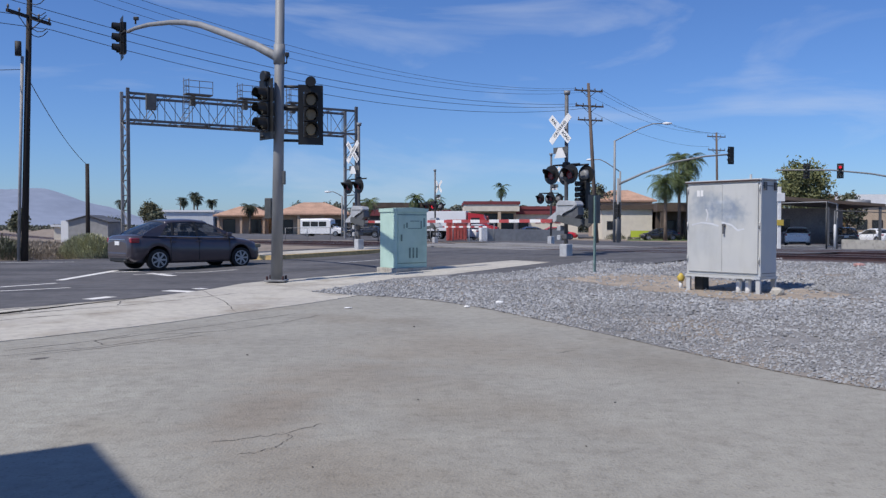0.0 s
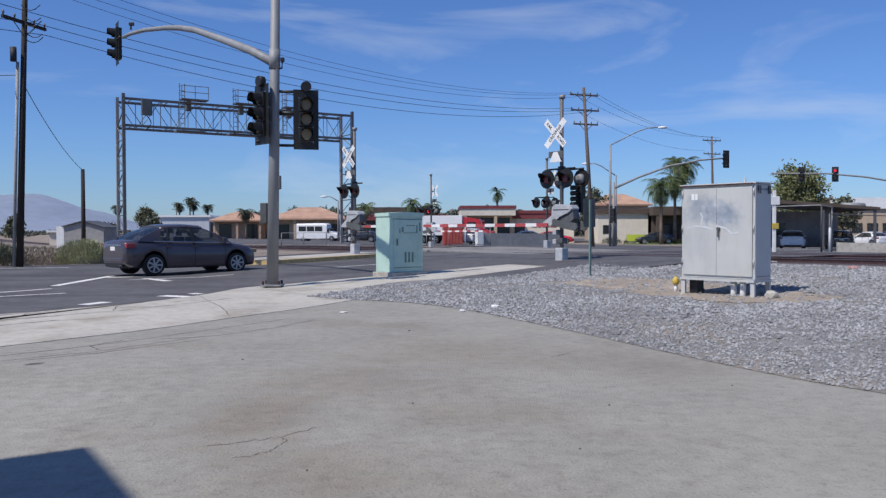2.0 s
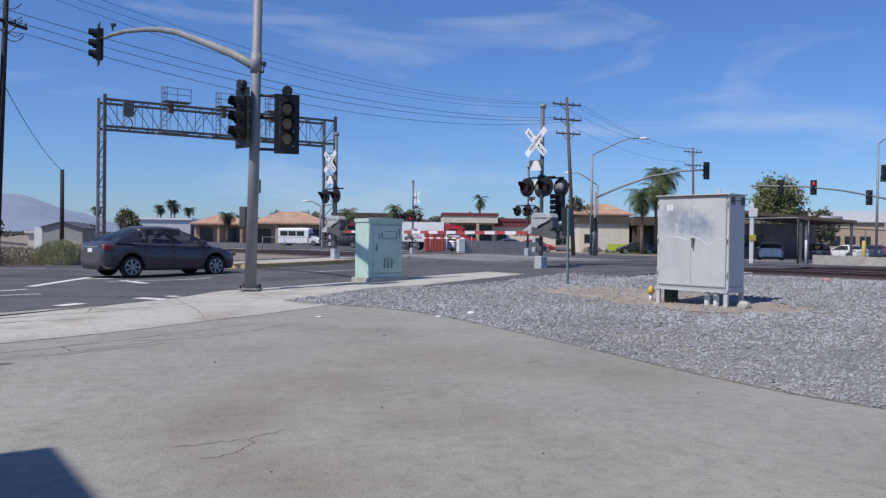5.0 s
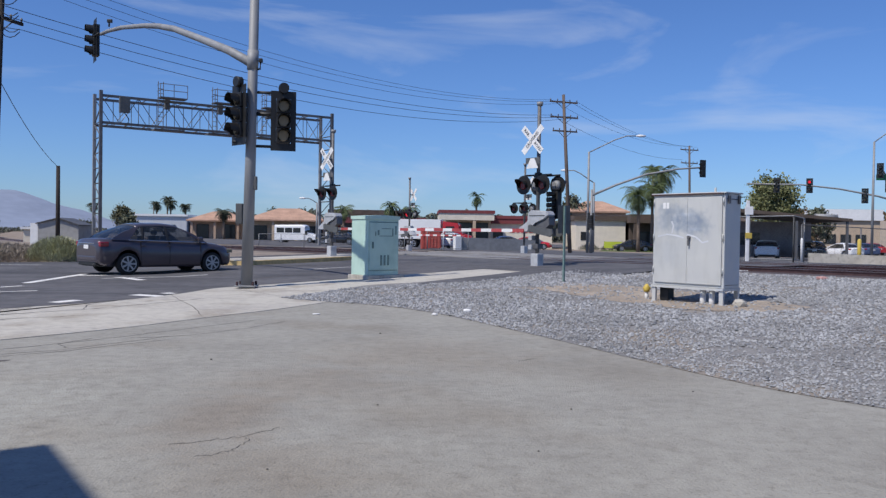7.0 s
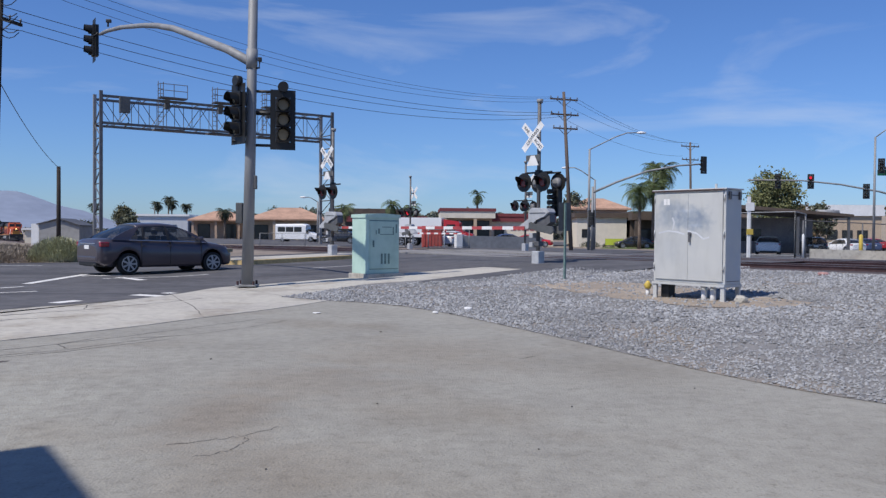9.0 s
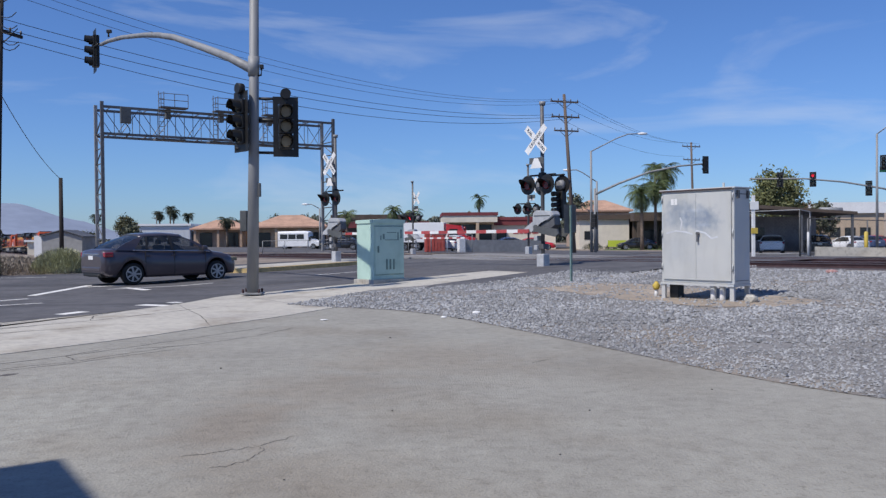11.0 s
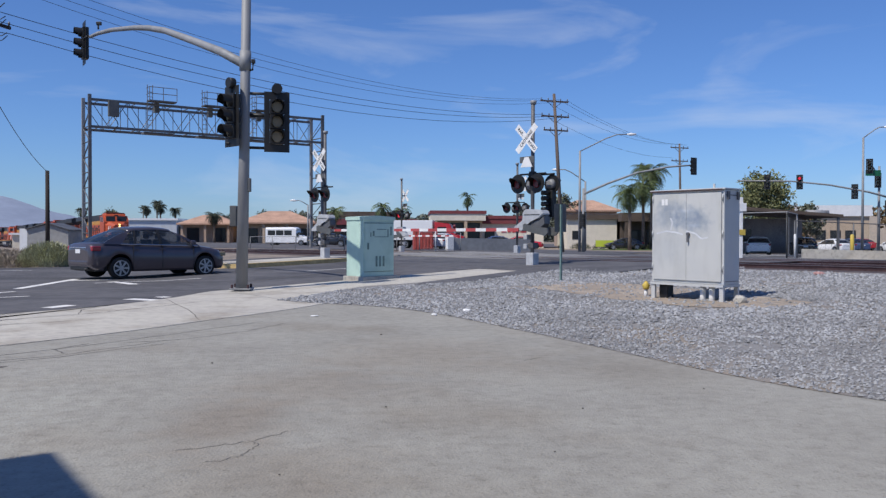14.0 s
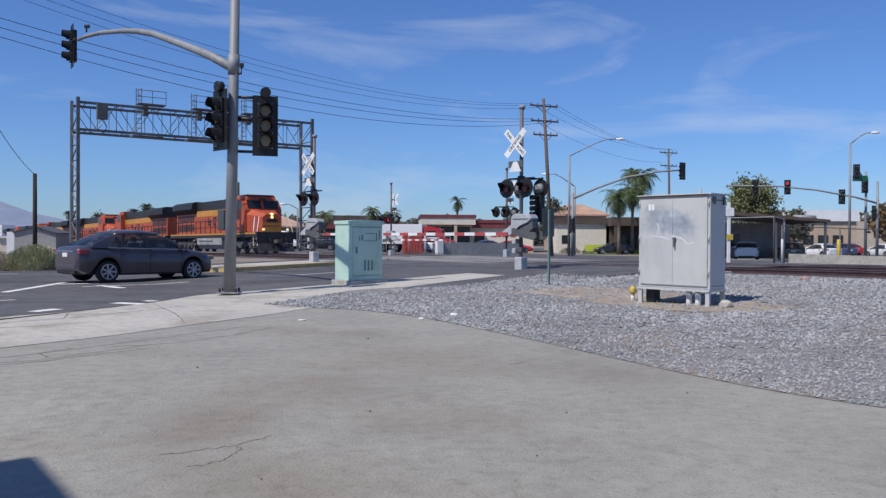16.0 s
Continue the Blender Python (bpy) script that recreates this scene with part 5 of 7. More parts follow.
    for xc in (-4.3, -17.8):
        bm = B()
        for s in (1, -1):
            prism(bm, ((xc - 2.6, 0.62), (xc - 2.4, 0.95), (xc + 2.4, 0.95), (xc + 2.6, 0.62), (xc + 2.3, 0.45), (xc + 1.2, 0.62), (xc + 0.7, 0.40), (xc - 0.7, 0.40), (xc - 1.2, 0.62), (xc - 2.3, 0.45)), s * 1.08 - 0.09, s * 1.08 + 0.09)
            for k in (-1.85, 0, 1.85):
                box(bm, xc + k - 0.2, xc + k + 0.2, s * 1.2 - 0.09, s * 1.2 + 0.09, 0.36, 0.74, 0.03)
        truck = part("bogie", bm, M["truckgrey"], t)
        for k in (-1.85, 0, 1.85):
            bm = B()
            tube(bm, ((xc + k, -0.82, 0.53), (xc + k, 0.82, 0.53)), 0.08, 8)
            for s in (1, -1):
                tube(bm, ((xc + k, s * 0.70, 0.53), (xc + k, s * 0.84, 0.53)), 0.53, 24)
            part("wheelset", bm, M["truckgrey"], truck)
    return t


def well_car(k):
    """A flat wagon with a tall pale container on it."""
    t = thing("container_wagon", Matrix.Identity(4), "freight wagon carrying a pale shipping container", "freight wagon", "container wagons")
    bm = B()
    box(bm, -18.5, -0.7, -1.3, 1.3, 0.75, 1.15, 0.02)
    part("wagon_frame", bm, M["rust"], t)
    for xc in (-2.4, -16.8):
        bm = B()
        box(bm, xc - 1.2, xc + 1.2, -1.15, 1.15, 0.35, 0.72, 0.05)
        for q in (-0.9, 0.9):
            for s in (1, -1):
                tube(bm, ((xc + q, s * 0.68, 0.45), (xc + q, s * 0.82, 0.45)), 0.45, 18)
        part("bogie", bm, M["truckgrey"], t)
    bm = B()
    box(bm, -17.6, -1.6, -1.22, 1.22, 1.16, 5.3, 0.02)
    for j in range(40):
        for s in (1, -1):
            box(bm, -17.4 + j * 0.4, -17.2 + j * 0.4, s * 1.235 - 0.015, s * 1.235 + 0.015, 1.3, 5.2)
    part("container", bm, M["white"] if k % 2 == 0 else M["cream"], t, "corrugated pale container")
    return t


lead = locomotive("headlight")
trailing = locomotive("lens")
consist = [(lead, 0.0, False)]
for k in range(1, 6):
    consist.append((trailing if k == 1 else copy_thing(trailing, Matrix.Identity(4)), k * 22.45, k in (1, 3)))
for k in range(9):
    consist.append((well_car(k), 6 * 22.45 + k * 19.2, False))
# seconds, and where the leading coupler is along the line
RUN = ((0.0, -372.0), (4.0, -279.0), (6.5, -221.0), (9.0, -162.5), (11.0, -117.5), (12.5, -86.0), (13.0, -73.8), (13.5, -61.2), (14.0, -48.4), (14.5, -36.0), (15.0, -24.0), (15.5, -11.6), (16.0, 2.0))


def motions():
    """The train runs along the far track."""
    for ob, back, turned in consist:
        rows = []
        for s, a in RUN:
            a0 = a - back - (22.3 if turned else 0.0)
            p = on_track(a0, FAR_C)
            tilt = math.degrees(math.atan(GRADE)) * (1 if turned else -1)
            rows.append((s, pose(p.x, p.y, rail_z(a0), 0, tilt if a0 < 0 else tilt * 0.62, HEADING + (180 if turned else 0)) @ Matrix.Diagonal((1, 1, 1.11, 1))))
        walk(ob, rows)


# ---- poles and wires ----
def utility_pole(x, y, top, lean, arms, r=0.16, arm_turn=0.0, material="wood", name_label="creosoted wooden utility pole with crossarms"):
    t = thing("utility_pole", pose(x, y, lie(x, y)), name_label, "utility pole", "utility poles")
    bm = B()
    tube(bm, ((0, 0, -0.3), (lean * 0.5, 0, top * 0.5), (lean, 0, top)), (r, r * 0.85, r * 0.68), 12)
    part("pole", bm, M[material], t)
    for z, length in arms:
        c = Vector((lean * z / top, 0, z))
        d = Vector((math.cos(radians(arm_turn)), math.sin(radians(arm_turn)), 0))
        q = Vector((-d.y, d.x, 0))
        bm = B()
        ps = [c + d * (length / 2 * s) for s in (-1, 1)]
        loft(bm, [[p + q * a + Vector((0, 0, b)) for a, b in ((-0.05, -0.06), (0.05, -0.06), (0.05, 0.06), (-0.05, 0.06))] for p in ps])
        arm = part("crossarm", bm, M[material], t)
        for k in (-0.95, -0.45, 0.45, 0.95):
            bm = B()
            p = c + d * (length / 2 * k)
            tube(bm, (p + Vector((0, 0, 0.05)), p + Vector((0, 0, 0.17)), p + Vector((0, 0, 0.24))), (0.02, 0.05, 0.03), 7)
            part("insulator", bm, M["galvdark"], arm)
        bm = B()
        for s in (-1, 1):
            beam(bm, c + d * (length * 0.28 * s), c + Vector((0, 0, -0.55)), 0.035)
        part("arm_brace", bm, M["galvdark"], arm)
    return t


left_pole = utility_pole(-16.5, 32.8, 12.2, 0.42, ((9.55, 2.3), (11.15, 2.6)), 0.135, 75)
bm = B()
tube(bm, ((-0.16, -0.12, 0), (0.12, -0.16, 8.0)), 0.062, 8)
part("cable_riser", bm, M["riser"], left_pole, "pale conduit running up the pole")
for k in range(5):
    bm = B()
    tube(bm, [(0.3 + 0.75 * a, -0.05 * k, 9.0 + 0.3 * k - 0.9 * a * (1 - a) - 0.2 * (k % 2) * a) for a in (0, 0.25, 0.5, 0.75, 1)], 0.018, 5)
    part("jumper_cable", bm, M["wire"], left_pole)
bm = B()
tube(bm, ((0.02, -0.28, 8.0), (0.02, -0.28, 8.55)), 0.12, 10)
part("cable_terminal", bm, M["wire"], left_pole)
utility_pole(12.2, 66.0, 12.6, -0.75, ((12.0, 2.5), (10.8, 2.5), (9.7, 2.2)), 0.17, 20, "woodpale", "weathered wooden utility pole with three crossarms")
utility_pole(33.0, 100.0, 12.9, -0.3, ((12.4, 2.6), (10.8, 2.4)), 0.17, 20, "woodpale", "weathered wooden utility pole with two crossarms")
stub = thing("stub_pole", pose(-21.3, 50.0, lie(-21.3, 50)), "short dark wooden guy stub pole beside a shed", "utility pole")
bm = B()
tube(bm, ((0, 0, -0.2), (0, 0, 5.1)), (0.13, 0.11), 10)
part("pole", bm, M["wood"], stub)


def wire(a, b, sag, r=0.014, name="overhead_wire"):
    a, b = Vector(a), Vector(b)
    bm = B()
    tube(bm, [a.lerp(b, k / 16) - Vector((0, 0, sag * 4 * (k / 16) * (1 - k / 16))) for k in range(17)], r, 5)
    tagged(part(name, bm, M["wire"]), "thin dark overhead wire between the poles", "overhead wire", "overhead wires", "structure")


for k, (dx, dz, sag, r) in enumerate(((-1.1, 12.15, 1.5, 0.02), (0.4, 12.2, 1.6, 0.02), (1.15, 12.15, 1.75, 0.02), (-1.0, 10.95, 1.2, 0.028), (0.6, 10.95, 1.35, 0.028), (1.1, 10.9, 1.6, 0.028))):
    top = (11.75, 11.45, 11.15, 10.0, 9.7, 9.35)[k]
    wire((-16.25 + 0.3 * dx, 32.8 + 1.1 * dx, top), (11.5 + dx, 66.0 + 0.4 * dx, dz), sag, r * 0.5)
    if k < 4:
        wire((11.5 + dx, 66.0 + 0.4 * dx, dz), (32.7 + dx, 100.0 + 0.4 * dx, dz + (0.3 if dz > 11.5 else -0.1)), 0.9, 0.012)
    wire((-16.25 + 0.3 * dx, 32.8 + 1.1 * dx, top), (-48.0 + dx, -6.0, dz - 1.5), 0.7, r * 0.5)
wire((-16.3, 32.9, 7.2), (-21.3, 50.0, 5.05), 0.35, 0.016)
wire((-16.5, 32.7, 7.5), (-45.0, 28.0, 7.0), 0.3, 0.014)


# ---- far street furniture ----
def street_lamp(x, y, h, ax, ay, az=1.0):
    t = thing("street_lamp", pose(x, y, lie(x, y)), "galvanized street lamp with a slanting arm", "street lamp", "street lamps")
    bm = B()
    tube(bm, ((0, 0, -0.1), (0, 0, h)), (0.13, 0.09), 10)
    part("pole", bm, M["galv"], t)
    bm = B()
    tube(bm, ((0, 0, h - 0.05), (ax * 0.55, ay * 0.55, h + az * 0.75), (ax * 0.8, ay * 0.8, h + az), (ax, ay, h + az)), 0.05, 8)
    part("arm", bm, M["galv"], t)
    bm = B()
    d = Vector((ax, ay, 0)).normalized()
    tube(bm, (Vector((ax, ay, h + az)), Vector((ax, ay, h + az)) + d * 0.35, Vector((ax, ay, h + az)) + d * 0.8), (0.06, 0.13, 0.07), 8)
    part("lamp_head", bm, M["white"], t)
    return t


def mast_signal(x, y, h, vx, vy, prof, heads, label="far galvanized traffic signal with a long mast arm", sign=False):
    """prof: (reach, height) along (vx, vy); heads: (reach, drop, face x, face y, lit)."""
    t = thing("traffic_signal", pose(x, y, lie(x, y)), label, "traffic signal", "far traffic signals")
    bm = B()
    tube(bm, ((0, 0, -0.1), (0, 0, h)), (0.15, 0.10), 12)
    part("pole", bm, M["galv"], t)
    bm = B()
    tube(bm, [(vx * a, vy * a, z) for a, z in prof], [0.10 - 0.045 * k / len(prof) for k in range(len(prof))], 8)
    part("mast_arm", bm, M["galv"], t)
    for a, drop, fx, fy, lit in heads:
        signal_head(t, facing(vx * a, vy * a, at_x(prof, a) + drop, fx, fy), lit)
    if sign:
        bm = B()
        a, z = sign
        box(bm, vx * a - 0.75, vx * a + 0.75, vy * a - 0.02, vy * a + 0.02, z - 0.65, z - 0.1)
        part("street_sign", bm, M["signgreen"], t)
    return t


street_lamp(15.0, 73.0, 8.9, 4.0, -0.6, 1.4)
street_lamp(17.4, 82.0, 6.9, -2.4, 0.6, 1.2)
mast_signal(14.7, 70.0, 5.4, 0.985, -0.17, ((0, 4.9), (2.0, 5.8), (4.5, 6.7), (7.0, 7.15), (9.2, 7.3)), ((9.0, -0.1, -0.3, 0.95, None), (-0.05, -2.2, 0.6, 0.8, None)))
street_lamp(41.6, 75.0, 10.8, 1.6, -0.5, 0.9)
mast_signal(46.0, 78.0, 7.5, -0.97, 0.24, ((0, 5.4), (2, 6.0), (5.5, 6.7), (9, 7.1), (14, 7.2)), ((3.2, -0.2, -0.5, -0.85, None), (8.2, 0.0, -0.5, -0.85, "red"), (11.2, -0.1, -0.5, -0.85, None), (0.2, -1.0, -0.5, -0.85, None)))
mast_signal(46.0, 80.0, 8.6, -0.7, -0.7, ((0, 6.9), (1.0, 7.9), (2.2, 8.4), (3.2, 8.4)), ((0.4, -0.1, -0.5, -0.85, None), (3.2, 0.0, -0.5, -0.85, None)), sign=(2.0, 8.2))


# ---- planting ----
def palm(x, y, h, r=2.2, fronds=26, thick=0.2, seed=0, lean=0.0, name_label="tall fan palm with a ragged green crown", fan="palm"):
    rnd = random.Random(seed)
    t = thing("palm_tree", pose(x, y, lie(x, y)), name_label, "palm tree", "palms")
    bm = B()
    tube(bm, [(lean * k * k, 0, h * k) for k in (0, 0.25, 0.5, 0.75, 1.0)], [thick * (1.25, 1, 0.9, 0.85, 0.9)[k] for k in range(5)], 8)
    part("trunk", bm, M["bark"], t)
    bm = B()
    top = Vector((lean, 0, h))
    for k in range(fronds):
        a, e = rnd.uniform(0, math.tau), rnd.uniform(-0.9, 1.25)
        d = Vector((math.cos(a), math.sin(a), 0))
        side = Vector((-d.y, d.x, 0))
        n, length = 9, r * rnd.uniform(0.75, 1.1)
        p, ang, spine = top.copy(), e, []
        for _ in range(n):
            spine.append(p.copy())
            p = p + (d * math.cos(ang) + Vector((0, 0, math.sin(ang)))) * (length / n)
            ang -= 0.24
        for i, q in enumerate(spine[1:], 1):
            w = length * 0.22 * math.sin(math.pi * min(1, (i + 0.6) / n)) + 0.05
            step = (spine[i] - spine[i - 1])
            for s in (1, -1):
                for j in (0.0, 0.5):
                    o = q - step * j
                    tip = o + side * (s * w) + step * 0.9 + Vector((0, 0, -w * rnd.uniform(0.35, 0.8)))
                    bm.faces.new([bm.verts.new(v) for v in (o, o + step * 0.35, tip)])
            bm.faces.new([bm.verts.new(v) for v in (spine[i - 1] + side * 0.02, spine[i - 1] - side * 0.02, q - side * 0.02, q + side * 0.02)])
    part("crown", bm, M[fan], t)
    return t


def tree(x, y, h, r, seed=0, material="leaf", clumps=60, leaves=22, size=0.32, trunk=0.35, label="leafy street tree with an uneven crown", z0=None):
    rnd = random.Random(seed)
    t = thing("tree", pose(x, y, lie(x, y) if z0 is None else z0), label, "tree", "trees")
    bm = B()
    base = h * trunk
    tube(bm, ((0, 0, -0.1), (0.05, 0, base * 0.6), (0.1, 0.05, base), (0.0, 0.1, h * 0.75)), (0.05 * r + 0.08, 0.045 * r + 0.06, 0.04 * r + 0.05, 0.03), 8)
    for k in range(6):
        a = k * 1.05 + rnd.random()
        tube(bm, ((0.08, 0.04, base * rnd.uniform(0.8, 1.2)), (math.cos(a) * r * 0.35, math.sin(a) * r * 0.35, base + (h - base) * 0.35), (math.cos(a) * r * 0.7, math.sin(a) * r * 0.7, base + (h - base) * 0.6)), (0.03 * r, 0.02 * r, 0.01), 6)
    part("trunk", bm, M["bark"], t)
    vs, fs = [], []
    mid = base + (h - base) * 0.5
    for _ in range(clumps):
        d = Vector((rnd.gauss(0, 1), rnd.gauss(0, 1), rnd.gauss(0, 1))).normalized() * rnd.uniform(0.35, 1.0)
        c = Vector((d.x * r * 0.85, d.y * r * 0.85, mid + d.z * (h - base) * 0.48))
        cr = r * rnd.uniform(0.16, 0.34)
        for _ in range(leaves):
            p = c + Vector((rnd.gauss(0, 1), rnd.gauss(0, 1), rnd.gauss(0, 0.8))) * cr * 0.6
            u = Vector((rnd.gauss(0, 1), rnd.gauss(0, 1), rnd.gauss(0, 1))).normalized()
            v = u.cross(Vector((rnd.gauss(0, 1), rnd.gauss(0, 1), rnd.gauss(0, 1)))).normalized()
            s = size * rnd.uniform(0.6, 1.3)
            i = len(vs)
            vs += [p + u * s, p + v * s * 0.6, p - u * s, p - v * s * 0.6]
            fs.append((i, i + 1, i + 2, i + 3))
    me = bpy.data.meshes.new("crown")
    me.from_pydata(vs, [], fs)
    me.materials.append(M[material])
    new("crown", me).parent = t
    return t


def shrub(x, y, r, h, seed, material="brush", label="dry pale roadside brush", n=900, blade=0.22):
    rnd = random.Random(seed)
    vs, fs = [], []
    for _ in range(n):
        a, q = rnd.uniform(0, math.tau), math.sqrt(rnd.random()) * r
        z = rnd.random() ** 0.7 * h * math.sqrt(max(0.05, 1 - (q / r) ** 2))
        p = Vector((math.cos(a) * q, math.sin(a) * q, z))
        d = Vector((math.cos(a) * 0.5 + rnd.gauss(0, 0.3), math.sin(a) * 0.5 + rnd.gauss(0, 0.3), rnd.uniform(0.4, 1.2))).normalized() * blade * rnd.uniform(0.5, 1.4)
        s = Vector((-d.y, d.x, 0.01)).normalized() * blade * 0.12
        i = len(vs)
        vs += [p - s, p + s, p + d]
        fs.append((i, i + 1, i + 2))
    me = bpy.data.meshes.new("shrub")
    me.from_pydata(vs, [], fs)
    me.materials.append(M[material])
    ob = new("shrub", me)
    ob.matrix_basis = pose(x, y, lie(x, y) - 0.02)
    return tagged(ob, label, "shrub", "shrubs")


# ---- mountain and far woods ----
def ridge(name, x0, x1, y, base, hump, seed, material, label):
    rows, n = [], 60
    for j in range(7):
        k = j / 6
        row = []
        for i in range(n + 1):
            x = x0 + (x1 - x0) * i / n
            top = at_x(hump, x)
            rough = noise.noise(Vector((x * 0.006, j * 0.7, seed))) * 14 + noise.noise(Vector((x * 0.02, j, seed))) * 5
            row.append((x, y - (1 - k) * 500, base + max(0, top * k ** 0.8 + rough * k)))
        rows.append(row)
    bm = B()
    loft(bm, rows, closed=False, caps=False, smooth=True)
    return tagged(part(name, bm, material), label, "mountain", kind="structure")


ridge("mountain", -2900, -900, 3000, -5, ((-2900, 180), (-1900, 128), (-1600, 140), (-1480, 141), (-1350, 116), (-1200, 72), (-1080, 30), (-900, 0)), 3.0, M["mountain"], "mountain ridge on the horizon, haze-tinted blue-grey")


def far_trees(x0, x1, y, top, seed, material, n=2600):
    rnd = random.Random(seed)
    vs, fs = [], []
    for _ in range(n):
        x = rnd.uniform(x0, x1)
        hmax = top * (0.62 + 0.20 * noise.noise(Vector((x * 0.09, seed, 0))) + 0.22 * noise.noise(Vector((x * 0.35, seed, 3))))
        z = rnd.uniform(0, max(0.4, hmax))
        p = Vector((x, y + rnd.uniform(-3, 3), z - 0.4))
        s = rnd.uniform(0.18, 0.42)
        u = Vector((rnd.gauss(0, 1), rnd.gauss(0, 1), rnd.gauss(0, 1))).normalized() * s
        v = u.cross(Vector((rnd.gauss(0, 1), rnd.gauss(0, 1), rnd.gauss(0, 1)))).normalized() * s
        i = len(vs)
        vs += [p + u, p + v, p - u, p - v]
        fs.append((i, i + 1, i + 2, i + 3))
    me = bpy.data.meshes.new("far_trees")
    me.from_pydata(vs, [], fs)
    me.materials.append(M[material])
    tagged(new("far_trees", me), "distant dark green trees behind the buildings", "trees", kind="stuff")


# the leafhaze belts carry their distance haze in the leaf colour
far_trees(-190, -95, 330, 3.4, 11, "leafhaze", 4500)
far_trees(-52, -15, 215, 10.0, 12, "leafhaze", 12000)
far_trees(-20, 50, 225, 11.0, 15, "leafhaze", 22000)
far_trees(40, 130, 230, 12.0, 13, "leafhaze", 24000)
far_trees(110, 190, 200, 13.0, 14, "leafbrown", 14000)


# ---- buildings ----
def openings(t, wall, face_y, list_, z0):
    for x0, x1, za, zb, kind in list_:
        bm = B()
        box(bm, x0, x1, face_y - 0.05, face_y + 0.02, z0 + za, z0 + zb)
        w = part("window" if kind == "w" else "door", bm, M["shade"], t)
        bm = B()
        for a0, a1, b0, b1 in ((x0 - 0.08, x0, za, zb), (x1, x1 + 0.08, za, zb), (x0 - 0.08, x1 + 0.08, zb, zb + 0.1)):
            box(bm, a0, a1, face_y - 0.09, face_y + 0.02, z0 + b0, z0 + b1)
        part("frame", bm, M["trim"], w)


def shop(x, y, rz, w, d, eave, roof, wall, roofmat, label, wins=(), fascia=None, hip=True, porch=0.0):
    """A low building; the front is local -y, from x = 0 to w."""
    z = lie(x, y)
    t = thing("building", pose(x, y, z - 0.05, 0, 0, rz), label, "building", "low buildings")
    bm = B()
    box(bm, 0, w, 0, d, 0, eave)
    part("wall", bm, M[wall], t)
    bm = B()
    if hip:
        o = 0.6 + porch
        a = [(-0.6, -o, eave), (w + 0.6, -o, eave), (w + 0.6, d + 0.6, eave), (-0.6, d + 0.6, eave)]
        i = min(d * 0.5, w * 0.35)
        loft(bm, [[(q[0], q[1], q[2] + 0.003) for q in a], [(q[0], q[1], q[2] + 0.25) for q in a], [(i, d / 2 - 0.3, roof), (w - i, d / 2 - 0.3, roof), (w - i, d / 2 + 0.3, roof), (i, d / 2 + 0.3, roof)]])
    else:
        box(bm, -0.35, w + 0.35, -0.35 - porch, d + 0.35, eave + 0.003, roof)
    part("roof", bm, M[roofmat], t)
    if fascia:
        bm = B()
        box(bm, -0.45, w + 0.45, -0.45 - porch, d + 0.45, roof - 0.30, roof + 0.12)
        part("fascia", bm, M[fascia], t)
    openings(t, wall, 0.0, wins, 0.0)
    if porch:
        for k in range(int(w // 4) + 1):
            bm = B()
            box(bm, k * 4 + 0.1, k * 4 + 0.5, -porch - 0.3, -porch + 0.1, 0, eave)
            part("post", bm, M[wall], t)
    return t


W = lambda n, w, z0, z1, first=1.0, gap=None: [(first + k * (gap or w * 1.6), first + k * (gap or w * 1.6) + w, z0, z1, "w") for k in range(n)]
shop(-40.5, 150, 5, 9.0, 9, 3.1, 5.0, "stuccopink", "tile", "tan stucco shop with a clay tile roof and dark windows", W(2, 2.0, 0.1, 2.5, 1.0, 4.6), porch=1.2)
shop(-29.5, 146, 5, 13.0, 12, 3.4, 5.8, "stucco", "tile", "long tan shop with a sloping clay tile roof", W(4, 2.3, 0.1, 2.5, 0.8, 3.2), porch=1.5)
shop(-57.0, 170, 3, 10.0, 9, 4.2, 4.6, "paleblue", "white", "white flat-roofed commercial building", W(3, 1.6, 1, 2.4), hip=False)
shop(-46.5, 172, 3, 6.5, 9, 3.2, 3.6, "paleblue", "paleblue", "pale blue-grey metal building", (), hip=False)
shop(-17.5, 165, 3, 15.0, 10, 5.4, 6.4, "stucco", "brownwall", "tan building with a dark flat parapet", W(5, 1.8, 1, 2.6), hip=False)
shop(-13.0, 142, 3, 14.0, 9, 3.4, 4.4, "brownwall", "maroon", "dark low shop with a maroon roof edge", W(4, 2.0, 0.3, 2.4), hip=False)
shop(3.2, 112, 0, 6.6, 10, 3.6, 4.8, "stucco", "cream", "restaurant with a pale fascia and dark glazed front", [(0.6, 2.0, 0.2, 3.2, "w"), (2.4, 4.0, 0.2, 3.2, "w"), (4.4, 6.2, 0.2, 3.2, "w")], fascia="maroon", hip=False, porch=1.0)
shop(9.4, 114, -2, 9.0, 9, 3.3, 4.3, "cream", "maroon", "cream restaurant wing with a maroon roof", [(1.0, 2.2, 0.9, 2.2, "w")], fascia="maroon", hip=False)
shop(20.6, 108, -4, 6.4, 12, 3.9, 4.5, "cream", "brownwall", "cream corner shop with a dark roof edge", [(0.7, 1.6, 1.3, 2.3, "w")], hip=False)
shop(27.4, 107, -4, 8.0, 12, 3.6, 4.7, "brownwall", "brownwall", "dark brown shop front under a deep porch", [(1.0, 2.8, 0.1, 2.4, "w"), (3.4, 5.0, 0.1, 2.4, "w"), (5.8, 7.2, 0.1, 2.4, "w")], hip=False, porch=2.0)
shop(24.0, 132, -4, 9.0, 9, 5.6, 7.6, "stuccopink", "tile", "tan building with a hipped tile roof", W(3, 1.2, 3.4, 4.6, 1.0))
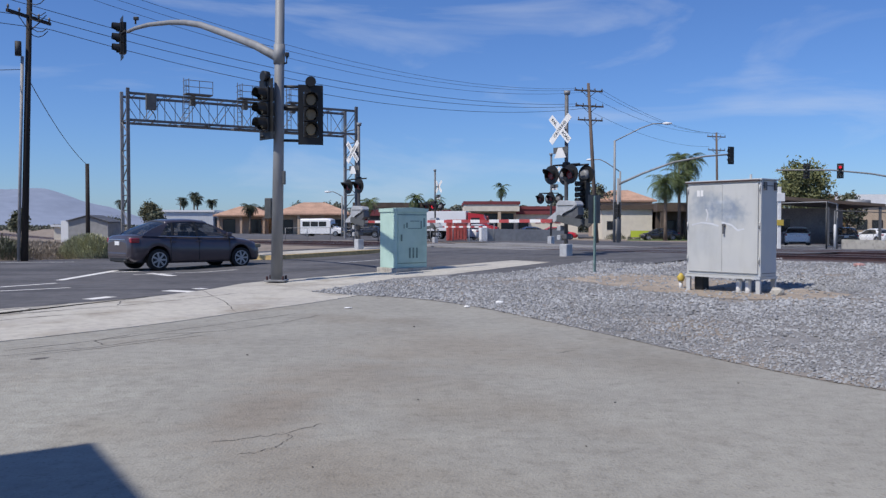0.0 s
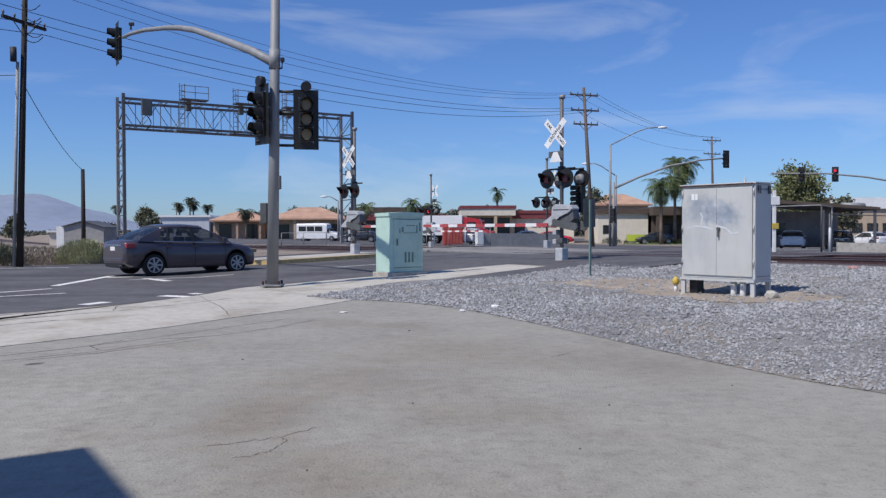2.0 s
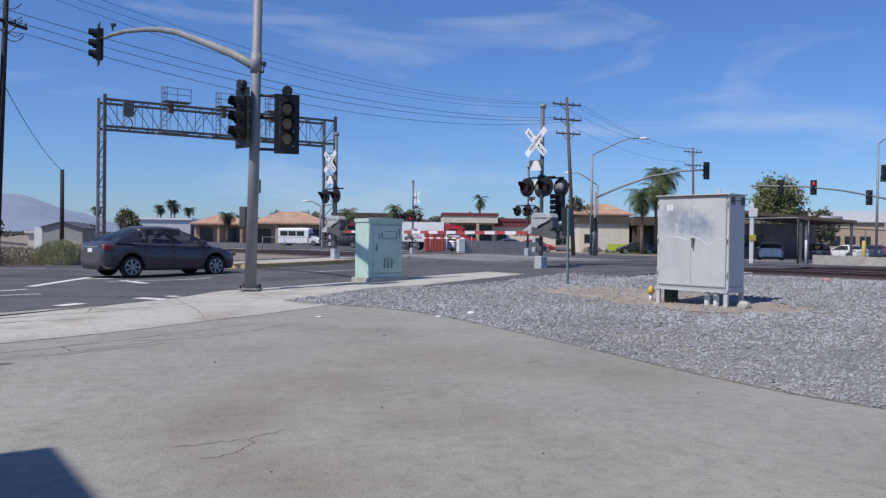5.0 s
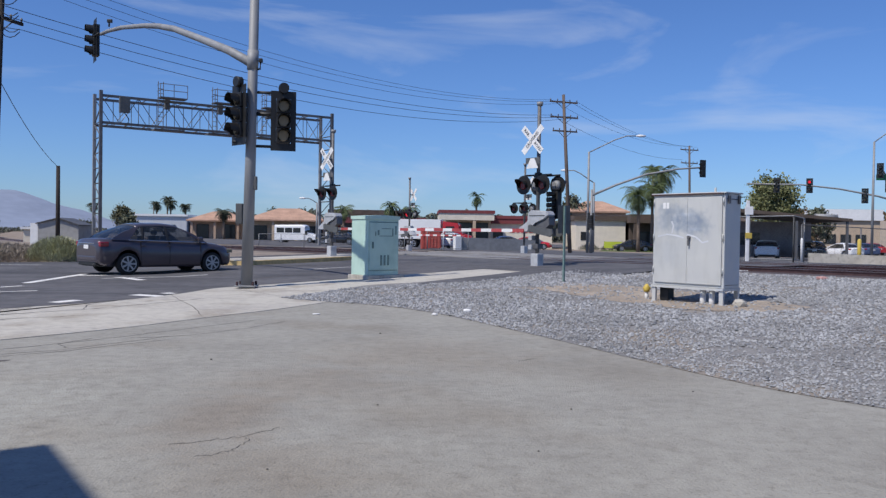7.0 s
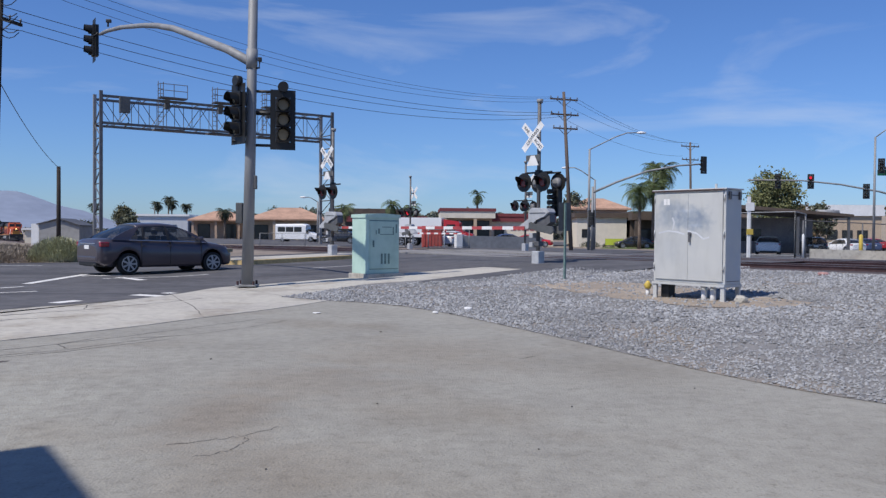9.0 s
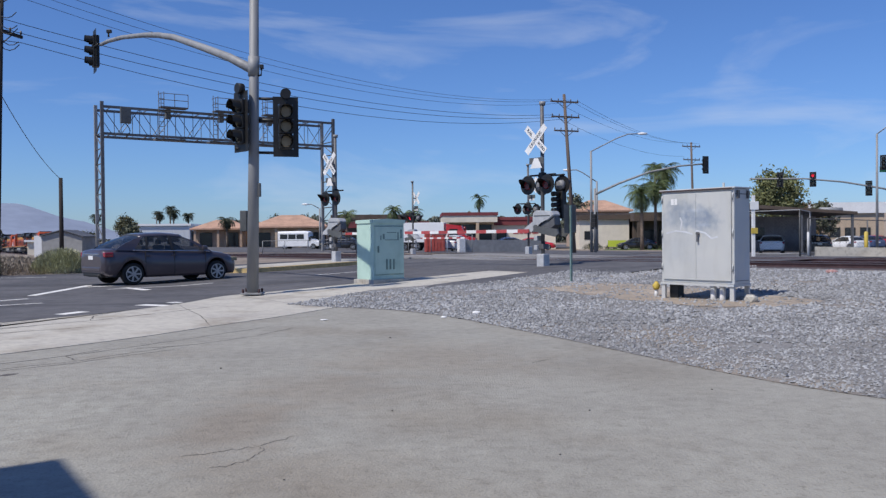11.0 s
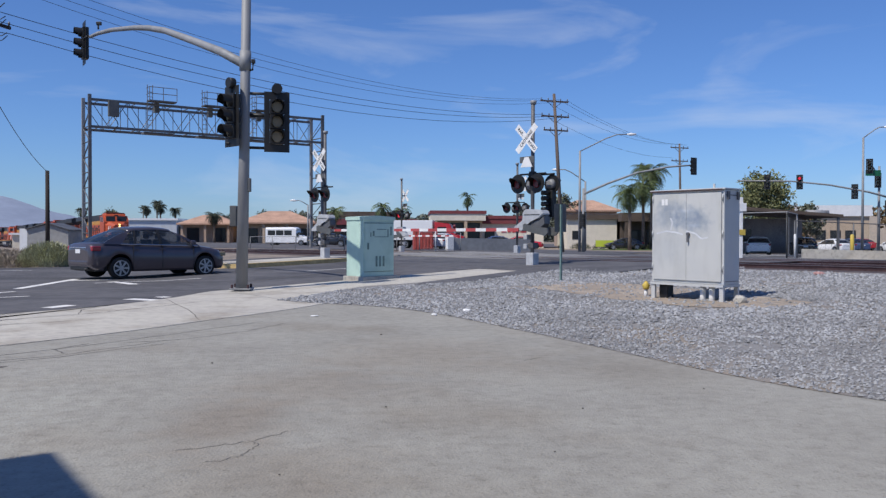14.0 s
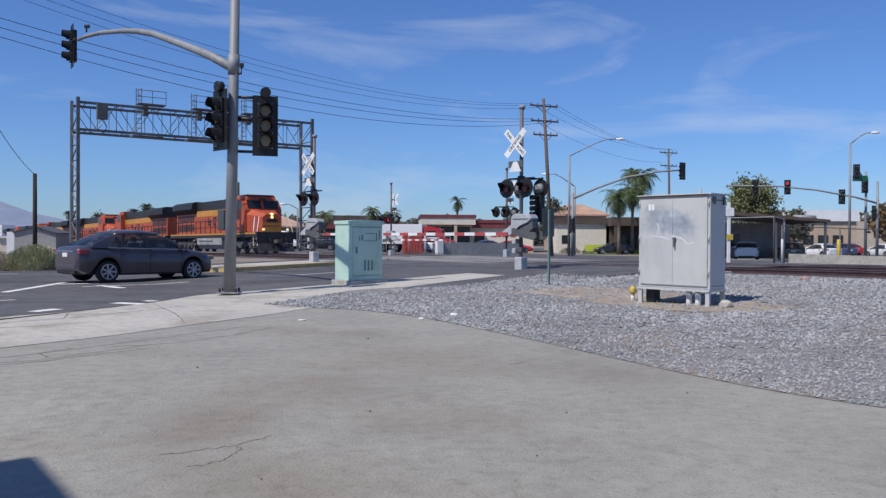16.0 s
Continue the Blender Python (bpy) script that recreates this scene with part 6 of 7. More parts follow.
shop(44.0, 150, -4, 16.0, 9, 4.8, 7.5, "stucco", "brownwall", "distant tan house with a brown hipped roof", W(4, 1.4, 1.2, 2.6))
shop(62.5, 128, -8, 9.0, 9, 4.9, 6.6, "stucco", "white", "distant tan building with a white roof", W(3, 1.4, 1.2, 2.6), hip=False)
bm = B()
rows = []
for j, (dy, dz) in enumerate(((0, 0.0), (8, 2.2), (18, 4.6), (30, 6.0), (44, 6.4))):
    rows.append([(58 + 7 * k, 142 + dy - 0.2 * k, -0.4 + dz * min(1.0, 0.35 + 0.16 * k) + 0.5 * noise.noise(Vector((k * 0.7, j * 0.9, 5.0)))) for k in range(13)])
loft(bm, rows, closed=False, caps=False, smooth=True)
tagged(part("bank", bm, M["earth"]), "dry tan earth bank rising behind the parking lot", "bank", kind="structure")

# red wall lettering too far to read, as bars
lettering = thing("wall_sign", pose(9.4, 114, lie(9.4, 114), 0, 0, -2), "red wall lettering, shown as bars", "sign")
for k, (x0, x1) in enumerate(((3.2, 3.9), (4.1, 4.5), (4.7, 5.6), (5.8, 6.6))):
    bm = B()
    box(bm, x0, x1, -0.06, -0.01, 2.1, 2.65)
    part("letter_bar", bm, M["vehred"], lettering)
street_lamp(-12.1, 100.0, 4.9, -1.3, 0.0, 0.5)
utility_pole(-64.5, 205.0, 8.4, 0.0, ((8.0, 2.4), (6.8, 2.2)), 0.15, 5, "woodpale", "distant wooden utility pole with two crossarms")

# small grey shed with a white end
shed = thing("shed", pose(-26.6, 58.0, lie(-26, 58), 0, 0, 4), "small grey metal shed with a white end wall", "shed")
bm = B()
prism(bm, ((0.0, 0), (0.5, 0), (0.5, 1.75), (0.0, 1.75)), 0.02, 2.9)
part("end_wall", bm, M["white"], shed, "white painted end")
bm = B()
prism(bm, ((0.52, 0), (3.2, 0), (3.2, 1.62), (1.85, 2.05), (0.52, 1.72)), 0.0, 3.0)
part("wall", bm, M["greywall"], shed)
bm = B()
for a, b in (((0.40, 1.70), (1.85, 2.10)), ((1.85, 2.10), (3.3, 1.63))):
    prism(bm, (a, b, (b[0], b[1] + 0.06), (a[0], a[1] + 0.06)), -0.15, 3.15)
part("roof", bm, M["galvdark"], shed)

# low walls, fence and posts beyond the tracks
def wall(name, p, q, h, th, material, label):
    p, q = Vector((*p, 0)), Vector((*q, 0))
    k = (q - p).normalized().cross(Vector((0, 0, 1))) * th / 2
    z0, z1 = lie(p.x, p.y), lie(q.x, q.y)
    bm = B()
    loft(bm, [[(p.x + k.x, p.y + k.y, z0 - 0.2), (p.x - k.x, p.y - k.y, z0 - 0.2), (p.x - k.x, p.y - k.y, z0 + h), (p.x + k.x, p.y + k.y, z0 + h)],
              [(q.x + k.x, q.y + k.y, z1 - 0.2), (q.x - k.x, q.y - k.y, z1 - 0.2), (q.x - k.x, q.y - k.y, z1 + h), (q.x + k.x, q.y + k.y, z1 + h)]])
    return tagged(part(name, bm, M[material]), label, "wall", "low walls", "structure")


wall("wall_block", (3.5, 69.8), (10.8, 73.0), 1.05, 0.25, "greywall", "long low grey concrete wall")
wall("wall_block_end", (3.1, 69.4), (3.6, 69.6), 1.25, 0.5, "white", "pale concrete end pillar of the low wall")
wall("wall_low", (17.0, 35.5), (34.0, 30.0), 0.42, 0.3, "concrete", "low pale concrete wall beside the tracks")


def fence(pts, h, label, mesh=True, top_rail=True, posts="galv"):
    t = thing("chain_link_fence", Matrix.Identity(4), label, "fence", "fences")
    for (x0, y0), (x1, y1) in zip(pts, pts[1:]):
        p, q = Vector((x0, y0, lie(x0, y0))), Vector((x1, y1, lie(x1, y1)))
        n = max(1, int((q - p).length // 2.4))
        for k in range(n + 1):
            o = p.lerp(q, k / n)
            bm = B()
            tube(bm, (o, o + Vector((0, 0, h))), 0.035, 7)
            part("post", bm, M[posts], t)
        for z in ((h, 0.12) if top_rail else (h,)):
            bm = B()
            tube(bm, (p + Vector((0, 0, z)), q + Vector((0, 0, z))), 0.025, 6)
            part("rail", bm, M[posts], t)
        if mesh:
            bm = B()
            ln, step = (q - p).length, 0.14
            d = (q - p).normalized()
            k = -h
            while k < ln:
                for s in (1, -1):
                    a0, a1 = (k, k + h) if s > 0 else (k + h, k)
                    za, zb = 0.05, h
                    lo, hi = (a0, za), (a1, zb)
                    t0 = max(0.0, min(1.0, (0 - a0) / (a1 - a0))), max(0.0, min(1.0, (ln - a0) / (a1 - a0)))
                    u0, u1 = min(t0), max(t0)
                    if u1 - u0 > 0.02:
                        A = p + d * (a0 + (a1 - a0) * u0) + Vector((0, 0, za + (zb - za) * u0))
                        C = p + d * (a0 + (a1 - a0) * u1) + Vector((0, 0, za + (zb - za) * u1))
                        tube(bm, (A, C), 0.0016, 3, False)
                k += step
            tagged(part("wire_mesh", bm, M["stringy"], t), kind="stuff")
    return t


fence(((14.4, 37.5), (16.2, 35.2), (17.4, 36.8)), 2.0, "galvanized chain-link gate and fence beside the tracks")
fence(((17.2, 36.6), (26.0, 38.0)), 1.7, "dark chain-link fence along a parking lot", posts="galvdark")
fence(((-14.0, 74.0), (-1.0, 66.0)), 1.2, "low chain-link fence behind the tracks")
fence(((0.8, 66.5), (4.2, 68.5)), 1.5, "chain-link fence beside the far crossing signal")

marker = thing("marker_post", pose(13.95, 34.6, lie(13.95, 34.6)), "white railway marker post with small plates", "post")
bm = B()
box(bm, -0.06, 0.06, -0.06, 0.06, -0.05, 2.6, 0.01)
part("post", bm, M["white"], marker)
bm = B()
box(bm, -0.16, 0.2, -0.09, -0.062, 2.0, 2.35, 0.01)
part("plate", bm, M["white"], marker)
bm = B()
box(bm, -0.12, 0.16, -0.09, -0.062, 1.0, 1.24, 0.01)
part("warning_plate", bm, M["plasticyellow"], marker, "small yellow plate")
for x, y, m_, h in ((16.65, 35.4, "white", 1.0), (19.5, 36.0, "plasticyellow", 1.1), (25.6, 37.2, "plasticyellow", 1.1), (2.1, 66.9, "white", 1.6)):
    b = thing("bollard", pose(x, y, lie(x, y)), "white painted steel bollard" if m_ == "white" else "yellow painted steel bollard", "bollard", "bollards")
    bm = B()
    w_ = 0.05 if h > 1.5 or h == 1.0 else 0.085
    tube(bm, ((0, 0, -0.1), (0, 0, h), (0, 0, h + 0.05)), (w_, w_, w_ * 0.5), 10)
    part("post", bm, M[m_], b)

# open dark canopy beyond the fence
canopy = thing("canopy_building", pose(24.4, 62.0, lie(24.4, 62), 0, 0, -6), "dark low building with a sloping canopy roof", "building")
bm = B()
prism(bm, ((-1.5, 3.50), (7.5, 2.85), (7.5, 3.05), (-1.5, 3.78)), -1.5, 7)
part("roof", bm, M["brownwall"], canopy)
bm = B()
box(bm, -1.2, 7.2, 5.9, 6.5, 0, 2.9)
part("wall", bm, M["dim"], canopy)
for x in (0.9, 2.1):
    bm = B()
    box(bm, x, x + 1.0, 5.84, 5.9, 1.0, 2.0, 0.02)
    part("panel", bm, M["shade"], canopy, "dark window pane")
for x in (0.2, 3.6, 7.2):
    bm = B()
    box(bm, x - 0.08, x + 0.08, -1.4, -1.24, 0, 2.85)
    part("post", bm, M["galvdark"], canopy)
bm = B()
tube(bm, ((5.0, -1.0, 3.2), (6.6, -1.0, 3.15)), 0.22, 10)
part("duct", bm, M["galv"], canopy)


# ---- far vehicles ----
def shuttle_bus():
    t = thing("shuttle_bus", pose(-15.0, 104.0, lie(-15.0, 104), 0, 0, -10), "white shuttle bus with dark side windows, parked", "bus")
    sec = lambda x, w, z0, z1: [(x, -w, z0), (x, w, z0), (x, w, z1 - 0.2), (x, w - 0.2, z1), (x, -w + 0.2, z1), (x, -w, z1 - 0.2)]
    bm = B()
    loft(bm, [sec(-2.6, 0.98, 0.35, 2.2), sec(0.9, 0.98, 0.35, 2.25), sec(1.3, 0.98, 0.4, 2.1)])
    part("body", bm, M["vehwhite"], t)
    bm = B()
    loft(bm, [sec(1.302, 0.92, 0.35, 1.75), sec(1.75, 0.9, 0.35, 1.25), sec(2.6, 0.8, 0.4, 1.0)])
    part("cab", bm, M["vehwhite"], t)
    for s in (1, -1):
        for x0, x1 in ((-2.3, -1.35), (-1.25, -0.3), (-0.2, 0.75)):
            bm = B()
            box(bm, x0, x1, s * 0.985 - 0.01, s * 0.985 + 0.01, 1.25, 1.85)
            part("window", bm, M["shade"], t)
        bm = B()
        box(bm, 1.33, 1.62, s * 0.91 - 0.015, s * 0.91 + 0.015, 1.0, 1.5)
        part("cab_window", bm, M["shade"], t)
        for x in (-1.7, 1.9):
            wheel(t, x, s * 0.86, 0.34, 0.22, 5)
    bm = B()
    box(bm, 1.40, 1.72, -0.75, 0.75, 1.25, 1.62, 0.02, m=pose(0, 0, 0))
    part("windscreen", bm, M["shade"], t)


shuttle_bus()


def truck(x, y, rz, cabmat, boxmat, label, length=6.5):
    t = thing("truck", pose(x, y, lie(x, y), 0, 0, rz), label, "truck", "trucks")
    bm = B()
    prism(bm, ((0, 0.5), (1.2, 0.5), (1.3, 1.25), (0.35, 1.5), (-0.1, 2.5), (-1.6, 2.7), (-1.6, 0.5)), -1.1, 1.1)
    cab = part("cab", bm, M[cabmat], t)
    bm = B()
    box(bm, -1.3, -0.45, -1.12, 1.12, 1.5, 2.2)
    part("cab_window", bm, M["shade"], cab)
    bm = B()
    box(bm, -1.8 - length, -1.8, -1.15, 1.15, 0.9, 2.85, 0.03)
    part("cargo_box", bm, M[boxmat], t)
    for px in (0.5, -4.6, -5.9):
        for s in (1, -1):
            wheel(t, px, s * 0.95, 0.46, 0.26, 5)
    bm = B()
    box(bm, -7.5, 0.8, -0.5, 0.5, 0.45, 0.85)
    part("chassis", bm, M["trim"], t)


truck(4.2, 83.0, -8, "vehred", "vehwhite", "red truck with a white cargo body, parked", 4.4)
crate = thing("steel_container", pose(0.35, 71.0, lie(0.35, 71), 0, 0, 2), "faded red steel skip container", "container")
bm = B()
box(bm, 0, 1.7, 0, 2.0, 0.02, 1.75, 0.03)
faded = mat("faded_red_steel", (0.42, 0.075, 0.06), 0.7, vary=0.2, scale=4)
part("body", bm, faded, crate)
for k in range(6):
    bm = B()
    box(bm, 0.12 + k * 0.27, 0.22 + k * 0.27, -0.05, 0.02, 0.15, 1.65)
    part("rib", bm, faded, crate)
bm = B()
box(bm, -0.03, 1.73, -0.04, 2.04, 1.752, 1.83, 0.02)
part("top_rim", bm, M["vehred"], crate)

sedan(pose(26.2, 101.0, lie(26, 101), 0, 0, 178), M["vehdark"], "black car parked before a shop", group="far cars")
for x, y, rz, p, lab in ((24.5, 120, 60, "vehwhite", "silver-white car by a shop"), (3.1, 75.5, 68, "vehwhite", "white car beside the red container"), (10.5, 96, 5, "vehblue", "blue car in a car park"), (-9.0, 94, 176, "vehdark", "dark car by the shops"), (13.5, 98, -10, "vehred", "red car in a car park"), 
                         (27.7, 65.2, 68, "vehwhite", "silver car parked under the canopy"), (31.3, 65.0, 68, "vehdark", "dark car parked under the canopy"), (43.5, 84, 100, "vehwhite", "white car in the parking lot"), (47.5, 88, 95, "vehblue", "blue car in the parking lot"), (51.5, 86, 95, "vehwhite", "white car in the parking lot"), (39.5, 92, 95, "vehdark", "dark car in the parking lot"), (55, 100, 95, "vehred", "red car in the parking lot")):
    sedan(pose(x, y, lie(x, y), 0, 0, rz), M[p], lab, group="far cars")
banner = thing("banner", pose(23.2, 103.0, lie(23, 103)), "lime green banner on the grass before a shop", "banner")
bm = B()
box(bm, 0, 2.3, 0, 0.04, 0.35, 1.15)
part("cloth", bm, M["lime"], banner)
for x in (0.0, 2.26):
    bm = B()
    box(bm, x, x + 0.05, 0.045, 0.09, -0.1, 1.2)
    part("stake", bm, M["wood"], banner)
verge = tagged(sheet("grass_verge", [(22, 100), (46, 96), (50, 104), (24, 106)], 0.04, M["grass"], 0.06), "strip of mown grass before the shops", "grass", kind="structure")
lot = tagged(sheet("parking_lot", [K(-80, 8), K(24, 8), R(48, 22), R(48, 60), R(140, 60), (-60, 190), (-90, 150)], 0.022, M["road"]), "grey asphalt parking lot before the shops", "parking lot", kind="structure")
lot2 = tagged(sheet("parking_lot", [K(48, 6), K(120, 6), (120, 20), (130, 110), (60, 130), R(76, 0.5), R(59, 0.5), R(30, -1)], 0.024, M["road"]), "grey asphalt lot beyond the tracks", "parking lot", kind="structure")

# ---- trees ----
palm(39.6, 95 + 45, 13.0, 3.2, 34, 0.24, 1)
palm(26.4, 99, 6.8, 3.1, 46, 0.20, 2)
palm(30.2, 103, 9.6, 3.2, 44, 0.2, 3)
palm(28.6, 101, 7.6, 2.9, 44, 0.2, 4)
palm(9.9, 142, 8.2, 2.3, 24, 0.2, 5)
palm(-3.6, 112, 5.2, 2.4, 30, 0.2, 6)
palm(-1.2, 115, 5.0, 2.3, 28, 0.2, 7)
palm(-10.5, 118, 4.7, 2.2, 26, 0.2, 8)
for k, (px, py, h) in enumerate(((-33.8, 146, 4.6), (-55.4, 200, 7.2), (-62.2, 200, 7.6), (-60.6, 203, 9.0), (-59.2, 201, 7.9), (-79, 205, 7.0), (-48.0, 230, 7.0), (-36.0, 230, 7.2))):
    palm(px, py, h, 2.2, 60, 0.2, 20 + k, fan="palmdark")
tree(-44.0, 128, 4.6, 1.8, 31, "leafdark", 30, 18, 0.3, 0.3, "dark green tree before the shops")
tree(-70.0, 200, 7.2, 2.9, 32, "olive", 60, 60, 0.22, 0.25, "bushy dark tree in the distance")
tree(-71.5, 180, 4.6, 2.3, 33, "leafdark", 50, 50, 0.2, 0.2, "round dark bush in the distance")
tree(-36.0, 205, 7.6, 3.0, 34, "leafdark", 50, 50, 0.22, 0.25, "dark rounded tree behind the shops")
tree(-28.0, 205, 7.8, 3.2, 35, "leafdark", 50, 50, 0.22, 0.25, "dark rounded tree behind the shops")
tree(-43.0, 208, 7.2, 2.6, 36, "leafdark", 50, 50, 0.22, 0.25, "dark rounded tree behind the shops")
tree(38.6, 90, 8.9, 3.0, 37, "leaf", 120, 70, 0.17, 0.30, "full green street tree behind the tracks")
tree(44.0, 96, 5.6, 2.4, 38, "leafbrown", 60, 26, 0.24, 0.2, "brownish dry tree beside the parking lot")
tree(48.5, 100, 5.8, 2.0, 39, "leafdark", 60, 24, 0.24, 0.2, "dark dense conifer-like tree by the lot")
tree(24.8, 134, 9.0, 2.7, 40, "leafdark", 60, 24, 0.3, 0.3, "dark green tree behind a shop")
tree(59.0, 96, 6.6, 3.0, 41, "leafbrown", 70, 26, 0.28, 0.25, "brownish dry tree by the parking lot")
tree(64.0, 104, 7.0, 3.4, 42, "leafbrown", 70, 26, 0.28, 0.25, "brownish dry tree by the parking lot")
shrub(-15.4, 36.2, 1.25, 1.05, 51, "brush", "pale grey-green roadside bush", 8000, 0.16)
shrub(-14.2, 36.8, 0.8, 0.75, 52, "brush", "pale grey-green roadside bush", 4000, 0.15)
shrub(-18.2, 34.2, 1.1, 1.0, 53, "leafdark", "dark green weedy bush beside the pole", 1800, 0.2)
shrub(-17.6, 35.5, 1.6, 0.5, 54, "scrub", "low dry tan grass along the road edge", 4000, 0.14)
tree(-51.0, 100, 3.6, 1.3, 71, "leafdark", 40, 24, 0.2, 0.2, "small dark tree on the waste ground")
tree(-60.0, 118, 3.4, 1.6, 72, "leafdark", 40, 24, 0.2, 0.2, "small dark tree on the waste ground")
shop(-56.5, 121, 10, 2.2, 3, 1.9, 2.2, "cream", "white", "small pale hut on the waste ground", (), hip=False)
for k in range(14):
    shrub(-22.5 - 3.4 * k, 46 + 4.2 * k + 3 * (k % 2), 2.6, 0.30 + 0.08 * (k % 3), 60 + k, "scrub", "low dry weeds on the waste ground", 2600, 0.24)
for x in (21.8, 24.6, 28.6, 31.4):
    shrub(x, 105.4, 1.3, 0.8, int(x * 10), "leafdark", "clipped dark green hedge bush", 700, 0.25)

# plain building whose corner throws its shadow on the forecourt
L0 = 7.0 / math.tan(SUN_EL)
corner = Vector((-2.23, 5.31, 0)) + SUN_TO * L0
e1 = Vector((0.55, -0.84, 0)).normalized()
e2 = Vector((-e1.y, e1.x, 0)) * -1
bm = B()
c4 = [corner, corner + e1 * 14, corner + e1 * 14 + e2 * 12, corner + e2 * 12]
loft(bm, [[(p.x, p.y, 0.0) for p in c4], [(p.x, p.y, 7.0) for p in c4]])
tagged(part("wall_plain", bm, M["plain"]), "plain plastered wall standing beside the forecourt", "wall", kind="structure")

# ---- small things on the ground ----
def crack(pts, w, up=0.0137, on=None):
    bm = B()
    rnd = random.Random(len(pts))
    fine = []
    for (x0, y0), (x1, y1) in zip(pts, pts[1:]):
        for k in range(6):
            fine.append(Vector((x0 + (x1 - x0) * k / 6 + rnd.gauss(0, 0.012), y0 + (y1 - y0) * k / 6 + rnd.gauss(0, 0.012), 0)))
    fine.append(Vector((*pts[-1], 0)))
    left, right = [], []
    for i, p in enumerate(fine):
        d = (fine[min(i + 1, len(fine) - 1)] - fine[max(i - 1, 0)]).normalized().cross(Vector((0, 0, 1)))
        k = w * rnd.uniform(0.4, 1.2) * (0.2 if i in (0, len(fine) - 1) else 1)
        left.append(bm.verts.new((p.x + d.x * k, p.y + d.y * k, lie(p.x, p.y) + up)))
        right.append(bm.verts.new((p.x - d.x * k, p.y - d.y * k, lie(p.x, p.y) + up)))
    for i in range(len(fine) - 1):
        bm.faces.new((left[i], left[i + 1], right[i + 1], right[i]))
    part("paving_crack", bm, M["tar"], on or pad)


crack(((-1.50, 5.30), (-1.25, 5.42), (-1.04, 5.55), (-0.85, 5.82)), 0.005)
crack(((-1.04, 5.55), (-0.99, 5.40), (-1.05, 5.20), (-1.12, 5.08), (-1.25, 5.02)), 0.004)
crack(((-4.9, 9.2), (-4.0, 10.3), (-3.2, 11.6), (-2.3, 13.2)), 0.012)
crack(((-4.6, 8.8), (-3.9, 9.4), (-3.0, 10.6)), 0.008)
crack(((-4.3, 8.6), (-4.15, 8.75)), 0.05)


crack(((-7.6, 12.6), (-6.6, 13.2), (-5.6, 14.3), (-4.9, 15.6), (-4.2, 17.0)), 0.022, 0.0217, walkway)
crack(((-8.2, 11.4), (-7.2, 12.0), (-6.5, 12.1), (-5.9, 12.9)), 0.016, 0.0217, walkway)
crack(((-6.7, 13.1), (-6.9, 13.9), (-6.6, 14.6)), 0.012, 0.0217, walkway)
crack(((-5.6, 14.3), (-5.9, 15.2), (-5.7, 16.2)), 0.012, 0.0217, walkway)
crack(((-9.0, 10.6), (-8.0, 11.3), (-7.0, 12.6), (-6.2, 13.6)), 0.02, 0.0217, walkway)
crack(((-7.9, 12.9), (-7.3, 13.5), (-6.6, 14.9)), 0.035, 0.0217, walkway)
crack(((-7.4, 10.9), (-6.7, 11.6), (-6.2, 12.6), (-5.2, 13.3)), 0.014, 0.0217, walkway)
crack(((-3.3, 13.25), (-4.0, 15.2), (-5.4, 18.4)), 0.008, 0.0217, walkway)
crack(((-2.0, 16.4), (-3.1, 18.2), (-4.7, 20.7)), 0.008, 0.0217, walkway)
for pts, w in ((((-6.2, 7.6), (-5.0, 8.6), (-3.9, 9.6), (-3.1, 10.9)), 0.010), (((-3.6, 10.6), (-2.9, 11.0), (-2.3, 11.9), (-1.9, 13.0)), 0.010),
               (((-3.9, 9.6), (-4.2, 10.0), (-4.0, 10.6)), 0.008), (((1.2, 9.0), (1.5, 9.3)), 0.006)):
    crack(pts, w)


for pts, w in (((R(1.5, 3.2), R(4, 4.0), R(8, 4.6), R(10.5, 5.4)), 0.05), ((R(-5, 5.0), R(-1, 4.6), R(3, 5.6)), 0.04), ((R(5, 8.4), R(8, 8.0), R(10.8, 8.6)), 0.05), (((-13.0, 14.5), (-10.0, 17.6), (-8.4, 21.0)), 0.03)):
    crack(pts, w, 0.0105, road)


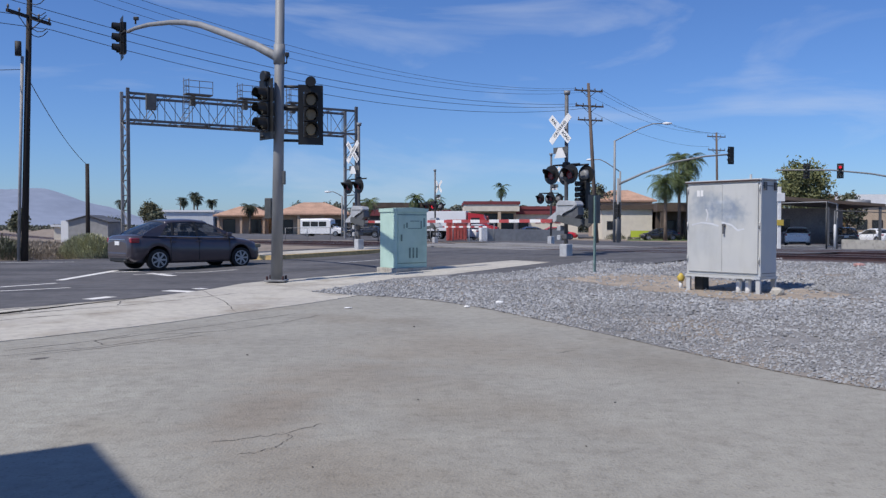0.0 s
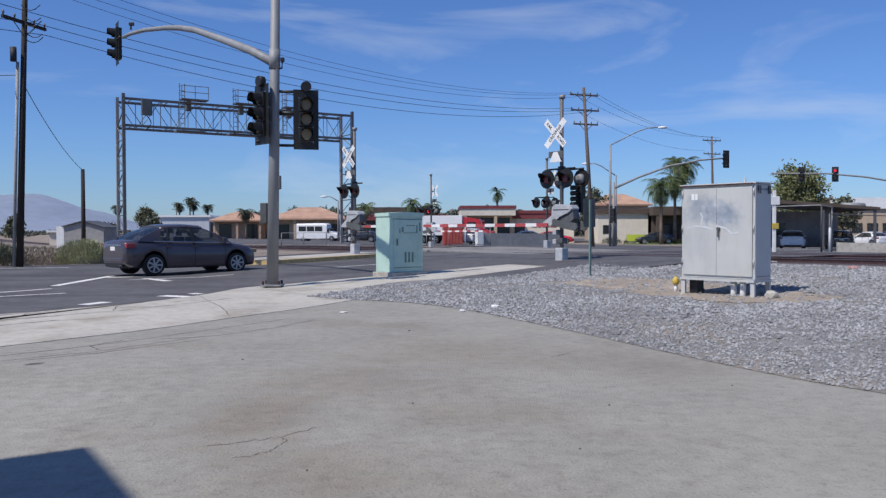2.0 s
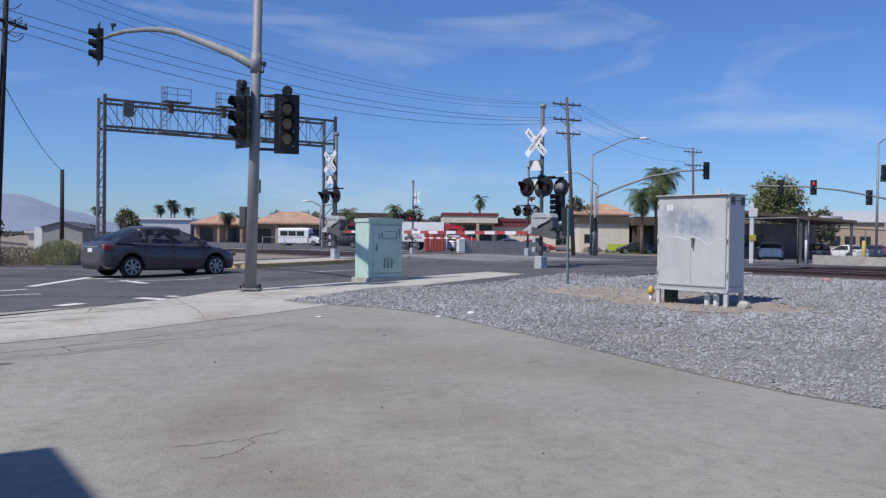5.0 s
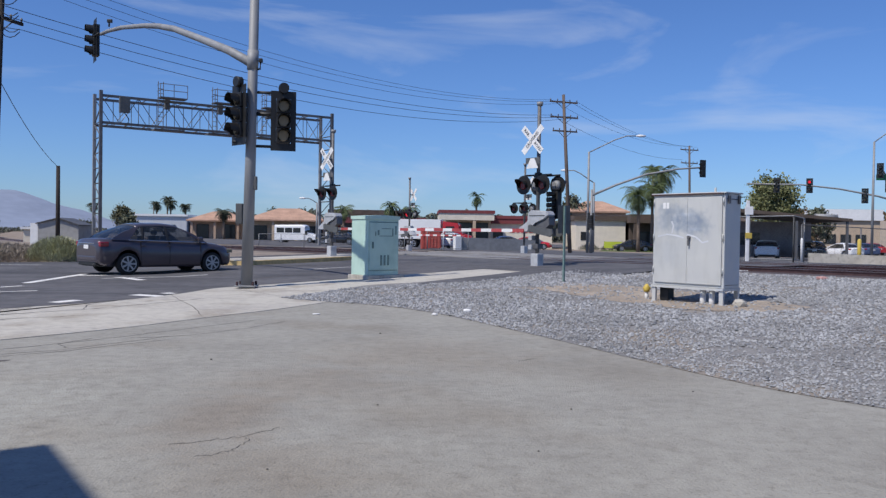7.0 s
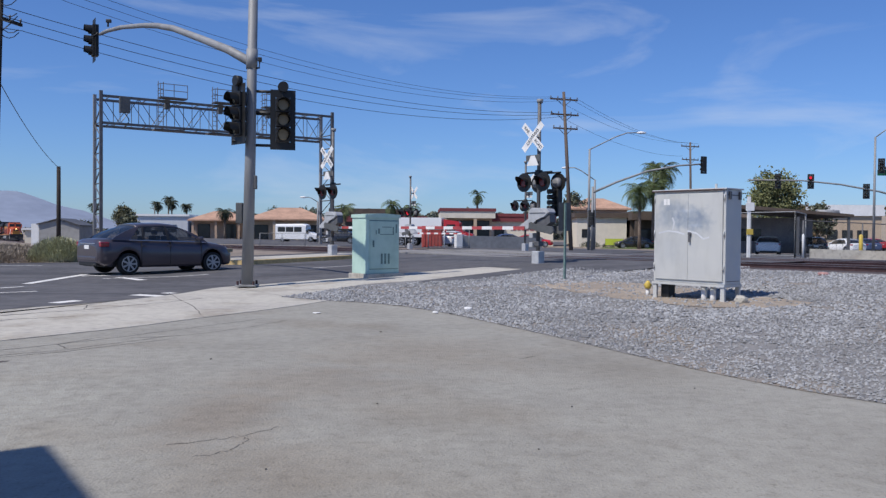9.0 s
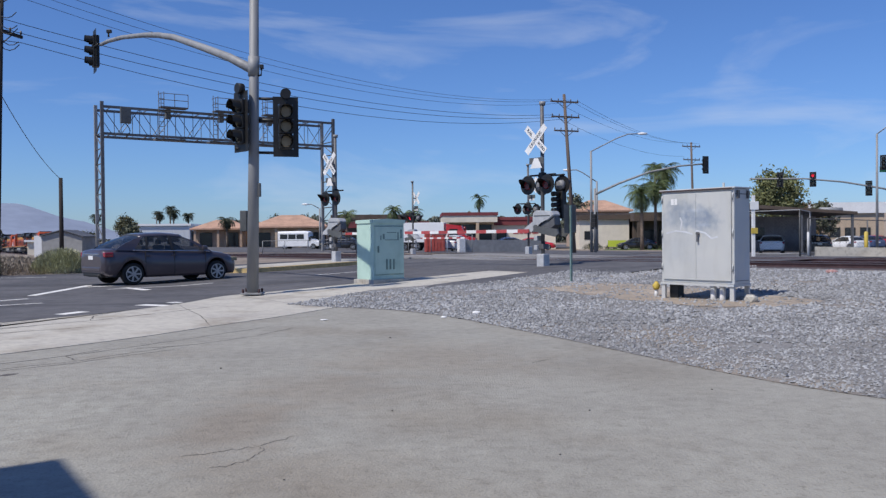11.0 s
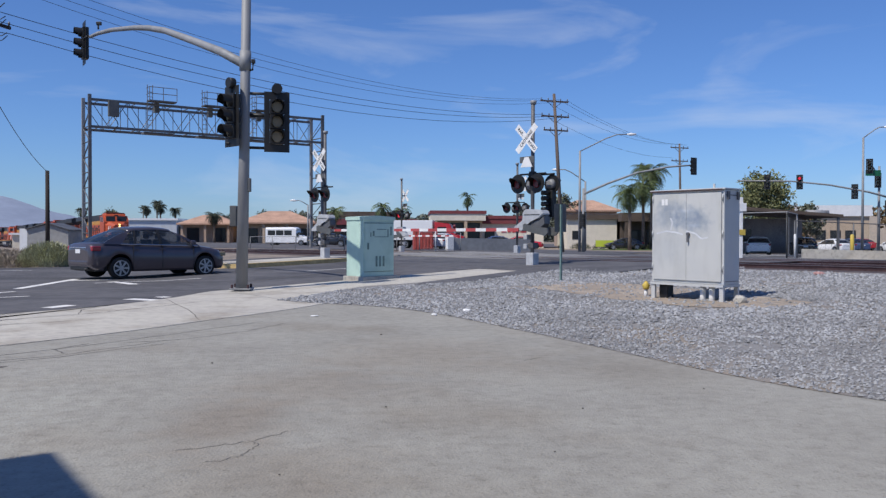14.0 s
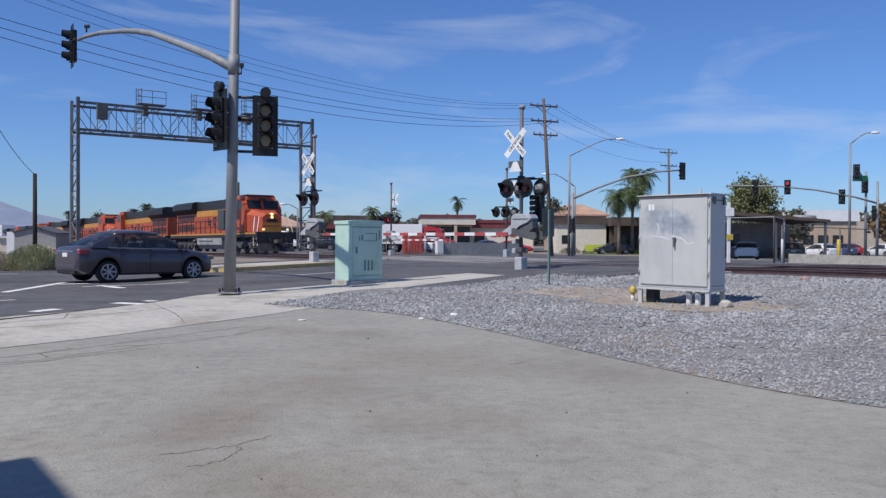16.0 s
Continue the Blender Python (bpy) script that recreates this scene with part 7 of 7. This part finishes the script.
def scatter_stones():
    """Loose crushed stone over the bed."""
    rnd = random.Random(9)
    outline = [*EDGE, (-2.8, 17.4), (-1.6, 19.6), R(3.4, -2.1), R(5.0, -2.6), R(8.3, -2.0), R(12.2, -1.2), R(12.9, -6.0), K(44.5, -8.1), K(64, -8.1), (22, 2)]

    def inside(x, y):
        c, j = False, len(outline) - 1
        for i in range(len(outline)):
            (xi, yi), (xj, yj) = outline[i], outline[j]
            if (yi > y) != (yj > y) and x < (xj - xi) * (y - yi) / (yj - yi) + xi:
                c = not c
            j = i
        return c

    vs, fs = [], []
    made = 0
    while made < 42000:
        y = 5.0 + 21 * rnd.random() ** 1.3
        x = rnd.uniform(-3, 0.62 * y + 2)
        if not inside(x, y):
            continue
        bare = noise.noise(Vector((x * 0.45, y * 0.45, 7.0))) + 0.5 * noise.noise(Vector((x * 1.3, y * 1.3, 2.0)))
        if abs(x - (4.9 + (15.6 - y) * 0.42)) < 1.3 + 0.9 * noise.noise(Vector((x, y, 4.0))) and 13.2 < y < 18.9 and rnd.random() < 0.84 or bare > 0.42 and rnd.random() < 0.7:
            continue
        made += 1
        s = rnd.uniform(0.010, 0.028) * (1.3 if y > 12 else 1.0 if y > 9.5 else 0.8)
        p = Vector((x, y, lie(x, y) + 0.016 + s * 0.25))
        a = rnd.uniform(0, math.tau)
        u, v = Vector((math.cos(a), math.sin(a), rnd.uniform(-0.3, 0.3))) * s * rnd.uniform(0.8, 1.5), Vector((-math.sin(a), math.cos(a), rnd.uniform(-0.3, 0.3))) * s * rnd.uniform(0.6, 1.1)
        w = Vector((rnd.uniform(-0.3, 0.3), rnd.uniform(-0.3, 0.3), 1)) * s * rnd.uniform(0.5, 0.9)
        i = len(vs)
        vs += [p + u, p + v, p - u, p - v, p + w + u * 0.3, p + w - u * 0.35 + v * 0.2]
        fs += [(i, i + 1, i + 4), (i + 1, i + 5, i + 4), (i + 1, i + 2, i + 5), (i + 2, i + 3, i + 5), (i + 3, i + 4, i + 5), (i + 3, i, i + 4)]
    me = bpy.data.meshes.new("loose_stones")
    me.from_pydata(vs, [], fs)
    me.materials.append(M["stone"])
    ob = new("loose_stones", me)
    tagged(ob, "loose grey crushed stones", "gravel", kind="stuff")


def bare_patch():
    """Worn earth showing through the stones round the equipment cabinet."""
    rim = []
    for k in range(48):
        a = math.tau * k / 48
        r = 1.0 + 0.30 * noise.noise(Vector((2.2 * math.cos(a), 2.2 * math.sin(a), 3.0))) + 0.12 * noise.noise(Vector((7 * math.cos(a), 7 * math.sin(a), 1.0)))
        u, v = 2.85 * r * math.cos(a), 1.15 * r * math.sin(a)
        rim.append((4.75 - 0.387 * u + 0.922 * v, 15.95 + 0.922 * u + 0.387 * v))
    tagged(sheet("bare_earth_patch", rim, 0.021, M["earth"]), "worn tan earth showing through the crushed stone", "bare earth", kind="structure")


bare_patch()
scatter_stones()
bare = sheet("bare_soil", [(2.6, 18.4), (3.3, 17.2), (3.9, 16.0), (4.5, 15.2), (4.75, 14.2), (5.1, 13.5), (5.9, 13.0), (6.7, 13.6), (6.4, 14.6), (5.9, 15.6), (5.3, 16.6), (5.2, 17.8), (4.6, 19.2), (3.6, 19.6)], 0.021, M["sandy"])
tagged(bare, "patch of bare sandy soil round the cabinet", "soil", kind="structure")


def pebble(name, x, y, r, material, label, category, flat=0.6, seed=1):
    rnd = random.Random(seed)
    bm = B()
    bmesh.ops.create_icosphere(bm, subdivisions=2, radius=r)
    for v in bm.verts:
        v.co *= rnd.uniform(0.88, 1.1)
        v.co.z *= flat
    ob = part(name, bm, material)
    ob.matrix_basis = pose(x, y, lie(x, y) + 0.015 + r * flat * 0.6)
    return tagged(ob, label, category)


pebble("rock", 5.60, 13.95, 0.115, M["concrete"], "pale rounded rock beside the cabinet's leg", "rock", 0.75)
pebble("litter", 0.97, 14.25, 0.075, M["white"], "crumpled white litter on the gravel", "litter", 0.45, 2)
pebble("litter", 0.40, 13.9, 0.05, M["white"], "small white litter at the paving's edge", "litter", 0.45, 3)
pebble("litter", -1.6, 14.0, 0.07, M["white"], "flat white litter on the paving", "litter", 0.15, 4)
pebble("rubble", 9.45, 18.9, 0.13, M["faded"], "faded red rubble beside the rail", "rubble", 0.4, 5)
pebble("rubble", 11.7, 17.4, 0.15, M["faded"], "faded red rubble beside the rail", "rubble", 0.35, 7)
pebble("litter", 7.6, 12.3, 0.05, M["white"], "small white litter on the gravel", "litter", 0.4, 6)

for k, (x, y, r) in enumerate(((-0.2, 6.6, 0.009), (1.35, 6.5, 0.009), (-0.75, 4.75, 0.007), (-2.1, 8.9, 0.012), (-0.4, 11.4, 0.016), (2.6, 7.3, 0.009), (0.9, 5.2, 0.007))):
    pebble("pebble", x, y, r, M["tar"], "small dark crumb lying on the paving", "pebble", 0.5, 30 + k)
valve = thing("hydrant_valve", pose(4.46, 15.60, lie(4.5, 15.6) + 0.02) @ Matrix.Scale(0.62, 4), "small yellow capped valve on a white pipe", "valve")
bm = B()
tube(bm, ((0, 0, -0.05), (0, 0, 0.22)), 0.055, 10)
part("pipe", bm, M["white"], valve)
bm = B()
tube(bm, ((0, 0, 0.22), (0, 0, 0.30), (0, 0, 0.40), (0, 0, 0.46)), (0.09, 0.10, 0.08, 0.03), 12)
tube(bm, ((-0.11, 0, 0.33), (0.11, 0, 0.33)), 0.045, 8)
part("cap", bm, M["plasticyellow"], valve)

motions()
